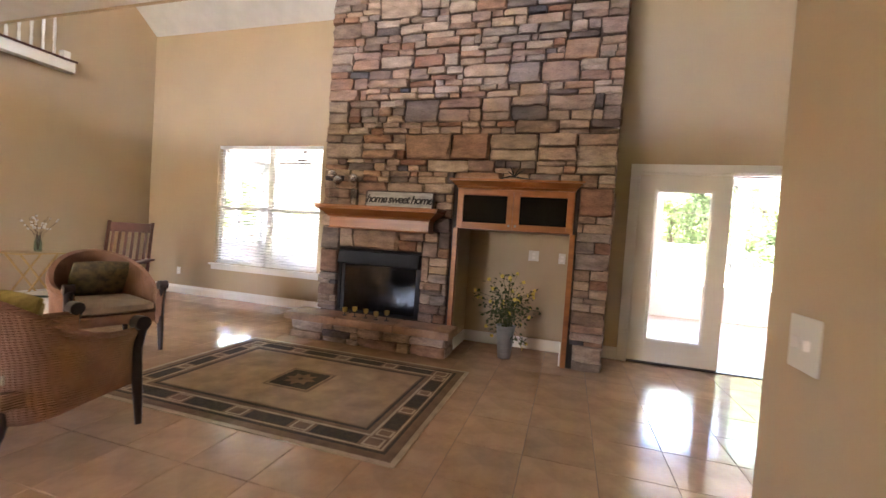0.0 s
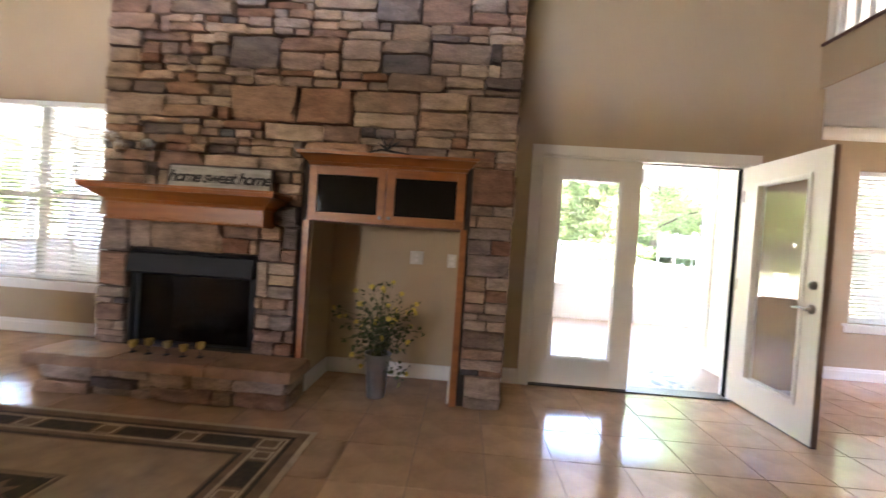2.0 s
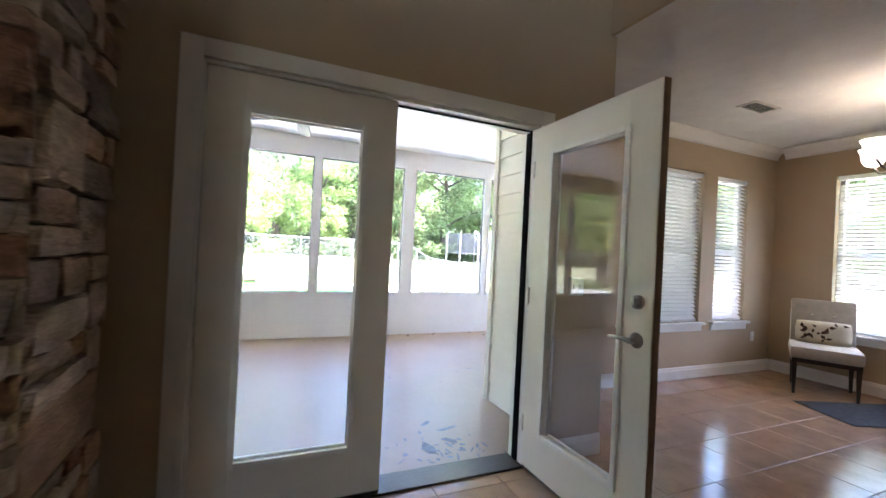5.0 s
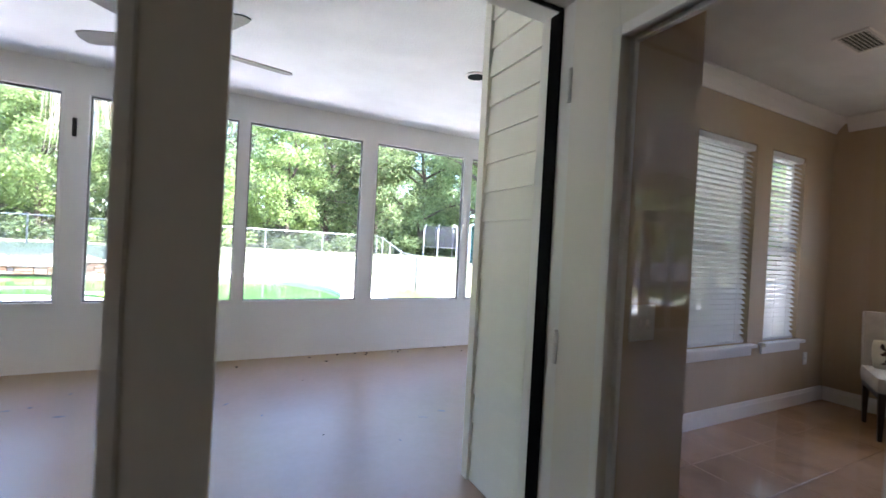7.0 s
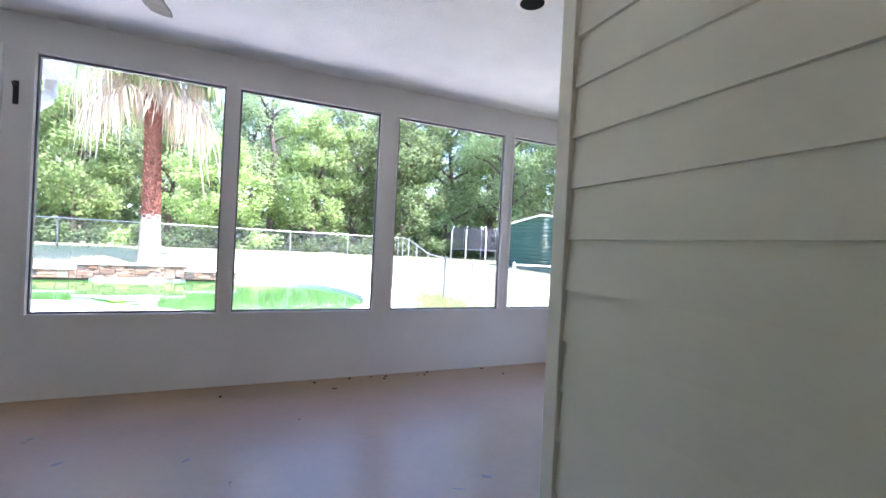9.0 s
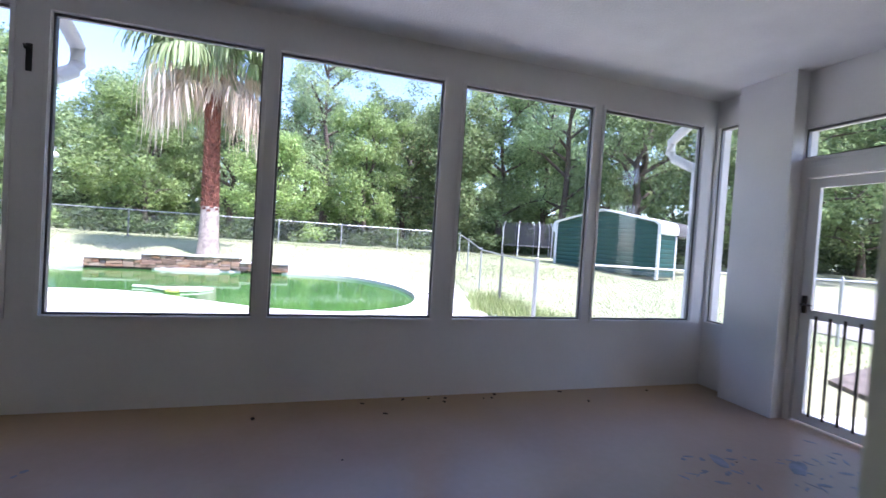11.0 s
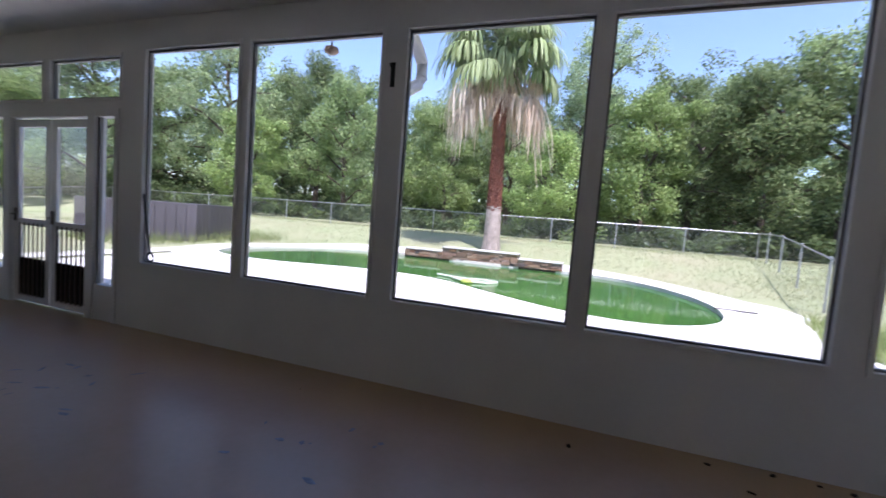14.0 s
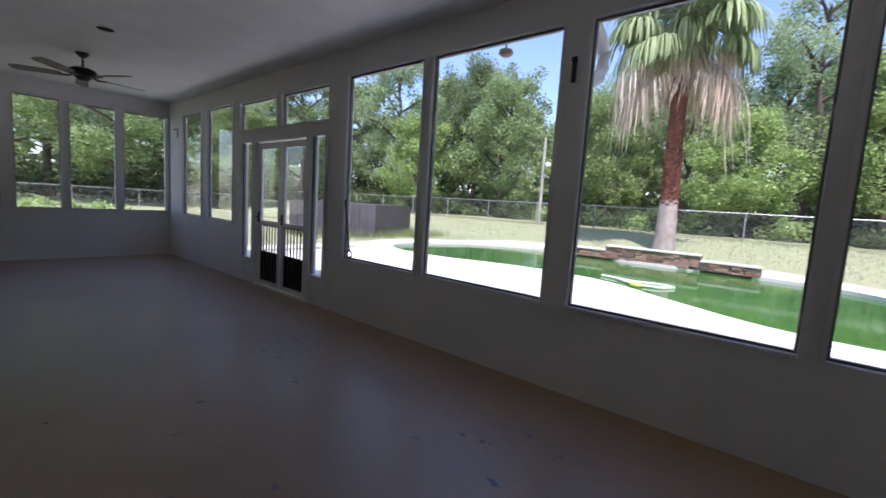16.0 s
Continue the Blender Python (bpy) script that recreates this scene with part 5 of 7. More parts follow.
box(bm, -0.25, 0.25, -0.24, 0.26, 0.40, 0.43, 0.008)
part("seat", bm, M_CHERRY, rocker)
part("seat_cushion", cushion_mesh(0.44, 0.44, 0.07), M_PILLOW, rocker, "dark patterned seat pad", smooth=True, m=pose(0, 0.01, 0.465))

M_PINE = material("pale_pine", (0.52, 0.33, 0.12), 0.5, var=0.15, scale=4, fine=30, stretch=(1, 8, 8))
tray = thing("tray_table", "pale pine folding tray table against the wall", "side table", pose(-6.42, 3.30, 0.001, 0, 0, 90))
bm = bmesh.new()
box(bm, -0.26, 0.26, -0.19, 0.19, 0.66, 0.68, 0.004)
part("tabletop", bm, M_PINE, tray)
for s in (-1, 1):
    for d in (-1, 1):
        bm = bmesh.new()
        tube(bm, [(d * 0.22, s * 0.15, 0.01), (-d * 0.19, s * 0.15, 0.655)], 0.013, 8)
        part("leg", bm, M_PINE, tray)
M_TWIG = material("brown_twig", (0.10, 0.06, 0.04), 0.8)
M_COTTON = material("cotton_boll", (0.72, 0.69, 0.63), 0.95)
vase = thing("glass_vase", "clear glass bottle vase with cotton twigs on the tray table", "vase", pose(-6.42, 3.36, 0.682))
bm = bmesh.new()
lathe(bm, [(0.035, 0), (0.04, 0.01), (0.042, 0.12), (0.03, 0.16), (0.022, 0.19), (0.026, 0.21), (0.022, 0.21), (0.019, 0.19), (0.036, 0.12), (0.036, 0.014), (0, 0.012)], 18)
part("bottle", bm, glass("blue_bottle_glass", (0.80, 0.90, 0.90), 0.0), vase, smooth=True)
bmt, bmc = bmesh.new(), bmesh.new()
rv = random.Random(9)
for i in range(9):
    a = rv.uniform(0, 6.28)
    e = Vector((math.cos(a) * rv.uniform(0.04, 0.20), math.sin(a) * rv.uniform(0.04, 0.20), rv.uniform(0.32, 0.50)))
    tube(bmt, [(0, 0, 0.02), (e.x * 0.25, e.y * 0.25, 0.24), e], 0.0028, 5)
    for k in range(4):
        p = Vector((e.x * 0.25, e.y * 0.25, 0.24)).lerp(e, rv.uniform(0.3, 1.0)) + Vector((rv.uniform(-1, 1), rv.uniform(-1, 1), rv.uniform(-1, 1))) * 0.014
        bmesh.ops.create_icosphere(bmc, subdivisions=1, radius=rv.uniform(0.010, 0.017), matrix=Matrix.Translation(p))
part("twigs", bmt, M_TWIG, vase)
part("cotton_bolls", bmc, M_COTTON, vase)
M_BIN = material("white_canvas", (0.62, 0.58, 0.52), 0.9, var=0.08)
M_GREEN = material("dark_green_trim", (0.03, 0.055, 0.035), 0.8)
bin_ = thing("storage_bin", "low white canvas storage bin with dark green trim", "storage bin", pose(-5.30, 2.80, 0.001, 0, 0, 30))
bm = bmesh.new()
box(bm, -0.17, 0.17, -0.14, 0.14, 0.0, 0.33, 0.03)
part("body", bm, M_BIN, bin_, smooth=True)
for z in (0.02, 0.30):
    bm = bmesh.new()
    box(bm, -0.176, 0.176, -0.146, 0.146, z, z + 0.025, 0.01)
    part("trim_band", bm, M_GREEN, bin_)

# loft ledge on the end wall
ledge = thing("loft_ledge", "white loft ledge with balusters high on the end wall", "balustrade", kind="structure")
bm = bmesh.new()
box(bm, NX0 + 0.002, NX0 + 0.14, 2.06, 3.84, 3.15, 3.29, 0.004)
part("skirt", bm, M_TRIM, ledge)
bm = bmesh.new()
box(bm, NX0 + 0.002, NX0 + 0.16, 2.06, 3.86, 3.291, 3.315, 0.004)
part("cap", bm, M_CHERRY, ledge)
for i in range(12):
    bm = bmesh.new()
    y = 3.62 - 0.125 * i
    lathe(bm, [(0.018, 0), (0.018, 0.12), (0.013, 0.15), (0.02, 0.3), (0.013, 0.5), (0.012, 0.7), (0.016, 0.8)], 8, Matrix.Translation((NX0 + 0.08, y, 3.316)))
    part("baluster", bm, M_TRIM, ledge, smooth=True)
bm = bmesh.new()
box(bm, NX0 + 0.035, NX0 + 0.125, 3.70, 3.79, 3.316, 3.42, 0.006)
part("newel", bm, M_TRIM, ledge)

# loft rail above the dining room
rail = thing("loft_railing", "white baluster railing with dark cap on the loft edge", "railing", kind="structure")
bm = bmesh.new()
box(bm, LOFT_X - 0.045, LOFT_X + 0.10, LOFT_Y - 0.04, YD - 0.004, LOFT_Z1 + 0.004, LOFT_Z1 + 0.03, 0.004)
part("base_cap", bm, M_CHERRY, rail)
bm = bmesh.new()
box(bm, LOFT_X + 0.0, LOFT_X + 0.06, LOFT_Y, YD - 0.004, LOFT_Z1 + 0.92, LOFT_Z1 + 0.97, 0.012)
part("handrail", bm, M_CHERRY, rail)
bm = bmesh.new()
lathe(bm, [(0.018, 0), (0.018, 0.15), (0.013, 0.18), (0.02, 0.35), (0.012, 0.6), (0.012, 0.8), (0.016, 0.889)], 8)
me = mesh_of("baluster", bm, M_TRIM, smooth=True)
for i in range(21):
    o = new("baluster", me)
    o.parent = rail
    o.matrix_basis = Matrix.Translation((LOFT_X + 0.03, YD - 0.12 - 0.125 * i, LOFT_Z1 + 0.0305))
bm = bmesh.new()
box(bm, LOFT_X - 0.01, LOFT_X + 0.07, YD - 0.09, YD - 0.01, LOFT_Z1 + 0.0305, LOFT_Z1 + 1.05, 0.006)
part("newel", bm, M_TRIM, rail)

# ---- dining room ----
M_LINEN = material("cream_linen", (0.50, 0.44, 0.35), 0.9, var=0.08, scale=20, fine=150, bump=0.3)
M_PATTERN = material("cream_pattern_pillow", (0.60, 0.53, 0.38), 0.9, var=0.1, scale=9, fine=90, bump=0.2)
M_BROWNLEAF = material("brown_leaf_print", (0.09, 0.04, 0.03), 0.9, var=0.4, scale=30)
chair = thing("slipper_chair", "cream linen slipper chair with a leaf print pillow", "chair", pose(6.50, 5.02, 0.001, 0, 0, 118))
bm = bmesh.new()
box(bm, -0.28, 0.28, -0.27, 0.29, 0.37, 0.49, 0.035)
part("seat", bm, M_LINEN, chair, smooth=True)
bm = bmesh.new()
obox(bm, pose(0, -0.30, 0.70, 8), 0.54, 0.09, 0.50, 0.035)
part("backrest", bm, M_LINEN, chair, smooth=True)
bm = bmesh.new()
box(bm, -0.265, 0.265, -0.26, 0.27, 0.325, 0.369, 0.004)
part("seat_frame", bm, M_WALNUT, chair)
for x in (-0.24, 0.24):
    for y in (-0.24, 0.245):
        bm = bmesh.new()
        lathe(bm, [(0.018, 0), (0.03, 0.325)], 4, Matrix.Translation((x, y, 0)) @ Matrix.Rotation(radians(45), 4, "Z"))
        part("leg", bm, M_WALNUT, chair)
for x in (-0.09, 0.09):
    bm = bmesh.new()
    lathe(bm, [(0.0, -0.004), (0.012, 0.0), (0.008, 0.006), (0, 0.008)], 10, pose(x, -0.248, 0.78, -82))
    part("button", bm, M_LINEN, chair)
pil = thing("throw_pillow", "cream pillow with brown leaf print on the slipper chair", "pillow", pose(6.50, 5.02, 0.001, 0, 0, 118) @ pose(0, -0.165, 0.605, -74, 0, 0))
part("cover", cushion_mesh(0.46, 0.25, 0.13, 0.85), M_PATTERN, pil, smooth=True)
bm = bmesh.new()
rp = random.Random(2)
for i in range(20):
    u, v = rp.uniform(-0.19, 0.19), rp.uniform(-0.09, 0.09)
    z = 0.065 * (0.15 + 0.85 * ((1 - abs(u / 0.23) ** 4) * (1 - abs(v / 0.125) ** 4)) ** 0.5) + 0.001
    m = Matrix.Translation((u, v, z)) @ Matrix.Rotation(rp.uniform(0, 6.3), 4, "Z")
    s = rp.uniform(1.2, 2.1)
    prism(bm, [(-0.016 * s, 0), (-0.004 * s, -0.009 * s), (0.016 * s, 0), (-0.004 * s, 0.009 * s)], 0, 0.002, m)
part("leaf_print", bm, M_BROWNLEAF, pil, "brown leaf print")
M_MAT = material("charcoal_woven_mat", (0.06, 0.062, 0.066), 0.95, var=0.5, scale=14, fine=70, bump=0.6, stretch=(1, 6, 1))
mat_ = thing("door_mat", "charcoal woven floor mat on the tiles", "mat", pose(6.05, 4.58, 0.001, 0, 0, -22))
bm = bmesh.new()
box(bm, -0.34, 0.75, -0.32, 0.26, 0, 0.010, 0.004)
part("weave", bm, M_MAT, mat_)
M_SHADE = bpy.data.materials.new("lit_frosted_shade")
M_SHADE.use_nodes = True
M_SHADE.node_tree.nodes["Principled BSDF"].inputs["Base Color"].default_value = (0.9, 0.85, 0.78, 1)
M_SHADE.node_tree.nodes["Principled BSDF"].inputs["Emission Color"].default_value = (1.0, 0.80, 0.58, 1)
M_SHADE.node_tree.nodes["Principled BSDF"].inputs["Emission Strength"].default_value = 0.45
chand = thing("chandelier", "brushed nickel chandelier with lit frosted glass shades", "chandelier", pose(5.62, 4.10, LOFT_Z0 - 0.001))
bm = bmesh.new()
lathe(bm, [(0.0, -0.72), (0.03, -0.70), (0.05, -0.66), (0.10, -0.62), (0.11, -0.60), (0.04, -0.56), (0.018, -0.5), (0.012, -0.3), (0.012, -0.03), (0.06, -0.025), (0.065, 0.0)], 18)
part("stem", bm, M_NICKEL, chand, smooth=True)
for k in range(5):
    a = 2 * math.pi * k / 5 + 2.6
    c, s = math.cos(a), math.sin(a)
    bm = bmesh.new()
    tube(bm, [(0.05 * c, 0.05 * s, -0.62), (0.16 * c, 0.16 * s, -0.67), (0.26 * c, 0.26 * s, -0.66), (0.30 * c, 0.30 * s, -0.60)], 0.009, 8)
    arm = part("arm", bm, M_NICKEL, chand, smooth=True)
    bm = bmesh.new()
    lathe(bm, [(0.03, -0.60), (0.055, -0.585), (0.075, -0.54), (0.082, -0.48), (0.098, -0.455), (0.094, -0.455), (0.077, -0.482), (0.05, -0.58), (0.0, -0.595)], 18, Matrix.Translation((0.30 * c, 0.30 * s, 0)))
    part("shade", bm, M_SHADE, arm, "lit frosted glass shade", smooth=True)
vent = thing("ceiling_vent", "white metal ceiling air vent", "vent", pose(5.20, 5.02, LOFT_Z0 - 0.001, 0, 0, 0))
bm = bmesh.new()
for q in ((-0.18, 0.18, -0.09, -0.07), (-0.18, 0.18, 0.07, 0.09), (-0.18, -0.16, -0.07, 0.07), (0.16, 0.18, -0.07, 0.07)):
    box(bm, *q, -0.012, 0, 0.002)
part("frame", bm, M_TRIM, vent)
bm = bmesh.new()
box(bm, -0.16, 0.16, -0.07, 0.07, -0.002, -0.0005)
part("backing", bm, M_DARK, vent)
for i in range(7):
    bm = bmesh.new()
    obox(bm, pose(0, -0.06 + 0.02 * i, -0.007, 40), 0.32, 0.014, 0.0015)
    part("slat", bm, M_TRIM, vent)
# ---- porch things ----
M_FANDARK = material("dark_fan_motor", (0.05, 0.04, 0.035), 0.4, metal=0.5, var=0.2)
M_FANBLADE = material("weathered_fan_blade", (0.20, 0.17, 0.14), 0.6, var=0.3, scale=6, stretch=(1, 6, 6))


def ceiling_fan(m, turn, label):
    f = thing("ceiling_fan", label, "ceiling fan", m, "porch ceiling fans")
    bm = bmesh.new()
    lathe(bm, [(0.0, -0.06), (0.03, -0.055), (0.065, -0.02), (0.068, 0.0)], 20)
    part("canopy", bm, M_FANDARK, f, smooth=True)
    bm = bmesh.new()
    tube(bm, [(0, 0, -0.05), (0, 0, -0.17)], 0.012, 10)
    part("downrod", bm, M_FANDARK, f)
    bm = bmesh.new()
    lathe(bm, [(0.0, -0.33), (0.05, -0.325), (0.075, -0.30), (0.085, -0.285), (0.13, -0.27), (0.14, -0.235), (0.13, -0.20), (0.08, -0.175), (0.02, -0.165)], 24)
    part("motor", bm, M_FANDARK, f, smooth=True)
    for k in range(5):
        a = radians(turn + 72 * k)
        r = Matrix.Rotation(a, 4, "Z")
        bm = bmesh.new()
        for s in (-1, 1):
            tube(bm, [r @ Vector((0.11, 0.01 * s, -0.275)), r @ Vector((0.16, 0.03 * s, -0.285)), r @ Vector((0.22, 0.035 * s, -0.28))], 0.007, 6)
        obox(bm, r @ pose(0.22, 0, -0.279), 0.07, 0.09, 0.004)
        arm = part("blade_arm", bm, M_FANDARK, f)
        bm = bmesh.new()
        out = [(0.20, -0.055), (0.40, -0.066), (0.60, -0.068), (0.655, -0.055), (0.675, 0.0), (0.655, 0.055), (0.60, 0.068), (0.40, 0.066), (0.20, 0.055)]
        prism(bm, out, -0.004, 0.004, r @ pose(0, 0, -0.272, 11, 0, 0))
        part("blade", bm, M_FANBLADE, arm)
    return f


ceiling_fan(pose(1.35, 6.98, PC - 0.001), 11, "dark ceiling fan with weathered blades on the porch ceiling")
ceiling_fan(pose(-5.20, 7.10, PC - 0.001), 28, "dark ceiling fan with weathered blades at the far end")
for x, y in ((3.49, 6.94), (-3.92, 7.07)):
    c = thing("recessed_light", "unlit recessed can light with a white ring", "ceiling light", pose(x, y, PC - 0.001), "porch can lights")
    bm = bmesh.new()
    lathe(bm, [(0.075, -0.001), (0.098, -0.001), (0.10, -0.006), (0.09, -0.011), (0.075, -0.008)], 26)
    for f in [f for f in bm.faces if len(f.verts) > 4]:
        bm.faces.remove(f)
    part("ring", bm, M_TRIM, c, smooth=True)
    # flat black disc stands in for the shade inside the can
    bm = bmesh.new()
    lathe(bm, [(0.0, -0.0012), (0.078, -0.0034)], 26)
    part("recess_shade", bm, M_FLATBLACK, c)

brk = thing("wall_bracket", "small dark iron hook bracket on the porch post", "bracket", pose(0.335, PYF - 0.001, 2.22))
bm = bmesh.new()
box(bm, -0.016, 0.016, -0.008, 0, -0.085, 0.085, 0.003)
tube(bm, [(0, -0.006, 0.05), (0.0, -0.05, 0.06), (0.012, -0.062, 0.035)], 0.007, 8)
part("hook", bm, M_DARK, brk)
brk2 = copy_thing(brk, pose(-7.15, PYF - 0.001, 2.25))
tagged(brk2, "small dark iron hook bracket near the far corner", "bracket")

prop = thing("window_prop", "dark metal rod with a loop handle leaning in the window", "rod", pose(-2.05, PYF - 0.022, WZ0 + 0.03))
bm = bmesh.new()
tube(bm, [(0.06, 0.0, 0.08), (0.0, 0.004, 0.35), (-0.05, 0.008, 0.60)], 0.009, 8)
tube(bm, [(0.06, 0, 0.08), (0.035, 0, 0.05), (0.035, 0, 0.01), (0.07, 0, -0.01), (0.10, 0, 0.01), (0.10, 0, 0.05), (0.06, 0, 0.08)], 0.009, 8)
part("rod", bm, M_DARK, prop, smooth=True)

# scuffs and grit on the floor
M_SCUFF = material("blue_grey_paint_scuff", (0.20, 0.21, 0.26), 0.5, var=0.3, scale=12)
M_GRIT = material("dark_debris", (0.03, 0.022, 0.015), 0.9, var=0.4)


def blot(bm, x, y, rx, ry, rng, z):
    n = 11
    a0 = rng.uniform(0, 6)
    pts = []
    for k in range(n):
        a = 2 * math.pi * k / n
        q = rng.uniform(0.7, 1.1)
        px, py = rx * q * math.cos(a), ry * q * math.sin(a)
        pts.append((x + px * math.cos(a0) - py * math.sin(a0), y + px * math.sin(a0) + py * math.cos(a0)))
    prism(bm, pts, PZ + 0.0004, z)


rs = random.Random(31)
stain = thing("floor_scuffs", "blue grey paint scuffs on the concrete floor", "stains", kind="stuff")
bm = bmesh.new()
for cx, cy, n, sp in ((4.58, 7.41, 22, 0.16), (5.2, 7.28, 34, 0.22), (2.2, 5.13, 40, 0.2), (-1.4, 7.7, 16, 0.3), (0.6, 7.9, 10, 0.3), (3.2, 7.0, 6, 0.5), (-0.5, 6.6, 8, 1.0)):
    for i in range(n):
        blot(bm, cx + rs.gauss(0, sp), cy + rs.gauss(0, sp * 0.6), rs.uniform(0.008, 0.05), rs.uniform(0.004, 0.018), rs, PZ + 0.0012)
for cx, cy, rx, ry in ((2.12, 5.18, 0.10, 0.045), (2.30, 5.24, 0.07, 0.03), (2.36, 5.42, 0.10, 0.02), (2.24, 5.55, 0.06, 0.02), (5.05, 7.3, 0.13, 0.05), (4.6, 7.45, 0.10, 0.04)):
    blot(bm, cx, cy, rx, ry, rs, PZ + 0.0014)
part("scuff", bm, M_SCUFF, stain)
grit = thing("floor_debris", "dry leaves and grit along the foot of the wall", "debris", kind="stuff")
bm = bmesh.new()
for i in range(13):
    x = rs.uniform(-2, 5.6)
    blot(bm, x, PYF - 0.03 - abs(rs.gauss(0, 0.13)), rs.uniform(0.006, 0.026), rs.uniform(0.005, 0.014), rs, PZ + rs.uniform(0.003, 0.008))
for i in range(5):
    blot(bm, rs.uniform(-3, 5), rs.uniform(5.6, 8.5), rs.uniform(0.004, 0.014), rs.uniform(0.003, 0.008), rs, PZ + 0.003)
part("grit", bm, M_GRIT, grit)

# ---- pool and yard ----
M_WATER = bpy.data.materials.new("green_pool_water")
M_WATER.use_nodes = True
_w = M_WATER.node_tree
_b = _w.nodes["Principled BSDF"]
_b.inputs["Base Color"].default_value = (0.05, 0.135, 0.03, 1)
_b.inputs["Roughness"].default_value = 0.06
_b.inputs["IOR"].default_value = 1.33
_n, _bp, _co = _w.nodes.new("ShaderNodeTexNoise"), _w.nodes.new("ShaderNodeBump"), _w.nodes.new("ShaderNodeTexCoord")
_n.inputs["Scale"].default_value, _n.inputs["Detail"].default_value = 1.6, 5
_bp.inputs["Strength"].default_value, _bp.inputs["Distance"].default_value = 0.12, 0.03
_w.links.new(_co.outputs["Object"], _n.inputs["Vector"])
_w.links.new(_n.outputs["Fac"], _bp.inputs["Height"])
_w.links.new(_bp.outputs["Normal"], _b.inputs["Normal"])

bm = bmesh.new()
prism(bm, [(x, y) for x, y in RIM], -1.2, -0.26)
structure("water", bm, M_WATER, "still green algae water in the pool", "pool water")


def offset_rim(d):
    out, n = [], len(RIM)
    for i, (x, y) in enumerate(RIM):
        (ax, ay), (bx, by) = RIM[i - 1], RIM[(i + 1) % n]
        tx, ty = bx - ax, by - ay
        L = math.hypot(tx, ty)
        out.append((x + ty / L * d, y - tx / L * d))
    return out


bm = bmesh.new()
n = len(RIM)
ring_out = offset_rim(0.32)
lo = [bm.verts.new((x, y, -0.6)) for x, y in RIM]
lip = [bm.verts.new((x, y, -0.165)) for x, y in RIM]
out1 = [bm.verts.new((x, y, -0.165)) for x, y in ring_out]
out0 = [bm.verts.new((x, y, -0.215)) for x, y in ring_out]
for a, b in ((lo, lip), (lip, out1), (out1, out0)):
    for i in range(n):
        bm.faces.new((a[i], a[(i + 1) % n], b[(i + 1) % n], b[i]))
M_COPING = material("pale_pool_coping", (0.66, 0.62, 0.56), 0.75, var=0.08, scale=2, fine=30)
structure("pool_coping", bm, M_COPING, "pale concrete coping round the pool", "coping")
bm = bmesh.new()
deck_out = [(x + (0.55 if x > 3.6 else 0) * (1 if y < 17.5 else 0.3), y) for x, y in offset_rim(1.15)]
inner = [bm.verts.new((x, y, -0.18)) for x, y in offset_rim(0.3)]
outer = [bm.verts.new((x, y, -0.182 if y < 19 else ground_z(x, y) + 0.02)) for x, y in deck_out]
for i in range(n):
    bm.faces.new((inner[i], inner[(i + 1) % n], outer[(i + 1) % n], outer[i]))
near = [i for i in range(n) if RIM[i][1] < 15.9]
base = []
for i in near:
    base.append((bm.verts.new((deck_out[i][0], deck_out[i][1], -0.184)), bm.verts.new((deck_out[i][0], 8.86, -0.184))))
for (a, b), (c, d) in zip(base, base[1:]):
    if abs(c.co.x - a.co.x) < 2.5:
        bm.faces.new((a, c, d, b))
deck = structure("pavement", bm, M_DECK, "bright concrete pool deck", "pool deck")

wall_p = thing("planter_wall", "low stacked stone planter wall behind the pool", "stone wall")
for x0, x1, h in ((-4.7, -3.2, 0.30), (-3.2, -0.4, 0.46), (-0.4, 1.1, 0.30)):
    bm = bmesh.new()
    box(bm, x0, x1, 20.50, 20.80, -0.4, -0.2 + h - 0.05)
    part("core", bm, M_MORTAR, wall_p)
    lay_stones(wall_p, ledge_layout(x0, x1, 0, h - 0.05, int(50 + x0), 0.11), Matrix.Translation((0, 20.505, -0.2)), 9)
    k = x0
    while k < x1 - 0.05:
        w = min(0.55, x1 - k)
        bm = bmesh.new()
        box(bm, k + 0.006, k + w - 0.006, 20.42, 20.86, -0.2 + h - 0.05, -0.2 + h, 0.012)
        part("cap_stone", bm, M_COPING, wall_p)
        k += w
M_HOSE = material("pale_pool_hose", (0.62, 0.66, 0.52), 0.5, var=0.1)
hose = thing("pool_cleaner", "pale floating pool cleaner hose loop on the water", "pool cleaner", pose(-1.0, 15.9, -0.255))
bm = bmesh.new()
tube(bm, [(-0.55, 0.5, 0.02), (-0.25, 0.1, 0.03), (0.1, -0.15, 0.03), (0.55, 0.0, 0.02), (0.75, 0.35, 0.02), (0.45, 0.45, 0.02), (0.0, 0.25, 0.03), (-0.35, 0.35, 0.02), (-0.9, 0.55, 0.02)], 0.035, 8)
part("hose", bm, M_HOSE, hose, smooth=True)
bm = bmesh.new()
bmesh.ops.create_icosphere(bm, subdivisions=2, radius=0.12, matrix=Matrix.Translation((0.1, -0.2, 0.03)) @ Matrix.Diagonal((1.3, 1, 0.6, 1)))
part("head", bm, material("yellow_green_float", (0.42, 0.50, 0.10), 0.5), hose, smooth=True)
pipe = thing("drain_edge", "dark drain strip at the end of the pool", "drain", pose(4.42, 16.0, -0.18))
bm = bmesh.new()
box(bm, 0.0, 0.75, -0.05, 0.05, 0, 0.025, 0.006)
part("strip", bm, material("dark_drain", (0.10, 0.09, 0.08), 0.7), pipe)

# downspouts under the eave
M_PVC = material("white_downspout", (0.74, 0.74, 0.73), 0.4, var=0.04)


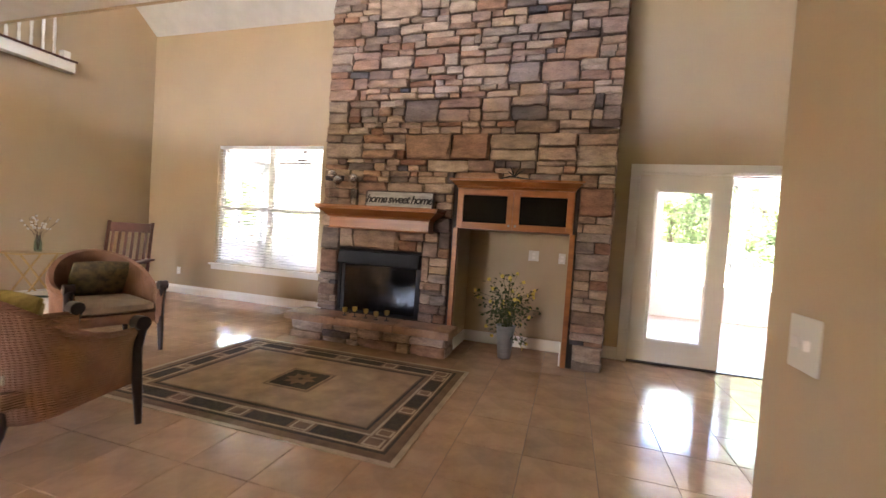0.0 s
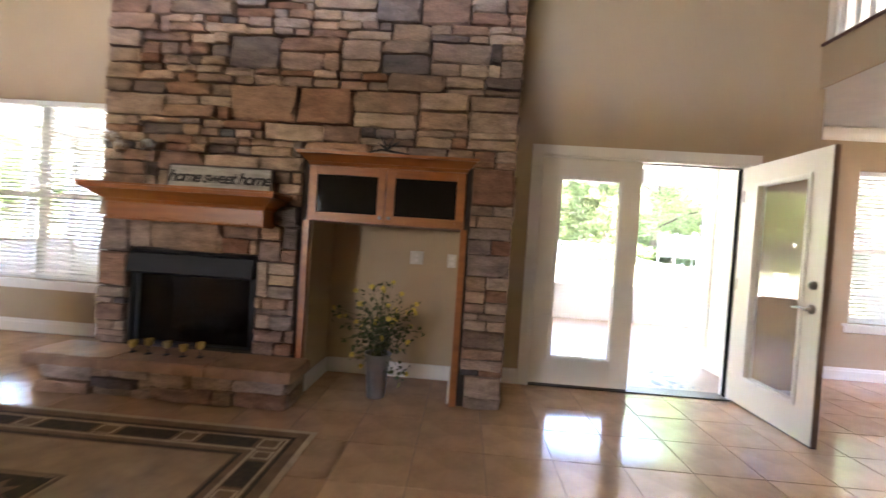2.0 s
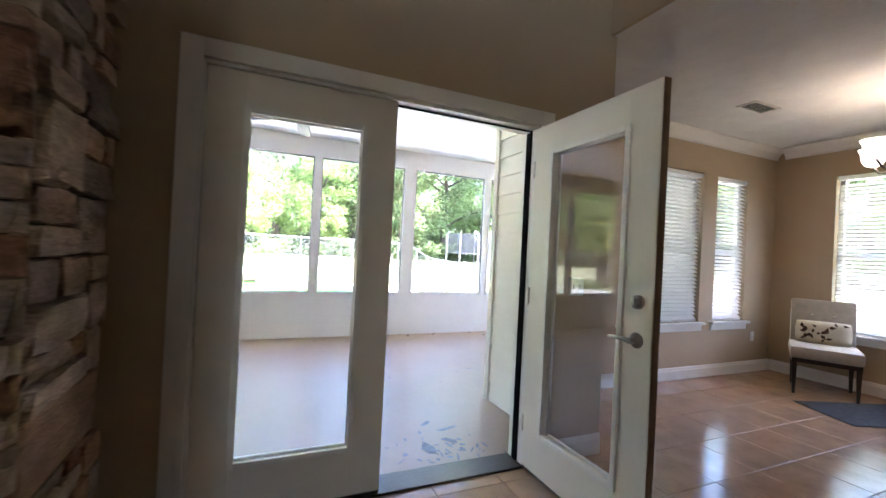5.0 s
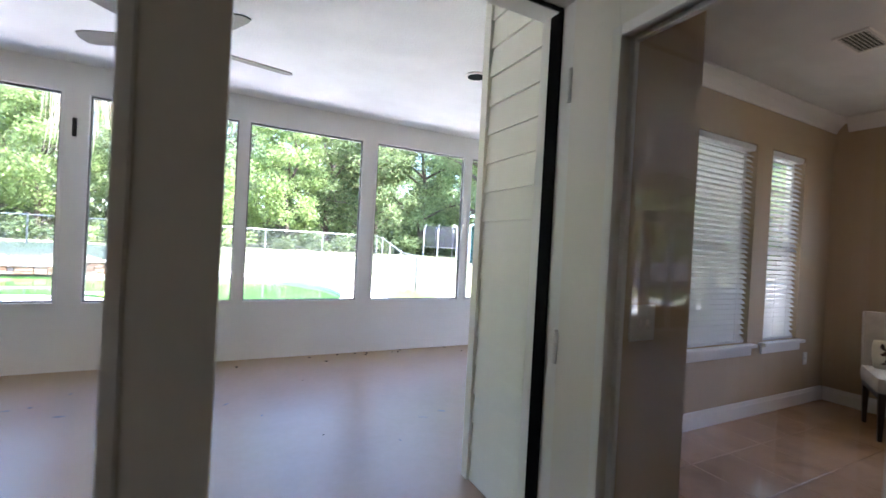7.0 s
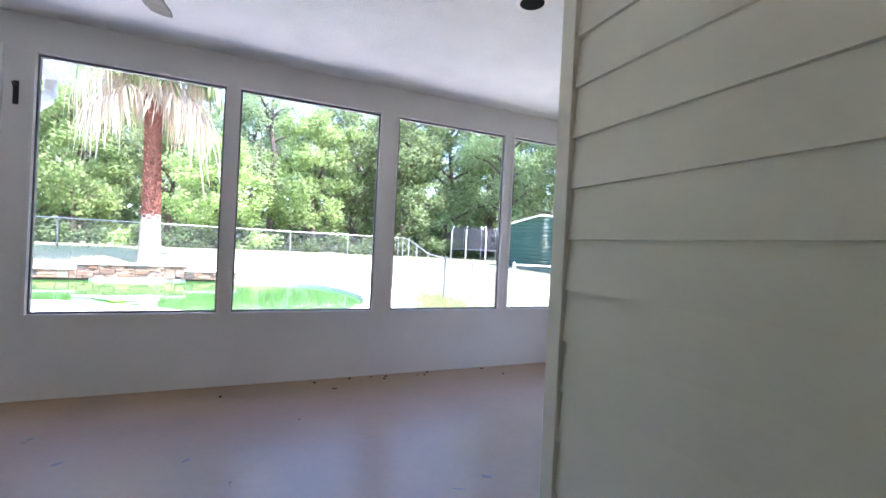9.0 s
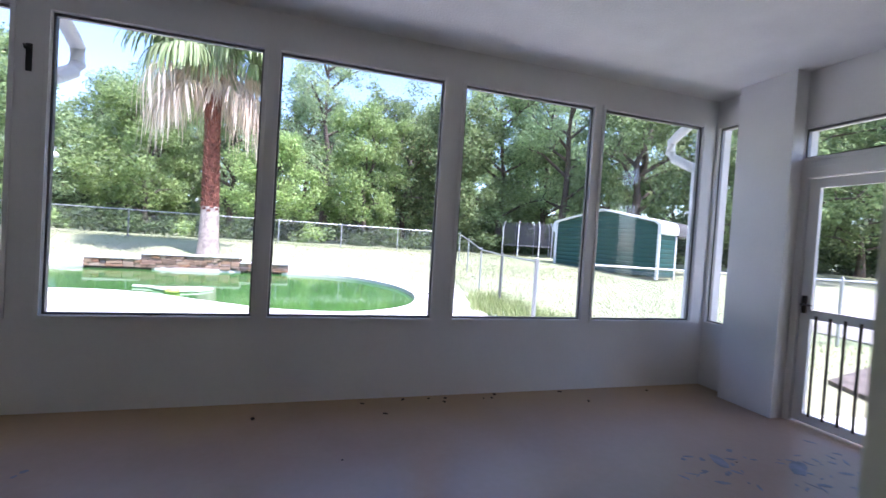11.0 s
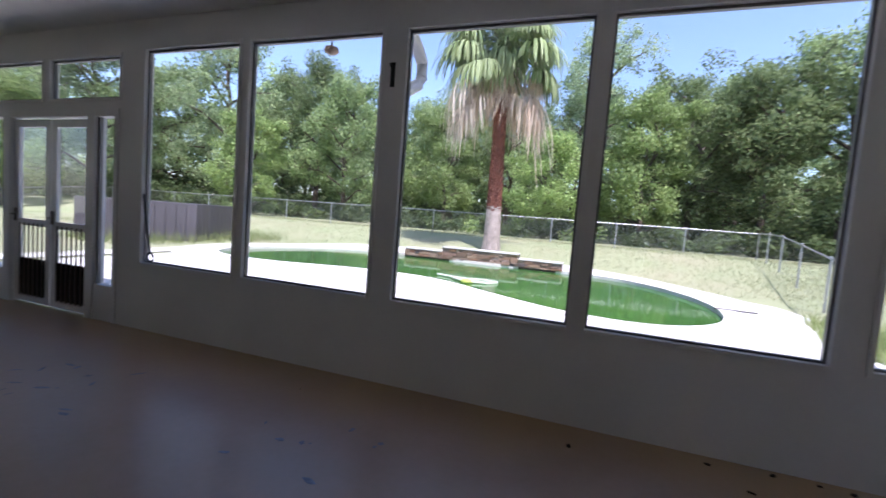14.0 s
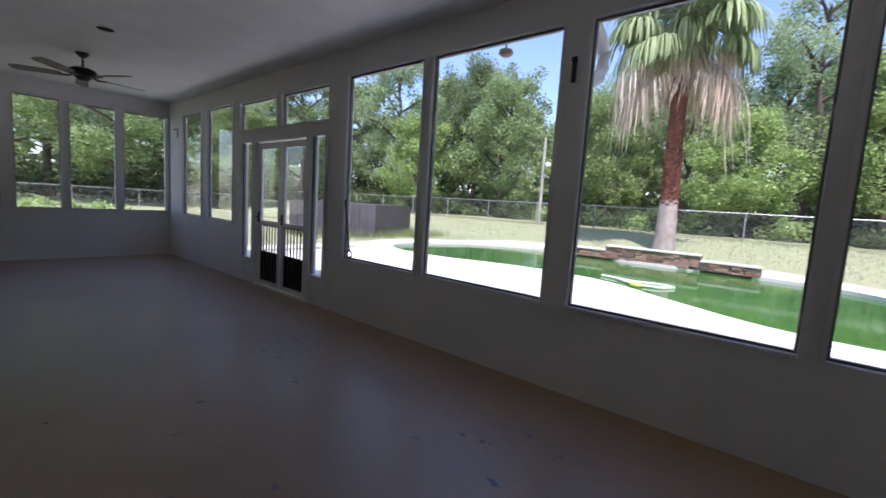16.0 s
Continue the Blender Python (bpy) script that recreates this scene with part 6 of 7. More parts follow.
def downspout(x, y, s, label):
    d = thing("downspout", label, "downspout", pose(x, y, 0), "gutter downspouts")
    bm = bmesh.new()
    tube(bm, [(0, 0.08, 2.90), (0, 0.14, 2.68), (0, 0.34, 2.58), (0, 0.42, 2.52), (0, 0.43, 2.40), (0, 0.36, 2.32), (0, 0.14, 2.20), (0, 0.06, 2.12), (0, 0.055, 0.9), (0, 0.055, -0.14)], 0.05, 12)
    part("pipe", bm, M_PVC, d, smooth=True)
    for z in (0.5, 1.7):
        bm = bmesh.new()
        box(bm, -0.06, 0.06, 0.0, 0.105, z, z + 0.025, 0.004)
        part("strap", bm, M_PVC, d)


downspout(0.30, 8.89, 1, "white gutter downspout elbow beside the porch post")
downspout(5.86, 8.89, -1, "white gutter downspout at the porch corner")

M_AMBER = material("brown_disc_glaze", (0.30, 0.19, 0.11), 0.35, var=0.2)
# brown rounded disc of unknown kind; the stem is added to hang it
eave_lamp = thing("eave_lamp", "small round brown disc on a thin stem under the eave", "outdoor lamp", pose(-0.62, 9.34, 2.904))
bm = bmesh.new()
tube(bm, [(0, 0, 0), (0, 0, -0.19)], 0.008, 8)
part("stem", bm, M_BRONZE, eave_lamp)
bm = bmesh.new()
lathe(bm, [(0.0, -0.255), (0.04, -0.25), (0.068, -0.225), (0.06, -0.195), (0.02, -0.185), (0.0, -0.184)], 18)
part("shade", bm, M_AMBER, eave_lamp, smooth=True)

# ---- chain link fences ----
M_GALV = material("galvanised_fence_steel", (0.45, 0.46, 0.46), 0.45, metal=0.7, var=0.1)


def chain_fence(name, pts, h, pitch, label, step=3.0, pattern=0.09, wire=0.0035):
    f = thing(name, label, "fence")
    verts, faces = [], []
    for (ax, ay), (bx, by) in zip(pts, pts[1:]):
        L = math.hypot(bx - ax, by - ay)
        k = max(1, round(L / step))
        at = lambda t: (ax + (bx - ax) * t, ay + (by - ay) * t)
        for i in range(k + 1):
            x, y = at(i / k)
            z = ground_z(x, y)
            bm = bmesh.new()
            tube(bm, [(0, 0, -0.2), (0, 0, h + 0.03)], 0.028 if i % k else 0.038, 8)
            bmesh.ops.create_icosphere(bm, subdivisions=1, radius=0.035, matrix=Matrix.Translation((0, 0, h + 0.035)))
            part("post", bm, M_GALV, f, m=pose(x, y, z))
        bm = bmesh.new()
        tube(bm, [(*at(i / k), ground_z(*at(i / k)) + h) for i in range(k + 1)], 0.02, 7)
        part("top_rail", bm, M_GALV, f)
        n = int(L / pattern)
        ux, uy = (bx - ax) / L, (by - ay) / L
        for sgn in (1, -1):
            for i in range(n):
                s0 = i * pattern
                s1 = s0 + sgn * (h - 0.05)
                a, b = (s0, 0.04), (s1, h - 0.01)
                if s1 > L:
                    b = (L, 0.04 + (L - s0) / (h - 0.05) * (h - 0.05))
                if s1 < 0:
                    b = (0, 0.04 + s0)
                q = len(verts)
                for s, z in (a, b):
                    x, y = ax + ux * s, ay + uy * s
                    zz = ground_z(x, y) + z
                    for dx, dz in ((-wire, 0), (wire, 0), (0, wire * 1.6)):
                        verts.append((x + ux * dx - uy * 0.002 * sgn, y + uy * dx + ux * 0.002 * sgn, zz + dz))
                faces += [(q, q + 1, q + 4, q + 3), (q + 1, q + 2, q + 5, q + 4), (q + 2, q, q + 3, q + 5)]
    me = bpy.data.meshes.new("wire_mesh")
    me.from_pydata(verts, [], faces)
    me.materials.append(M_GALV)
    me.update()
    o = new("wire_mesh", me)
    o.parent = f
    return f


chain_fence("chain_fence", [(-32, 27.5), (-6, 26.8), (9.2, 28.6)], 1.2, 3, "galvanised chain link fence along the back of the lawn", 3.2, 0.11, 0.003)
chain_fence("chain_fence", [(5.66, 11.8), (6.25, 14.5), (9.2, 28.6)], 1.2, 3, "galvanised chain link fence beside the pool lawn", 2.8, 0.10, 0.003)
chain_fence("chain_fence", [(6.5, 11.68), (13.5, 10.1)], 1.2, 3, "galvanised chain link fence towards the drive", 2.8, 0.075, 0.003)
chain_fence("chain_fence", [(-32, 27.5), (-30, -6)], 1.2, 3, "galvanised chain link fence at the side of the yard", 3.2, 0.12, 0.003)

# ---- carport, trampoline, pen, pole ----
M_GREENMETAL = material("green_corrugated_steel", (0.014, 0.068, 0.060), 0.45, metal=0.2, var=0.12, scale=2, fine=20)
M_WHITEMETAL = material("white_painted_steel", (0.72, 0.72, 0.71), 0.4, var=0.04)
cg = ground_z(15, 22)
carport = thing("metal_carport", "green corrugated metal carport with white roof trim", "carport", Matrix(((0.94, -0.342, 0, 15.6), (0.342, 0.94, 0, 19.5), (0, 0, 1, cg - 0.03), (0, 0, 0, 1))))
CW, CD, CE, CA = 5.3, 5.5, 2.30, 2.86
for y_wall in (0.0,):
    bm = bmesh.new()
    for i in range(14):
        z0, z1 = i * 0.2, i * 0.2 + 0.2
        if z0 > CA - 0.1:
            break
        top = min(z1, CA - 0.05)
        def span(z):
            return (0.0, CW) if z <= CE else ((z - CE) / (CA - CE) * CW / 2, CW - (z - CE) / (CA - CE) * CW / 2)
        (a0, b0), (a1, b1) = span(z0), span(top)
        prof = ((z0, 0.0), (z0 + 0.05, -0.03), (z0 + 0.15, -0.03), (top, 0.0))
        rows = []
        for z, o in prof:
            z = min(z, top)
            a, b = span(z)
            rows.append((bm.verts.new((o, a, z)), bm.verts.new((o, b, z))))
        for p, q in zip(rows, rows[1:]):
            if (p[0].co - q[0].co).length > 1e-5:
                bm.faces.new((p[0], p[1], q[1], q[0]))
    part("end_wall", bm, M_GREENMETAL, carport)
bm = bmesh.new()
for i in range(11):
    z0 = i * 0.2
    rows = [(bm.verts.new((0.02, o, z)), bm.verts.new((1.3, o, z))) for z, o in ((z0, 0.0), (z0 + 0.05, -0.03), (z0 + 0.15, -0.03), (z0 + 0.2, 0.0))]
    for p, q in zip(rows, rows[1:]):
        bm.faces.new((p[0], p[1], q[1], q[0]))
part("side_wall", bm, M_GREENMETAL, carport)
bm = bmesh.new()
half = [(-0.13, CE - 0.45), (-0.13, CE - 0.22), (-0.09, CE - 0.06), (0.02, CE + 0.04), (0.20, CE + 0.10)]
prof = half + [(CW / 2, CA + 0.06)] + [(CW - y, z) for y, z in half[::-1]]
# rear roof and back posts are a darker grey than the front ones
M_REARROOF = material("dark_grey_rear_steel", (0.075, 0.07, 0.068), 0.8, metal=0.0, var=0.2, scale=2)
for x0, x1, mt, dz in ((-0.18, 1.35, M_WHITEMETAL, 0.0), (1.36, CD, M_REARROOF, -0.06)):
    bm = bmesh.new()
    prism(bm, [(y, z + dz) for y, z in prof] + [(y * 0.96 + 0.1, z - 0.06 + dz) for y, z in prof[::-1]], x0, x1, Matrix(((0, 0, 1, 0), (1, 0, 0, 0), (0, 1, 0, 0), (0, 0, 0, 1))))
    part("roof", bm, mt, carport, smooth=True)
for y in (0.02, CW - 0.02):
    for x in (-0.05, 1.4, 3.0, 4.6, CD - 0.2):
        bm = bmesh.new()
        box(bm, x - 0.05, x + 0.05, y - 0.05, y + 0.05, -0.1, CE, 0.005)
        part("post", bm, M_WHITEMETAL if x < 1.5 else M_REARROOF, carport)

tg = ground_z(15.6, 31)
tramp = thing("trampoline", "black net trampoline with white poles behind the fence", "trampoline", pose(15.6, 31.2, tg))
M_NET = material("black_net", (0.06, 0.06, 0.065), 0.9)
for k in range(8):
    a = 2 * math.pi * k / 8
    bm = bmesh.new()
    tube(bm, [(1.75 * math.cos(a), 1.75 * math.sin(a), 0), (1.75 * math.cos(a), 1.75 * math.sin(a), 1.9), (1.6 * math.cos(a), 1.6 * math.sin(a), 2.3)], 0.035, 8)
    part("pole", bm, M_WHITEMETAL, tramp)
bm = bmesh.new()
lathe(bm, [(0.0, 0.72), (1.7, 0.74), (1.78, 0.70), (1.78, 0.66), (1.7, 0.66)], 32)
part("bed", bm, M_NET, tramp)
verts, faces = [], []
for j in range(26):
    for k in range(96):
        a, z = 2 * math.pi * k / 96, 0.76 + 1.45 * j / 25
        verts.append((1.66 * math.cos(a), 1.66 * math.sin(a), z))
bm = bmesh.new()
for j in range(25):
    for k in range(96):
        if (j + k) % 2 == 0:
            q = [verts[j * 96 + k], verts[j * 96 + (k + 1) % 96], verts[(j + 1) * 96 + (k + 1) % 96], verts[(j + 1) * 96 + k]]
            bm.faces.new([bm.verts.new(v) for v in q])
part("net", bm, M_NET, tramp)

M_PEN = material("dark_grey_panels", (0.075, 0.068, 0.075), 0.6, var=0.15, scale=1.5, fine=20)
pen = thing("equipment_enclosure", "dark grey panelled equipment enclosure on the lawn", "enclosure", pose(0, 0, ground_z(-12, 17) - 0.02))
PENPTS = [(-11.1, 16.9), (-12.5, 20.3), (-14.9, 18.2), (-13.5, 14.6)]
for (ax, ay), (bx, by) in zip(PENPTS, PENPTS[1:] + PENPTS[:1]):
    L = math.hypot(bx - ax, by - ay)
    k = max(2, round(L / 0.3))
    a = math.atan2(by - ay, bx - ax)
    for i in range(k):
        bm = bmesh.new()
        obox(bm, pose(ax + (bx - ax) * (i + 0.5) / k, ay + (by - ay) * (i + 0.5) / k, 0.64, 0, 0, math.degrees(a)), L / k - 0.012, 0.03, 1.28, 0.004)
        part("panel", bm, M_PEN, pen)
bm = bmesh.new()
prism(bm, PENPTS, 1.28, 1.32)
part("lid", bm, M_PEN, pen)

M_POLE = material("weathered_pole_wood", (0.42, 0.38, 0.33), 0.85, var=0.2, scale=2)
pole = thing("yard_light_pole", "pale yard light pole with a white lamp head", "light pole", pose(-9.95, 28.6, ground_z(-9.95, 28.6) - 0.3))
bm = bmesh.new()
tube(bm, [(0, 0, 0), (0, 0, 5.3)], 0.10, 10, 0.075)
part("pole", bm, M_POLE, pole, smooth=True)
bm = bmesh.new()
tube(bm, [(0.06, -0.02, 3.75), (0.24, -0.1, 3.85), (0.34, -0.14, 3.82)], 0.025, 8)
arm = part("bracket_arm", bm, M_POLE, pole, smooth=True)
bm = bmesh.new()
lathe(bm, [(0.0, 3.60), (0.12, 3.62), (0.17, 3.70), (0.15, 3.82), (0.06, 3.90), (0, 3.91)], 14, Matrix.Translation((0.36, -0.15, 0)))
part("lamp_head", bm, M_WHITEMETAL, arm, "white lamp head", smooth=True)
for dz in (8.9, 7.4):
    w = thing("power_line", "thin overhead power line", "cable", pose(0, 0, 0), "overhead wires")
    bm = bmesh.new()
    tube(bm, [(-21.6 - 60 * t, 50 - 12 * t, ground_z(-21.6, 50) + dz - 1.2 * (1 - (2 * t - 1) ** 2)) for t in [i / 12 for i in range(13)]], 0.02, 5)
    part("wire", bm, M_DARK, w)

# ---- drive, bed and cars on the east side ----
M_GRAVEL = material("pale_gravel_drive", (0.34, 0.32, 0.29), 0.95, var=0.25, scale=1.2, fine=30, bump=0.6)
M_MULCH = material("grey_mulch", (0.16, 0.13, 0.11), 0.95, var=0.5, scale=9, fine=50, bump=0.9)
bm = bmesh.new()
g = {}
for i, x in enumerate((12.5, 16, 20, 24, 29, 35, 43, 52, 64, 80)):
    for j, fr_ in enumerate((0, 0.25, 0.5, 0.75, 1)):
        y = 3.5 + 0.30 * (x - 12) + 10.5 * fr_
        g[i, j] = bm.verts.new((x + 0.8 * math.sin(j * 2), y, ground_z(x, y) + 0.03))
for i in range(9):
    for j in range(4):
        bm.faces.new((g[i, j], g[i + 1, j], g[i + 1, j + 1], g[i, j + 1]))
structure("road", bm, M_GRAVEL, "pale gravel drive in broken shade", "driveway")
bm = bmesh.new()
prism(bm, [(5.99, 6.2), (8.2, 6.0), (9.2, 6.6), (9.1, 7.5), (7.6, 7.9), (5.99, 8.3)], -0.3, -0.14)
structure("walkway", bm, M_DECK, "concrete walkway outside the screen door", "walkway")
bm = bmesh.new()
prism(bm, [(8.3, 6.8), (10.8, 6.0), (12.0, 8.2), (10.5, 9.6), (8.2, 9.0), (7.7, 7.95)], -0.3, -0.155)
structure("mulch_bed", bm, M_MULCH, "grey mulch garden bed", "garden bed")
M_ROCK = material("brown_boulder", (0.16, 0.09, 0.06), 0.85, var=0.3, scale=5, fine=30, bump=0.7)
rock = thing("boulder", "brown boulder in the mulch bed", "rock", pose(8.75, 7.55, -0.16))
bm = bmesh.new()
bmesh.ops.create_icosphere(bm, subdivisions=3, radius=0.3)
for v in bm.verts:
    v.co *= 1 + 0.25 * noise.noise(v.co * 4)
    v.co.z = v.co.z * 0.8 + 0.17
part("stone_body", bm, M_ROCK, rock, smooth=True)


def parked_car(m, paint, label):
    c = thing("parked_car", label, "car", m, "cars parked under the trees")
    bm = bmesh.new()
    prism(bm, [(-2.2, 0.3), (-2.25, 0.75), (-1.9, 0.95), (-1.0, 1.02), (1.0, 1.02), (2.1, 0.88), (2.25, 0.6), (2.2, 0.3)], -0.88, 0.88, Matrix(((1, 0, 0, 0), (0, 0, 1, 0), (0, 1, 0, 0), (0, 0, 0, 1))))
    bmesh.ops.bevel(bm, geom=list(bm.edges), offset=0.05, segments=2, affect="EDGES")
    part("body", bm, paint, c, smooth=True)
    bm = bmesh.new()
    prism(bm, [(-1.7, 0.98), (-1.2, 1.48), (0.3, 1.5), (1.1, 1.0)], -0.74, 0.74, Matrix(((1, 0, 0, 0), (0, 0, 1, 0), (0, 1, 0, 0), (0, 0, 0, 1))))
    part("cabin_glass", bm, M_DARKGLASS, c)
    bm = bmesh.new()
    prism(bm, [(-1.25, 1.46), (-1.1, 1.54), (0.2, 1.55), (0.35, 1.48)], -0.72, 0.72, Matrix(((1, 0, 0, 0), (0, 0, 1, 0), (0, 1, 0, 0), (0, 0, 0, 1))))
    part("roof", bm, paint, c)
    for x in (-1.4, 1.4):
        for y in (-0.84, 0.84):
            bm = bmesh.new()
            lathe(bm, [(0.0, -0.1), (0.2, -0.1), (0.33, -0.08), (0.34, 0.0), (0.33, 0.08), (0.2, 0.1), (0, 0.1)], 18, pose(x, y, 0.34, 90))
            wheel = part("wheel", bm, M_DARK, c, smooth=True)
    return c


M_CARW = material("silver_car_paint", (0.45, 0.46, 0.48), 0.25, metal=0.5, var=0.03, coat=0.5)
M_CARD = material("dark_car_paint", (0.05, 0.055, 0.07), 0.25, metal=0.4, var=0.03, coat=0.5)
for x, y, yaw, mt, lb in ((40, 20.5, 15, M_CARD, "dark sedan parked far off under the trees"), (44.5, 18.5, 20, M_CARW, "silver sedan parked far off under the trees"), (48, 16.5, 20, M_CARD, "dark sedan parked far off under the trees")):
    parked_car(pose(x, y, ground_z(x, y), 0, 0, yaw), mt, lb)

# ---- trees ----
def leaf_material(name, a, b, trans=0.25):
    m = bpy.data.materials.new(name)
    m.use_nodes = True
    nt = m.node_tree
    p = nt.nodes["Principled BSDF"]
    N, L = nt.nodes.new, nt.links.new
    geo, oi, mx, hs, mr, tr, ms = (N(k) for k in ("ShaderNodeNewGeometry", "ShaderNodeObjectInfo", "ShaderNodeMix", "ShaderNodeHueSaturation", "ShaderNodeMapRange", "ShaderNodeBsdfTranslucent", "ShaderNodeMixShader"))
    mx.data_type = "RGBA"
    mx.inputs["A"].default_value, mx.inputs["B"].default_value = (*a, 1), (*b, 1)
    L(geo.outputs["Random Per Island"], mx.inputs["Factor"])
    mr.inputs["To Min"].default_value, mr.inputs["To Max"].default_value = 0.75, 1.3
    L(oi.outputs["Random"], mr.inputs["Value"])
    L(mr.outputs["Result"], hs.inputs["Value"])
    L(mx.outputs["Result"], hs.inputs["Color"])
    L(hs.outputs["Color"], p.inputs["Base Color"])
    p.inputs["Roughness"].default_value = 0.55
    p.inputs["Specular IOR Level"].default_value = 0.15
    L(hs.outputs["Color"], tr.inputs["Color"])
    ms.inputs[0].default_value = trans
    L(p.outputs[0], ms.inputs[1])
    L(tr.outputs[0], ms.inputs[2])
    L(ms.outputs[0], nt.nodes["Material Output"].inputs["Surface"])
    return m


M_LEAFA = leaf_material("oak_leaves", (0.125, 0.185, 0.08), (0.37, 0.46, 0.21), 0.5)
M_LEAFB = leaf_material("pecan_leaves", (0.21, 0.29, 0.14), (0.47, 0.56, 0.31), 0.5)
M_LEAFC = leaf_material("shrub_leaves", (0.16, 0.24, 0.085), (0.41, 0.51, 0.20), 0.5)
# the shade under the trees is put into this darker leaf colour
M_LEAFSHADE = leaf_material("shaded_understory_leaves", (0.045, 0.07, 0.03), (0.17, 0.225, 0.095), 0.4)
M_BARK = material("grey_brown_bark", (0.12, 0.09, 0.07), 0.9, var=0.3, scale=3, fine=25, bump=0.8, stretch=(4, 4, 1))


def leaf_cloud(centres, per, leaf, rng, flat=0.75, lift=0.9):
    """Small leaf blades round the centres (x, y, z, r), most of them facing the sky."""
    V, F = [], []
    for cx, cy, cz, r in centres:
        n = int(per * (r ** 1.6))
        d = rng.normal(size=(n, 3))
        d /= np.linalg.norm(d, axis=1)[:, None]
        rad = r * rng.uniform(0.15, 1.1, size=n) ** 0.7
        p = d * rad[:, None] * (1, 1, flat) + (cx, cy, cz)
        p[:, 2] -= 0.16 * (np.hypot(p[:, 0] - cx, p[:, 1] - cy) ** 2) / r
        nrm = rng.normal(size=(n, 3)) * 0.75 + (0, 0, lift) + d * 0.35
        a = np.cross(nrm, rng.normal(size=(n, 3)))
        a /= np.linalg.norm(a, axis=1)[:, None] + 1e-9
        b = np.cross(nrm, a)
        b /= np.linalg.norm(b, axis=1)[:, None] + 1e-9
        s = leaf * rng.uniform(0.55, 1.35, size=n)[:, None]
        base = len(V)
        q = np.stack([p - a * s, p + b * s * 0.5, p + a * s, p - b * s * 0.5], 1).reshape(-1, 3)
        V += q.tolist()
        F += [(base + 4 * i, base + 4 * i + 1, base + 4 * i + 2, base + 4 * i + 3) for i in range(n)]
    return V, F


def tree_meshes(seed, height, spread, clear, mat, leaf=0.15, per=300, limbs=14, twigs=6):
    """Trunk, limbs and branches, with sprays of leaves on the twigs and gaps between the branches."""
    r = random.Random(seed)
    rng = np.random.default_rng(seed)
    bm = bmesh.new()
    top = height * 0.80
    tr = [(r.uniform(-0.12, 0.12) * i, r.uniform(-0.12, 0.12) * i, top * i / 6) for i in range(7)]
    tube(bm, tr, [0.019 * height * (1 - 0.13 * i) * (1.4 if i == 0 else 1) for i in range(7)], 9)
    centres = []
    for k in range(limbs):
        t = clear + (1 - clear) * (k + r.random()) / limbs
        h = top * min(0.999, t)
        i = min(5, int(h / top * 6))
        o = Vector(tr[i]).lerp(Vector(tr[i + 1]), h / top * 6 - i)
        a = k * 2.4 + r.uniform(-0.6, 0.6)
        f = (t - clear) / (1 - clear)
        reach = spread * (0.80 + 0.45 * f - 0.95 * f * f) * r.uniform(0.7, 1.1)
        rise = reach * (r.uniform(0.05, 0.35) + 0.55 * f)
        e = o + Vector((math.cos(a) * reach, math.sin(a) * reach, rise))
        m = o.lerp(e, 0.5) + Vector((0, 0, 0.12 * reach))
        tube(bm, [o, m, e], [0.0075 * height, 0.005 * height, 0.0015 * height], 6)
        for s in range(twigs):
            t2 = 0.30 + 0.70 * (s + r.random()) / twigs
            b = o.lerp(m, t2 * 2) if t2 < 0.5 else m.lerp(e, t2 * 2 - 1)
            side = Vector((-math.sin(a), math.cos(a), 0)) * r.choice((-1, 1)) * r.uniform(0.5, 1.0) + Vector((math.cos(a), math.sin(a), 0)) * r.uniform(0, 0.6)
            e2 = b + side * spread * 0.30 * r.uniform(0.5, 1.1) + Vector((0, 0, r.uniform(-0.16, 0.28) * spread))
            tube(bm, [b, b.lerp(e2, 0.5) + Vector((0, 0, 0.05 * spread)), e2], [0.003 * height, 0.002 * height, 0.001 * height], 4, cap=False)
            for q in range(2):
                c = b.lerp(e2, 0.62 + 0.42 * q) + Vector((r.uniform(-1, 1), r.uniform(-1, 1), r.uniform(-0.6, 0.6))) * 0.06 * spread
                centres.append((*c, r.uniform(0.55, 1.15) * (0.42 + 0.075 * spread)))
        centres.append((*e, r.uniform(0.8, 1.2) * (0.5 + 0.08 * spread)))
    for k in range(46):
        a, q, w = r.uniform(0, 6.28), r.uniform(0.35, 0.95), r.uniform(-0.85, 0.9)
        c = math.sqrt(1 - w * w) * q * spread
        centres.append((math.cos(a) * c, math.sin(a) * c, height * (0.5 + 0.5 * clear + w * (0.42 - 0.4 * clear)), r.uniform(0.6, 1.1)))
    for k in range(7):
        centres.append((tr[6][0] + r.uniform(-0.3, 0.3) * spread, tr[6][1] + r.uniform(-0.3, 0.3) * spread, height * r.uniform(0.80, 0.99), r.uniform(0.7, 1.1)))
    V, F = leaf_cloud(centres, per, leaf, rng, 0.8)
    me = bpy.data.meshes.new("crown")
    me.from_pydata(V, [], F)
    me.materials.append(mat)
    me.update()
    return mesh_of("trunk", bm, M_BARK, smooth=True), me


def make_tree(name, meshes, m, label, group=""):
    t = thing(name, label, "tree", m, group)
    for nm, me in zip(("trunk", "crown"), meshes):
        o = new(nm, me)
        o.parent = t
    return t


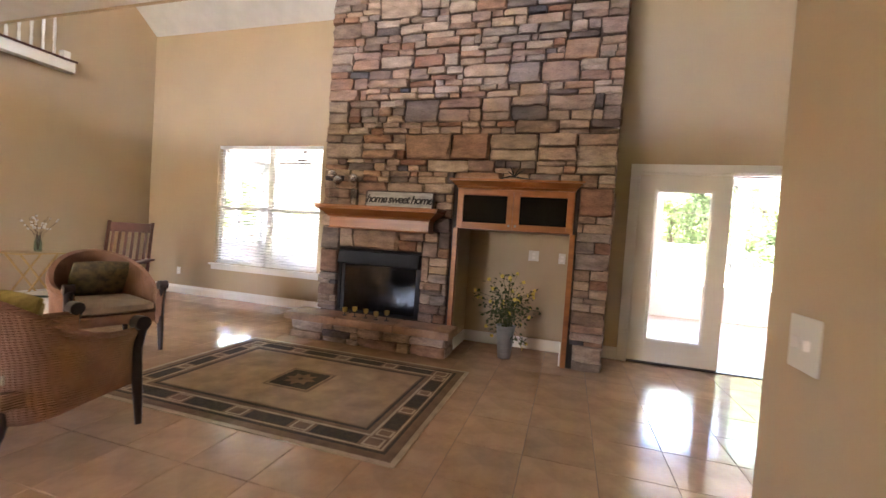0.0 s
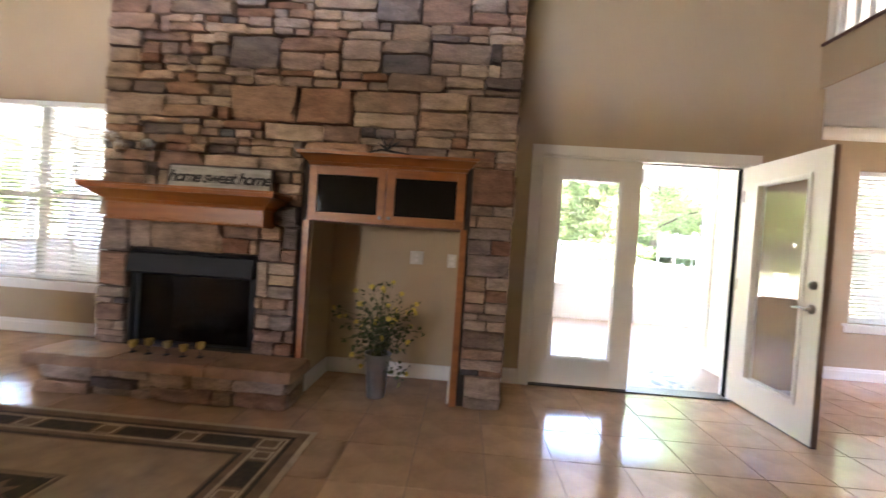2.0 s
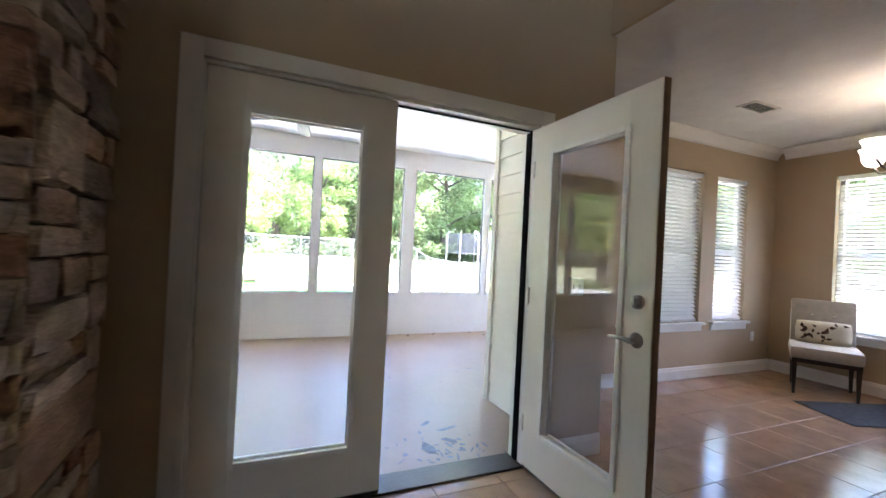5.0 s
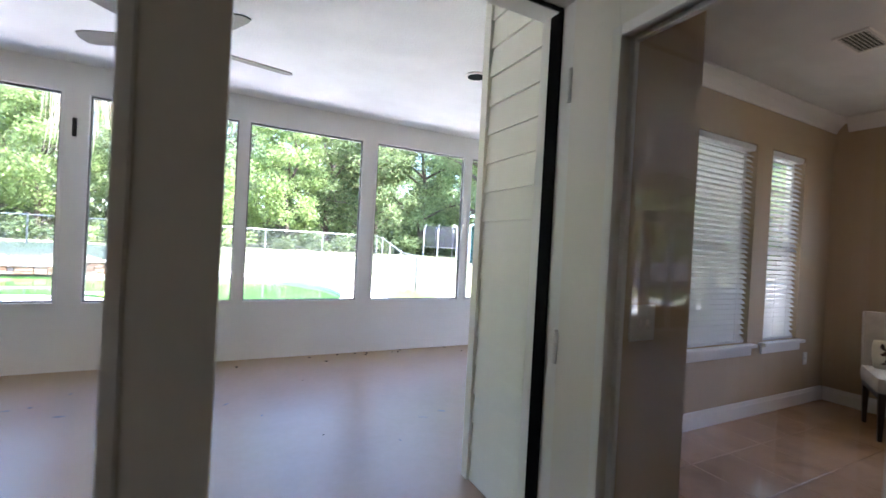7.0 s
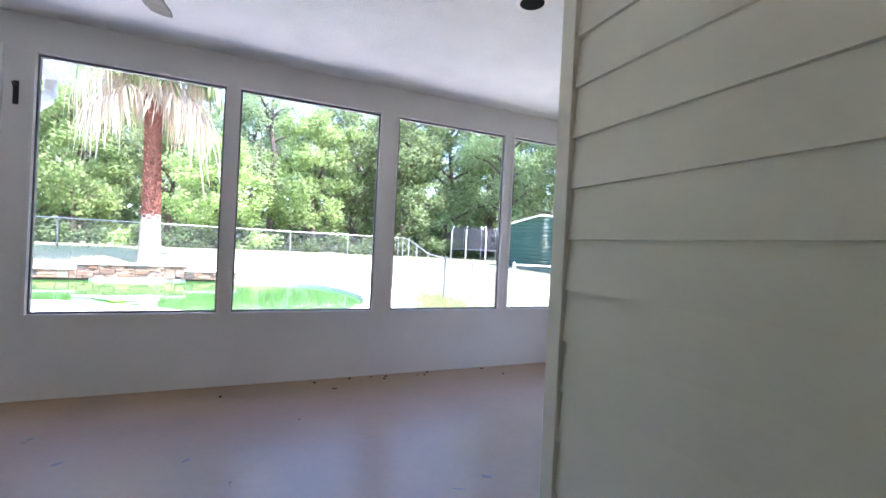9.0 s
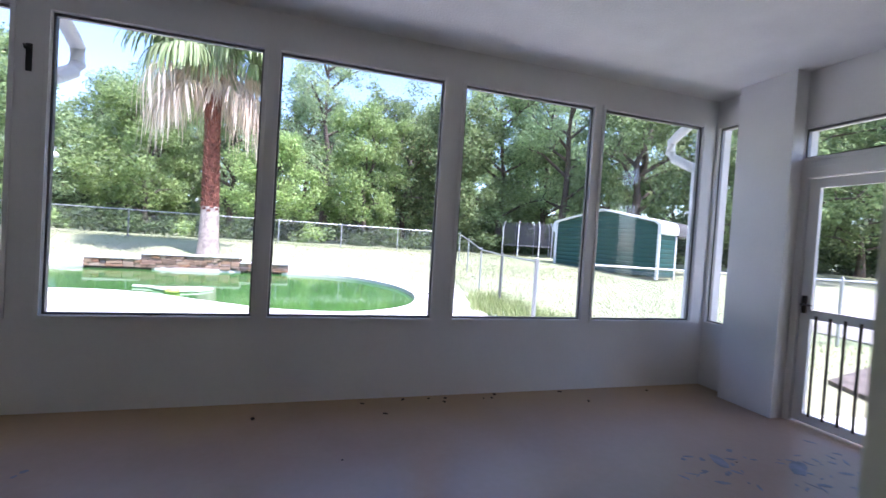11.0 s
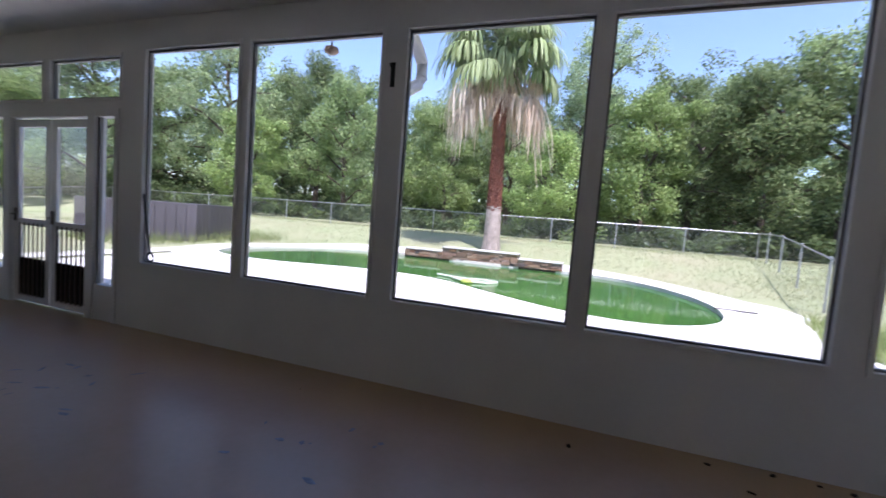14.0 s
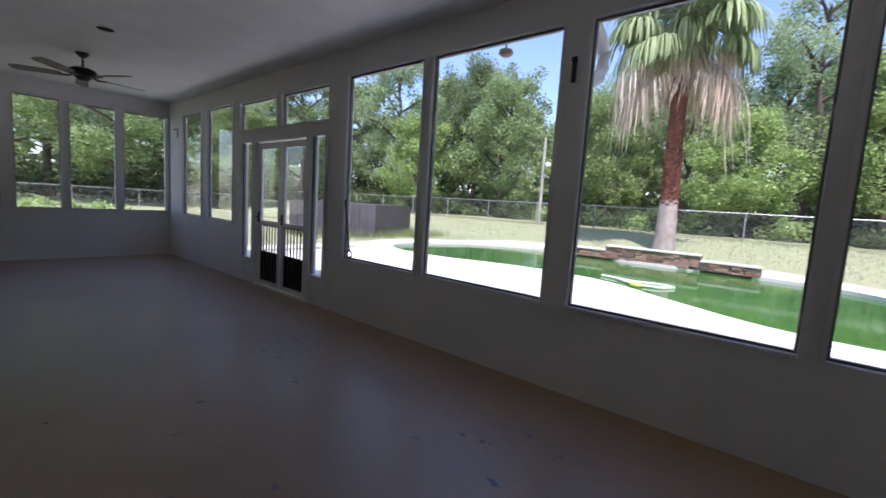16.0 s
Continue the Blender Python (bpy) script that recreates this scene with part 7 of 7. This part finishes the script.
KINDS = [tree_meshes(1, 14, 5.4, 0.16, M_LEAFA, 0.115, 180, 15, 5), tree_meshes(2, 16.5, 4.8, 0.20, M_LEAFB, 0.11, 165, 16, 5), tree_meshes(3, 12, 4.8, 0.12, M_LEAFA, 0.115, 190, 14, 5),
         tree_meshes(4, 18, 5.4, 0.24, M_LEAFB, 0.11, 140, 15, 5), tree_meshes(5, 10, 4.2, 0.08, M_LEAFC, 0.11, 210, 13, 5)]
FARKINDS = [tree_meshes(11, 15, 5.6, 0.08, M_LEAFA, 0.26, 46, 14, 5), tree_meshes(12, 17, 5.2, 0.10, M_LEAFB, 0.26, 46, 15, 5)]
LABELS = ["broad dark green oak at the edge of the woods", "tall light green pecan tree at the edge of the woods", "rounded dark green oak behind the fence", "tall airy pecan tree against the sky", "bushy young tree behind the fence"]
SPOTS = [  # x, y, kind, size
    (-17.5, 36, 2, 0.92), (-24, 41, 0, 1.0), (-30, 36, 1, 0.95), (-9, 37, 4, 0.9), (-11.5, 46, 1, 0.9), (-5, 42, 0, 0.85), (-1, 34.5, 4, 0.72), (2.2, 43, 3, 0.92), (5, 36, 4, 0.88), (8.5, 40, 2, 1.0),
    (12, 37, 2, 1.0), (12.5, 46, 0, 1.1), (17, 39, 0, 1.12), (20, 34, 1, 0.98), (23, 29.5, 0, 1.05), (27, 34, 3, 1.0), (28, 24, 2, 1.1), (33, 28, 0, 1.15), (35, 20, 1, 1.0), (31, 40, 3, 1.0),
    (52, 24, 0, 1.2), (54, 14, 2, 1.2), (56, 5, 0, 1.2), (48, 30, 1, 1.1), (60, 20, 3, 1.1), (40, 26, 2, 1.0), (24, 44, 1, 1.1), (40, 36, 0, 1.2), (-38, 30, 0, 1.1), (-42, 20, 2, 1.15),
    (-36, 14, 0, 1.0), (-40, 8, 1, 1.0), (-46, 0, 0, 1.15), (-37, 3, 2, 0.95), (-50, 12, 3, 1.0), (-34, 22, 4, 0.9), (-44, 40, 1, 1.0), (-16, 52, 0, 1.1), (-30, 55, 3, 1.0), (0, 54, 0, 1.0),
    (-40, 55, 0, 1.2), (16, 56, 2, 1.2), (30, 56, 0, 1.2), (-55, 28, 0, 1.2), (42, 8, 0, 1.0), (-22, 30.5, 4, 0.7)]
for i, (x, y, k, s) in enumerate(SPOTS):
    make_tree("tree", KINDS[k], Matrix.LocRotScale((x, y, ground_z(x, y) - 0.1), Euler((0, 0, i * 2.4)), (s * 1.08, s * 1.08, s * (1.08 + 0.12 * math.sin(i)))), LABELS[k], "trees of the wood edge")
for i in range(56):
    a = -1.75 + 3.5 * i / 55
    d = 72 + 12 * math.sin(i * 1.7)
    x, y = d * math.sin(a), 4 + d * math.cos(a)
    make_tree("tree", FARKINDS[i % 2], Matrix.LocRotScale((x, y, ground_z(x, y) - 0.2), Euler((0, 0, i * 1.3)), (1.2, 1.2, 1.0 + 0.25 * math.sin(i * 2.3))), LABELS[i % 2], "far trees")


def shrub_mesh(seed, mat, leaf=0.07, w=0.9, h=0.8):
    r = random.Random(seed)
    cs = [(r.uniform(-w, w) * 0.7, r.uniform(-w, w) * 0.5, r.uniform(0.25, 0.8) * h, r.uniform(0.3, 0.5) * w) for _ in range(9)]
    V, F = leaf_cloud(cs, 420, leaf, np.random.default_rng(seed), 0.9)
    me = bpy.data.meshes.new("foliage")
    me.from_pydata(V, [], F)
    me.materials.append(mat)
    me.update()
    return me


# thicket and most shrubs wear the leaf colour with shade painted in
THICKET = [shrub_mesh(64, M_LEAFSHADE, 0.055), shrub_mesh(65, M_LEAFSHADE, 0.055)]
SHRUBS = [shrub_mesh(61, M_LEAFC), shrub_mesh(62, M_LEAFSHADE), shrub_mesh(63, M_LEAFSHADE)]
rb = random.Random(8)
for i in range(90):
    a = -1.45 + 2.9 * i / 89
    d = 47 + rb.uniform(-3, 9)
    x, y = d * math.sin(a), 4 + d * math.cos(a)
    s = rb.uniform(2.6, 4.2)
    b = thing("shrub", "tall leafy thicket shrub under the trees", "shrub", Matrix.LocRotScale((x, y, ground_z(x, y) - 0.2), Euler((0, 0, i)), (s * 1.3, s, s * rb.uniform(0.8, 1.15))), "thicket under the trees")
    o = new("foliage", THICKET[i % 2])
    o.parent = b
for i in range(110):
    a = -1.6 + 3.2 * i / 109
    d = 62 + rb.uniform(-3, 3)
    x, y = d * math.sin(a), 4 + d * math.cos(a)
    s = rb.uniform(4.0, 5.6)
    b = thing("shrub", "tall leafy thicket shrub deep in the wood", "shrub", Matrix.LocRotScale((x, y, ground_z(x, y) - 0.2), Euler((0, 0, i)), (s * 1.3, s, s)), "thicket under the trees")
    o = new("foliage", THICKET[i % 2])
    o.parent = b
for i in range(60):
    x = -34 + 84 * i / 59 + rb.uniform(-0.6, 0.6)
    y = (33.5 if x < 14 else 35.5) + rb.uniform(-1.2, 2.5)
    if x > 24:
        y = 35 - (x - 24) * 0.5
    s = rb.uniform(1.1, 2.3)
    b = thing("shrub", "leafy green undergrowth shrub at the wood edge", "shrub", Matrix.LocRotScale((x, y, ground_z(x, y) - 0.1), Euler((0, 0, i)), (s, s, s * rb.uniform(0.7, 1.1))), "undergrowth shrubs")
    o = new("foliage", SHRUBS[i % 5 % 2 + 1 if i % 5 else 0])
    o.parent = b
for x, y, s in ((-15.5, 8.6, 1.2), (-16.6, 7.6, 1.3), (-17.5, 9.6, 1.1), (-15.8, 6.2, 1.0), (6.75, 9.15, 0.32), (7.1, 8.8, 0.3)):
    b = thing("shrub", "low leafy garden shrub beside the porch", "shrub", Matrix.LocRotScale((x, y, ground_z(x, y) - 0.05), Euler((0, 0, x)), (s, s, s)), "garden shrubs")
    o = new("foliage", SHRUBS[0])
    o.parent = b

# ---- palm ----
M_PALMTRUNK = material("red_brown_palm_fibre", (0.20, 0.07, 0.045), 0.9, var=0.4, scale=7, fine=40, bump=0.9)
M_PALMBASE = material("grey_palm_trunk", (0.36, 0.30, 0.26), 0.9, var=0.3, scale=6, fine=40, bump=0.8)
M_FROND = leaf_material("green_palm_blade", (0.20, 0.27, 0.10), (0.50, 0.56, 0.32), 0.42)
M_DEAD = leaf_material("dry_tan_palm_blade", (0.54, 0.42, 0.31), (0.90, 0.81, 0.70), 0.45)
PPX, PPY = -1.95, 23.0
pg = ground_z(PPX, PPY) - 0.05
PH = 1.75   # extra height of the trunk
palm = thing("fan_palm", "tall fan palm with green crown and hanging dry fronds", "palm tree", pose(PPX, PPY, pg))
bm = bmesh.new()
tube(bm, [(0, 0, 0), (0, 0, 0.5), (0, 0, 1.9)], [0.42, 0.35, 0.30], 18)
part("trunk_base", bm, M_PALMBASE, palm, "grey bare trunk foot", smooth=True)
bm = bmesh.new()
tube(bm, [(0.0, 0, 1.86), (-0.02, 0, 3.0), (-0.07, 0, 5.0 + PH * 0.6), (-0.11, 0, 6.15 + PH)], [0.275, 0.24, 0.22, 0.26], 18)
rp = random.Random(3)
for i in range(430):
    z = 1.7 + (4.3 + PH) * i / 430
    a = i * 2.39996
    x0 = -0.12 * max(0, z - 1.4) / (5.2 + PH)
    rr = (0.255 if z > 1.9 else 0.33 - 0.04 * z) + 0.02 * math.sin(z)
    m = Matrix.Translation((x0, 0, z)) @ Matrix.Rotation(a, 4, "Z") @ Matrix.Translation((rr, 0, 0)) @ Matrix.Rotation(radians(rp.uniform(10, 30)), 4, "Y")
    obox(bm, m, 0.05, rp.uniform(0.08, 0.14), rp.uniform(0.10, 0.18))
part("trunk", bm, M_PALMTRUNK, palm, "red brown fibrous trunk with old leaf stubs")


def fan_leaf(seed, mat, el, sag, blades=28, R=1.25, petiole=1.15, wide=0.034, wild=0.04):
    """A fan leaf that leaves the trunk at el degrees along +x; the blades' ends hang down by sag."""
    r = random.Random(seed)
    bm = bmesh.new()
    e = radians(el)
    ahead, over = Vector((math.cos(e), 0, math.sin(e))), Vector((-math.sin(e), 0, math.cos(e)))
    side = Vector((0, 1, 0))
    tip = ahead * petiole + Vector((0, 0, -0.10 * sag))
    tube(bm, [(0, 0, 0), ahead * petiole * 0.5 + Vector((0, 0, 0.04)), tip], [0.03, 0.02, 0.013], 5)
    for k in range(blades):
        a = radians(-118 + 236 * k / (blades - 1) + r.uniform(-2.5, 2.5))
        L = R * (0.78 + 0.22 * math.cos(a)) * r.uniform(0.8 - 3 * (wild - 0.04), 1.1)
        out = ahead * math.cos(a) + side * math.sin(a) + over * 0.25 * abs(math.sin(a))
        wv = (side * math.cos(a) - ahead * math.sin(a)).normalized()
        p, d, prev = tip.copy(), out.normalized(), None
        for s in range(8):
            t = s / 7
            w = wide * (0.5 + 1.5 * t) * max(0.0, 1 - t) ** 0.6 + 0.003
            cur = (bm.verts.new(p + wv * w), bm.verts.new(p + over * 0.012 * (1 - t)), bm.verts.new(p - wv * w))
            if prev:
                bm.faces.new((prev[0], prev[1], cur[1], cur[0]))
                bm.faces.new((prev[1], prev[2], cur[2], cur[1]))
            prev = cur
            d = (d + Vector((0, 0, -sag * (0.04 + 0.42 * t) * r.uniform(0.7, 1.3))) + Vector((r.uniform(-1, 1), r.uniform(-1, 1), 0)) * wild).normalized()
            p = p + d * (L / 7)
    return mesh_of("frond", bm, mat)


GREEN = [(el, fan_leaf(70 + i, M_FROND, el, sag, 40, 1.2, 0.95, 0.028, 0.07)) for i, (el, sag) in enumerate(((80, 0.6), (66, 0.9), (52, 1.2), (38, 1.5), (24, 1.9), (8, 2.3), (-10, 2.8)))]
DRY = [fan_leaf(80 + i, M_DEAD, el, sag, 24, R, pe, 0.017, 0.16) for i, (el, sag, R, pe) in enumerate(((-14, 5.6, 2.0, 1.35), (-26, 6.0, 2.2, 1.25), (-38, 5.5, 2.0, 1.1), (-60, 4.0, 1.5, 0.7), (-20, 6.5, 1.7, 1.5)))]
for i in range(63):
    k = i % 7
    o = new("frond", GREEN[k][1])
    o.parent = palm
    o["label"] = "green fan frond"
    s = rp.uniform(1.35, 1.65)
    o.matrix_basis = Matrix.Translation((-0.12, 0, 6.35 + PH + 0.012 * GREEN[k][0])) @ Matrix.Rotation(i * 2.39996 + rp.uniform(-0.2, 0.2), 4, "Z") @ Matrix.Diagonal((s, s, s, 1))
for i in range(40):
    o = new("dry_frond", DRY[i % 5])
    o.parent = palm
    o["label"] = "dry tan hanging frond"
    s = rp.uniform(0.8, 1.3)
    turn = (0.0 if i % 2 else 3.35) + rp.gauss(0, 0.5)
    o.matrix_basis = Matrix.Translation((-0.12, 0, 6.15 + PH - 0.16 * (i % 5))) @ Matrix.Rotation(turn, 4, "Z") @ Matrix.Rotation(radians(rp.uniform(-16, 16)), 4, "X") @ Matrix.Diagonal((s, s, s * rp.uniform(0.9, 1.25), 1))

INNER = [fan_leaf(95 + i, M_FROND, el, sag, 36, 1.25, 0.30, 0.028, 0.07) for i, (el, sag) in enumerate(((72, 1.2), (45, 2.0), (18, 2.8), (-8, 3.2)))]
for i in range(24):
    o = new("frond", INNER[i % 4])
    o.parent = palm
    o["label"] = "green fan frond"
    s = rp.uniform(1.1, 1.4)
    o.matrix_basis = Matrix.Translation((-0.12, 0, 6.1 + PH + 0.2 * (i % 3))) @ Matrix.Rotation(i * 2.39996, 4, "Z") @ Matrix.Diagonal((s, s, s, 1))
for i in range(22):
    o = new("dry_frond", DRY[3])
    o.parent = palm
    o["label"] = "dry tan hanging frond"
    s = rp.uniform(0.75, 1.1)
    o.matrix_basis = Matrix.Translation((-0.11, 0, 5.6 + PH + 0.55 * (i % 3))) @ Matrix.Rotation(i * 2.39996, 4, "Z") @ Matrix.Rotation(radians(rp.uniform(-12, 12)), 4, "X") @ Matrix.Diagonal((s, s, s, 1))

# ---- grass ----
def grass_blades(name, n, area, h, mat, label, keep=lambda x, y: True, seed=1):
    """Single blades strewn over an area (x0, x1, y0, y1)."""
    r = np.random.default_rng(seed)
    xs, ys = r.uniform(area[0], area[1], n), r.uniform(area[2], area[3], n)
    V, F = [], []
    for x, y in zip(xs.tolist(), ys.tolist()):
        if not keep(x, y):
            continue
        z, a = ground_z(x, y) - 0.01, r.uniform(0, 6.28)
        hh, w = h * r.uniform(0.5, 1.4), 0.006 + 0.010 * h
        lx, ly = r.normal(0, 0.4) * hh, r.normal(0, 0.4) * hh
        q = len(V)
        V += [(x - w * math.cos(a), y - w * math.sin(a), z), (x + w * math.cos(a), y + w * math.sin(a), z), (x + lx, y + ly, z + hh)]
        F.append((q, q + 1, q + 2))
    me = bpy.data.meshes.new(name)
    me.from_pydata(V, [], F)
    me.materials.append(mat)
    me.update()
    return tagged(new(name, me), label, "grass", kind="stuff")


M_BLADE = leaf_material("lawn_blades", (0.17, 0.22, 0.09), (0.40, 0.39, 0.24), 0.2)
M_TALL = leaf_material("tall_weeds", (0.14, 0.21, 0.06), (0.34, 0.36, 0.17), 0.2)
grass_blades("lawn_grass", 60000, (-24, 14, 18.5, 30), 0.09, M_BLADE, "short sunlit lawn grass", lambda x, y: rim_distance(x, y) > 1.4 if -10 < x < 7 and y < 23 else True, 5)
grass_blades("lawn_grass", 30000, (6.3, 18, 9.2, 22), 0.07, M_BLADE, "short sunlit lawn grass", lambda x, y: True, 6)
grass_blades("weed_bed", 5000, (5.0, 6.6, 11.6, 15.4), 0.28, M_TALL, "tall dry weeds by the fence", lambda x, y: rim_distance(x, y) > 1.3 and x > 4.9 + 0.25 * (15 - y), 7)
grass_blades("weed_bed", 2500, (-13.6, -10.4, 14.0, 21), 0.35, M_TALL, "tall weeds round the enclosure", lambda x, y: True, 8)
# ---- floor tiles ----
def tile_mesh(s, t=0.004, g=0.0022):
    bm = bmesh.new()
    h = s / 2 - g
    lo = [bm.verts.new((x, y, -t - 0.004)) for x, y in ((-h, -h), (h, -h), (h, h), (-h, h))]
    mi = [bm.verts.new((x, y, -0.0012)) for x, y in ((-h, -h), (h, -h), (h, h), (-h, h))]
    k = h - 0.0022
    hi = [bm.verts.new((x, y, 0)) for x, y in ((-k, -k), (k, -k), (k, k), (-k, k))]
    for a, b in ((lo, mi), (mi, hi)):
        for i in range(4):
            bm.faces.new((a[i], a[(i + 1) % 4], b[(i + 1) % 4], b[i]))
    bm.faces.new(hi)
    return mesh_of("floor_tile", bm, M_TILE)


PITCH, TX, TY = 0.405, 0.33, 4.23
tile = tile_mesh(PITCH)
verts, faces = [], []
rt = random.Random(77)
for i in range(-18, 17):
    for j in range(-20, 5):
        x, y = TX + (i + 0.5) * PITCH, TY + (j + 0.5) * PITCH
        x0, x1, y0, y1 = x - PITCH / 2, x + PITCH / 2, y - PITCH / 2, y + PITCH / 2
        lim = YD + 0.05 if -2.9 < x < 3.05 else (YDN if x > 3 else YL)
        if x1 < NX0 - 0.1 or x0 > NX1 or y0 > lim or y1 < YS:
            continue
        sy = min(1.0, (lim - 0.002 - y0) / PITCH)
        cy = y0 + PITCH * sy / 2
        dz = rt.uniform(-0.0006, 0.0006)
        if -2.9 < x < 3.7 and 0.35 < y < 4.9 and sy == 1.0:
            o = new("floor_tile", tile)
            o.parent = floor
            o.matrix_basis = Matrix.Translation((x, cy, dz))
        else:
            n = len(verts)
            verts += [(x + v.co.x, cy + v.co.y * sy, v.co.z + dz) for v in tile.vertices]
            faces += [tuple(n + k for k in f.vertices) for f in tile.polygons]
me = bpy.data.meshes.new("far_tiles")
me.from_pydata(verts, [], faces)
me.materials.append(M_TILE)
me.update()
far_tiles = new("far_tiles", me)
far_tiles.parent = floor
far_tiles["kind"] = "stuff"
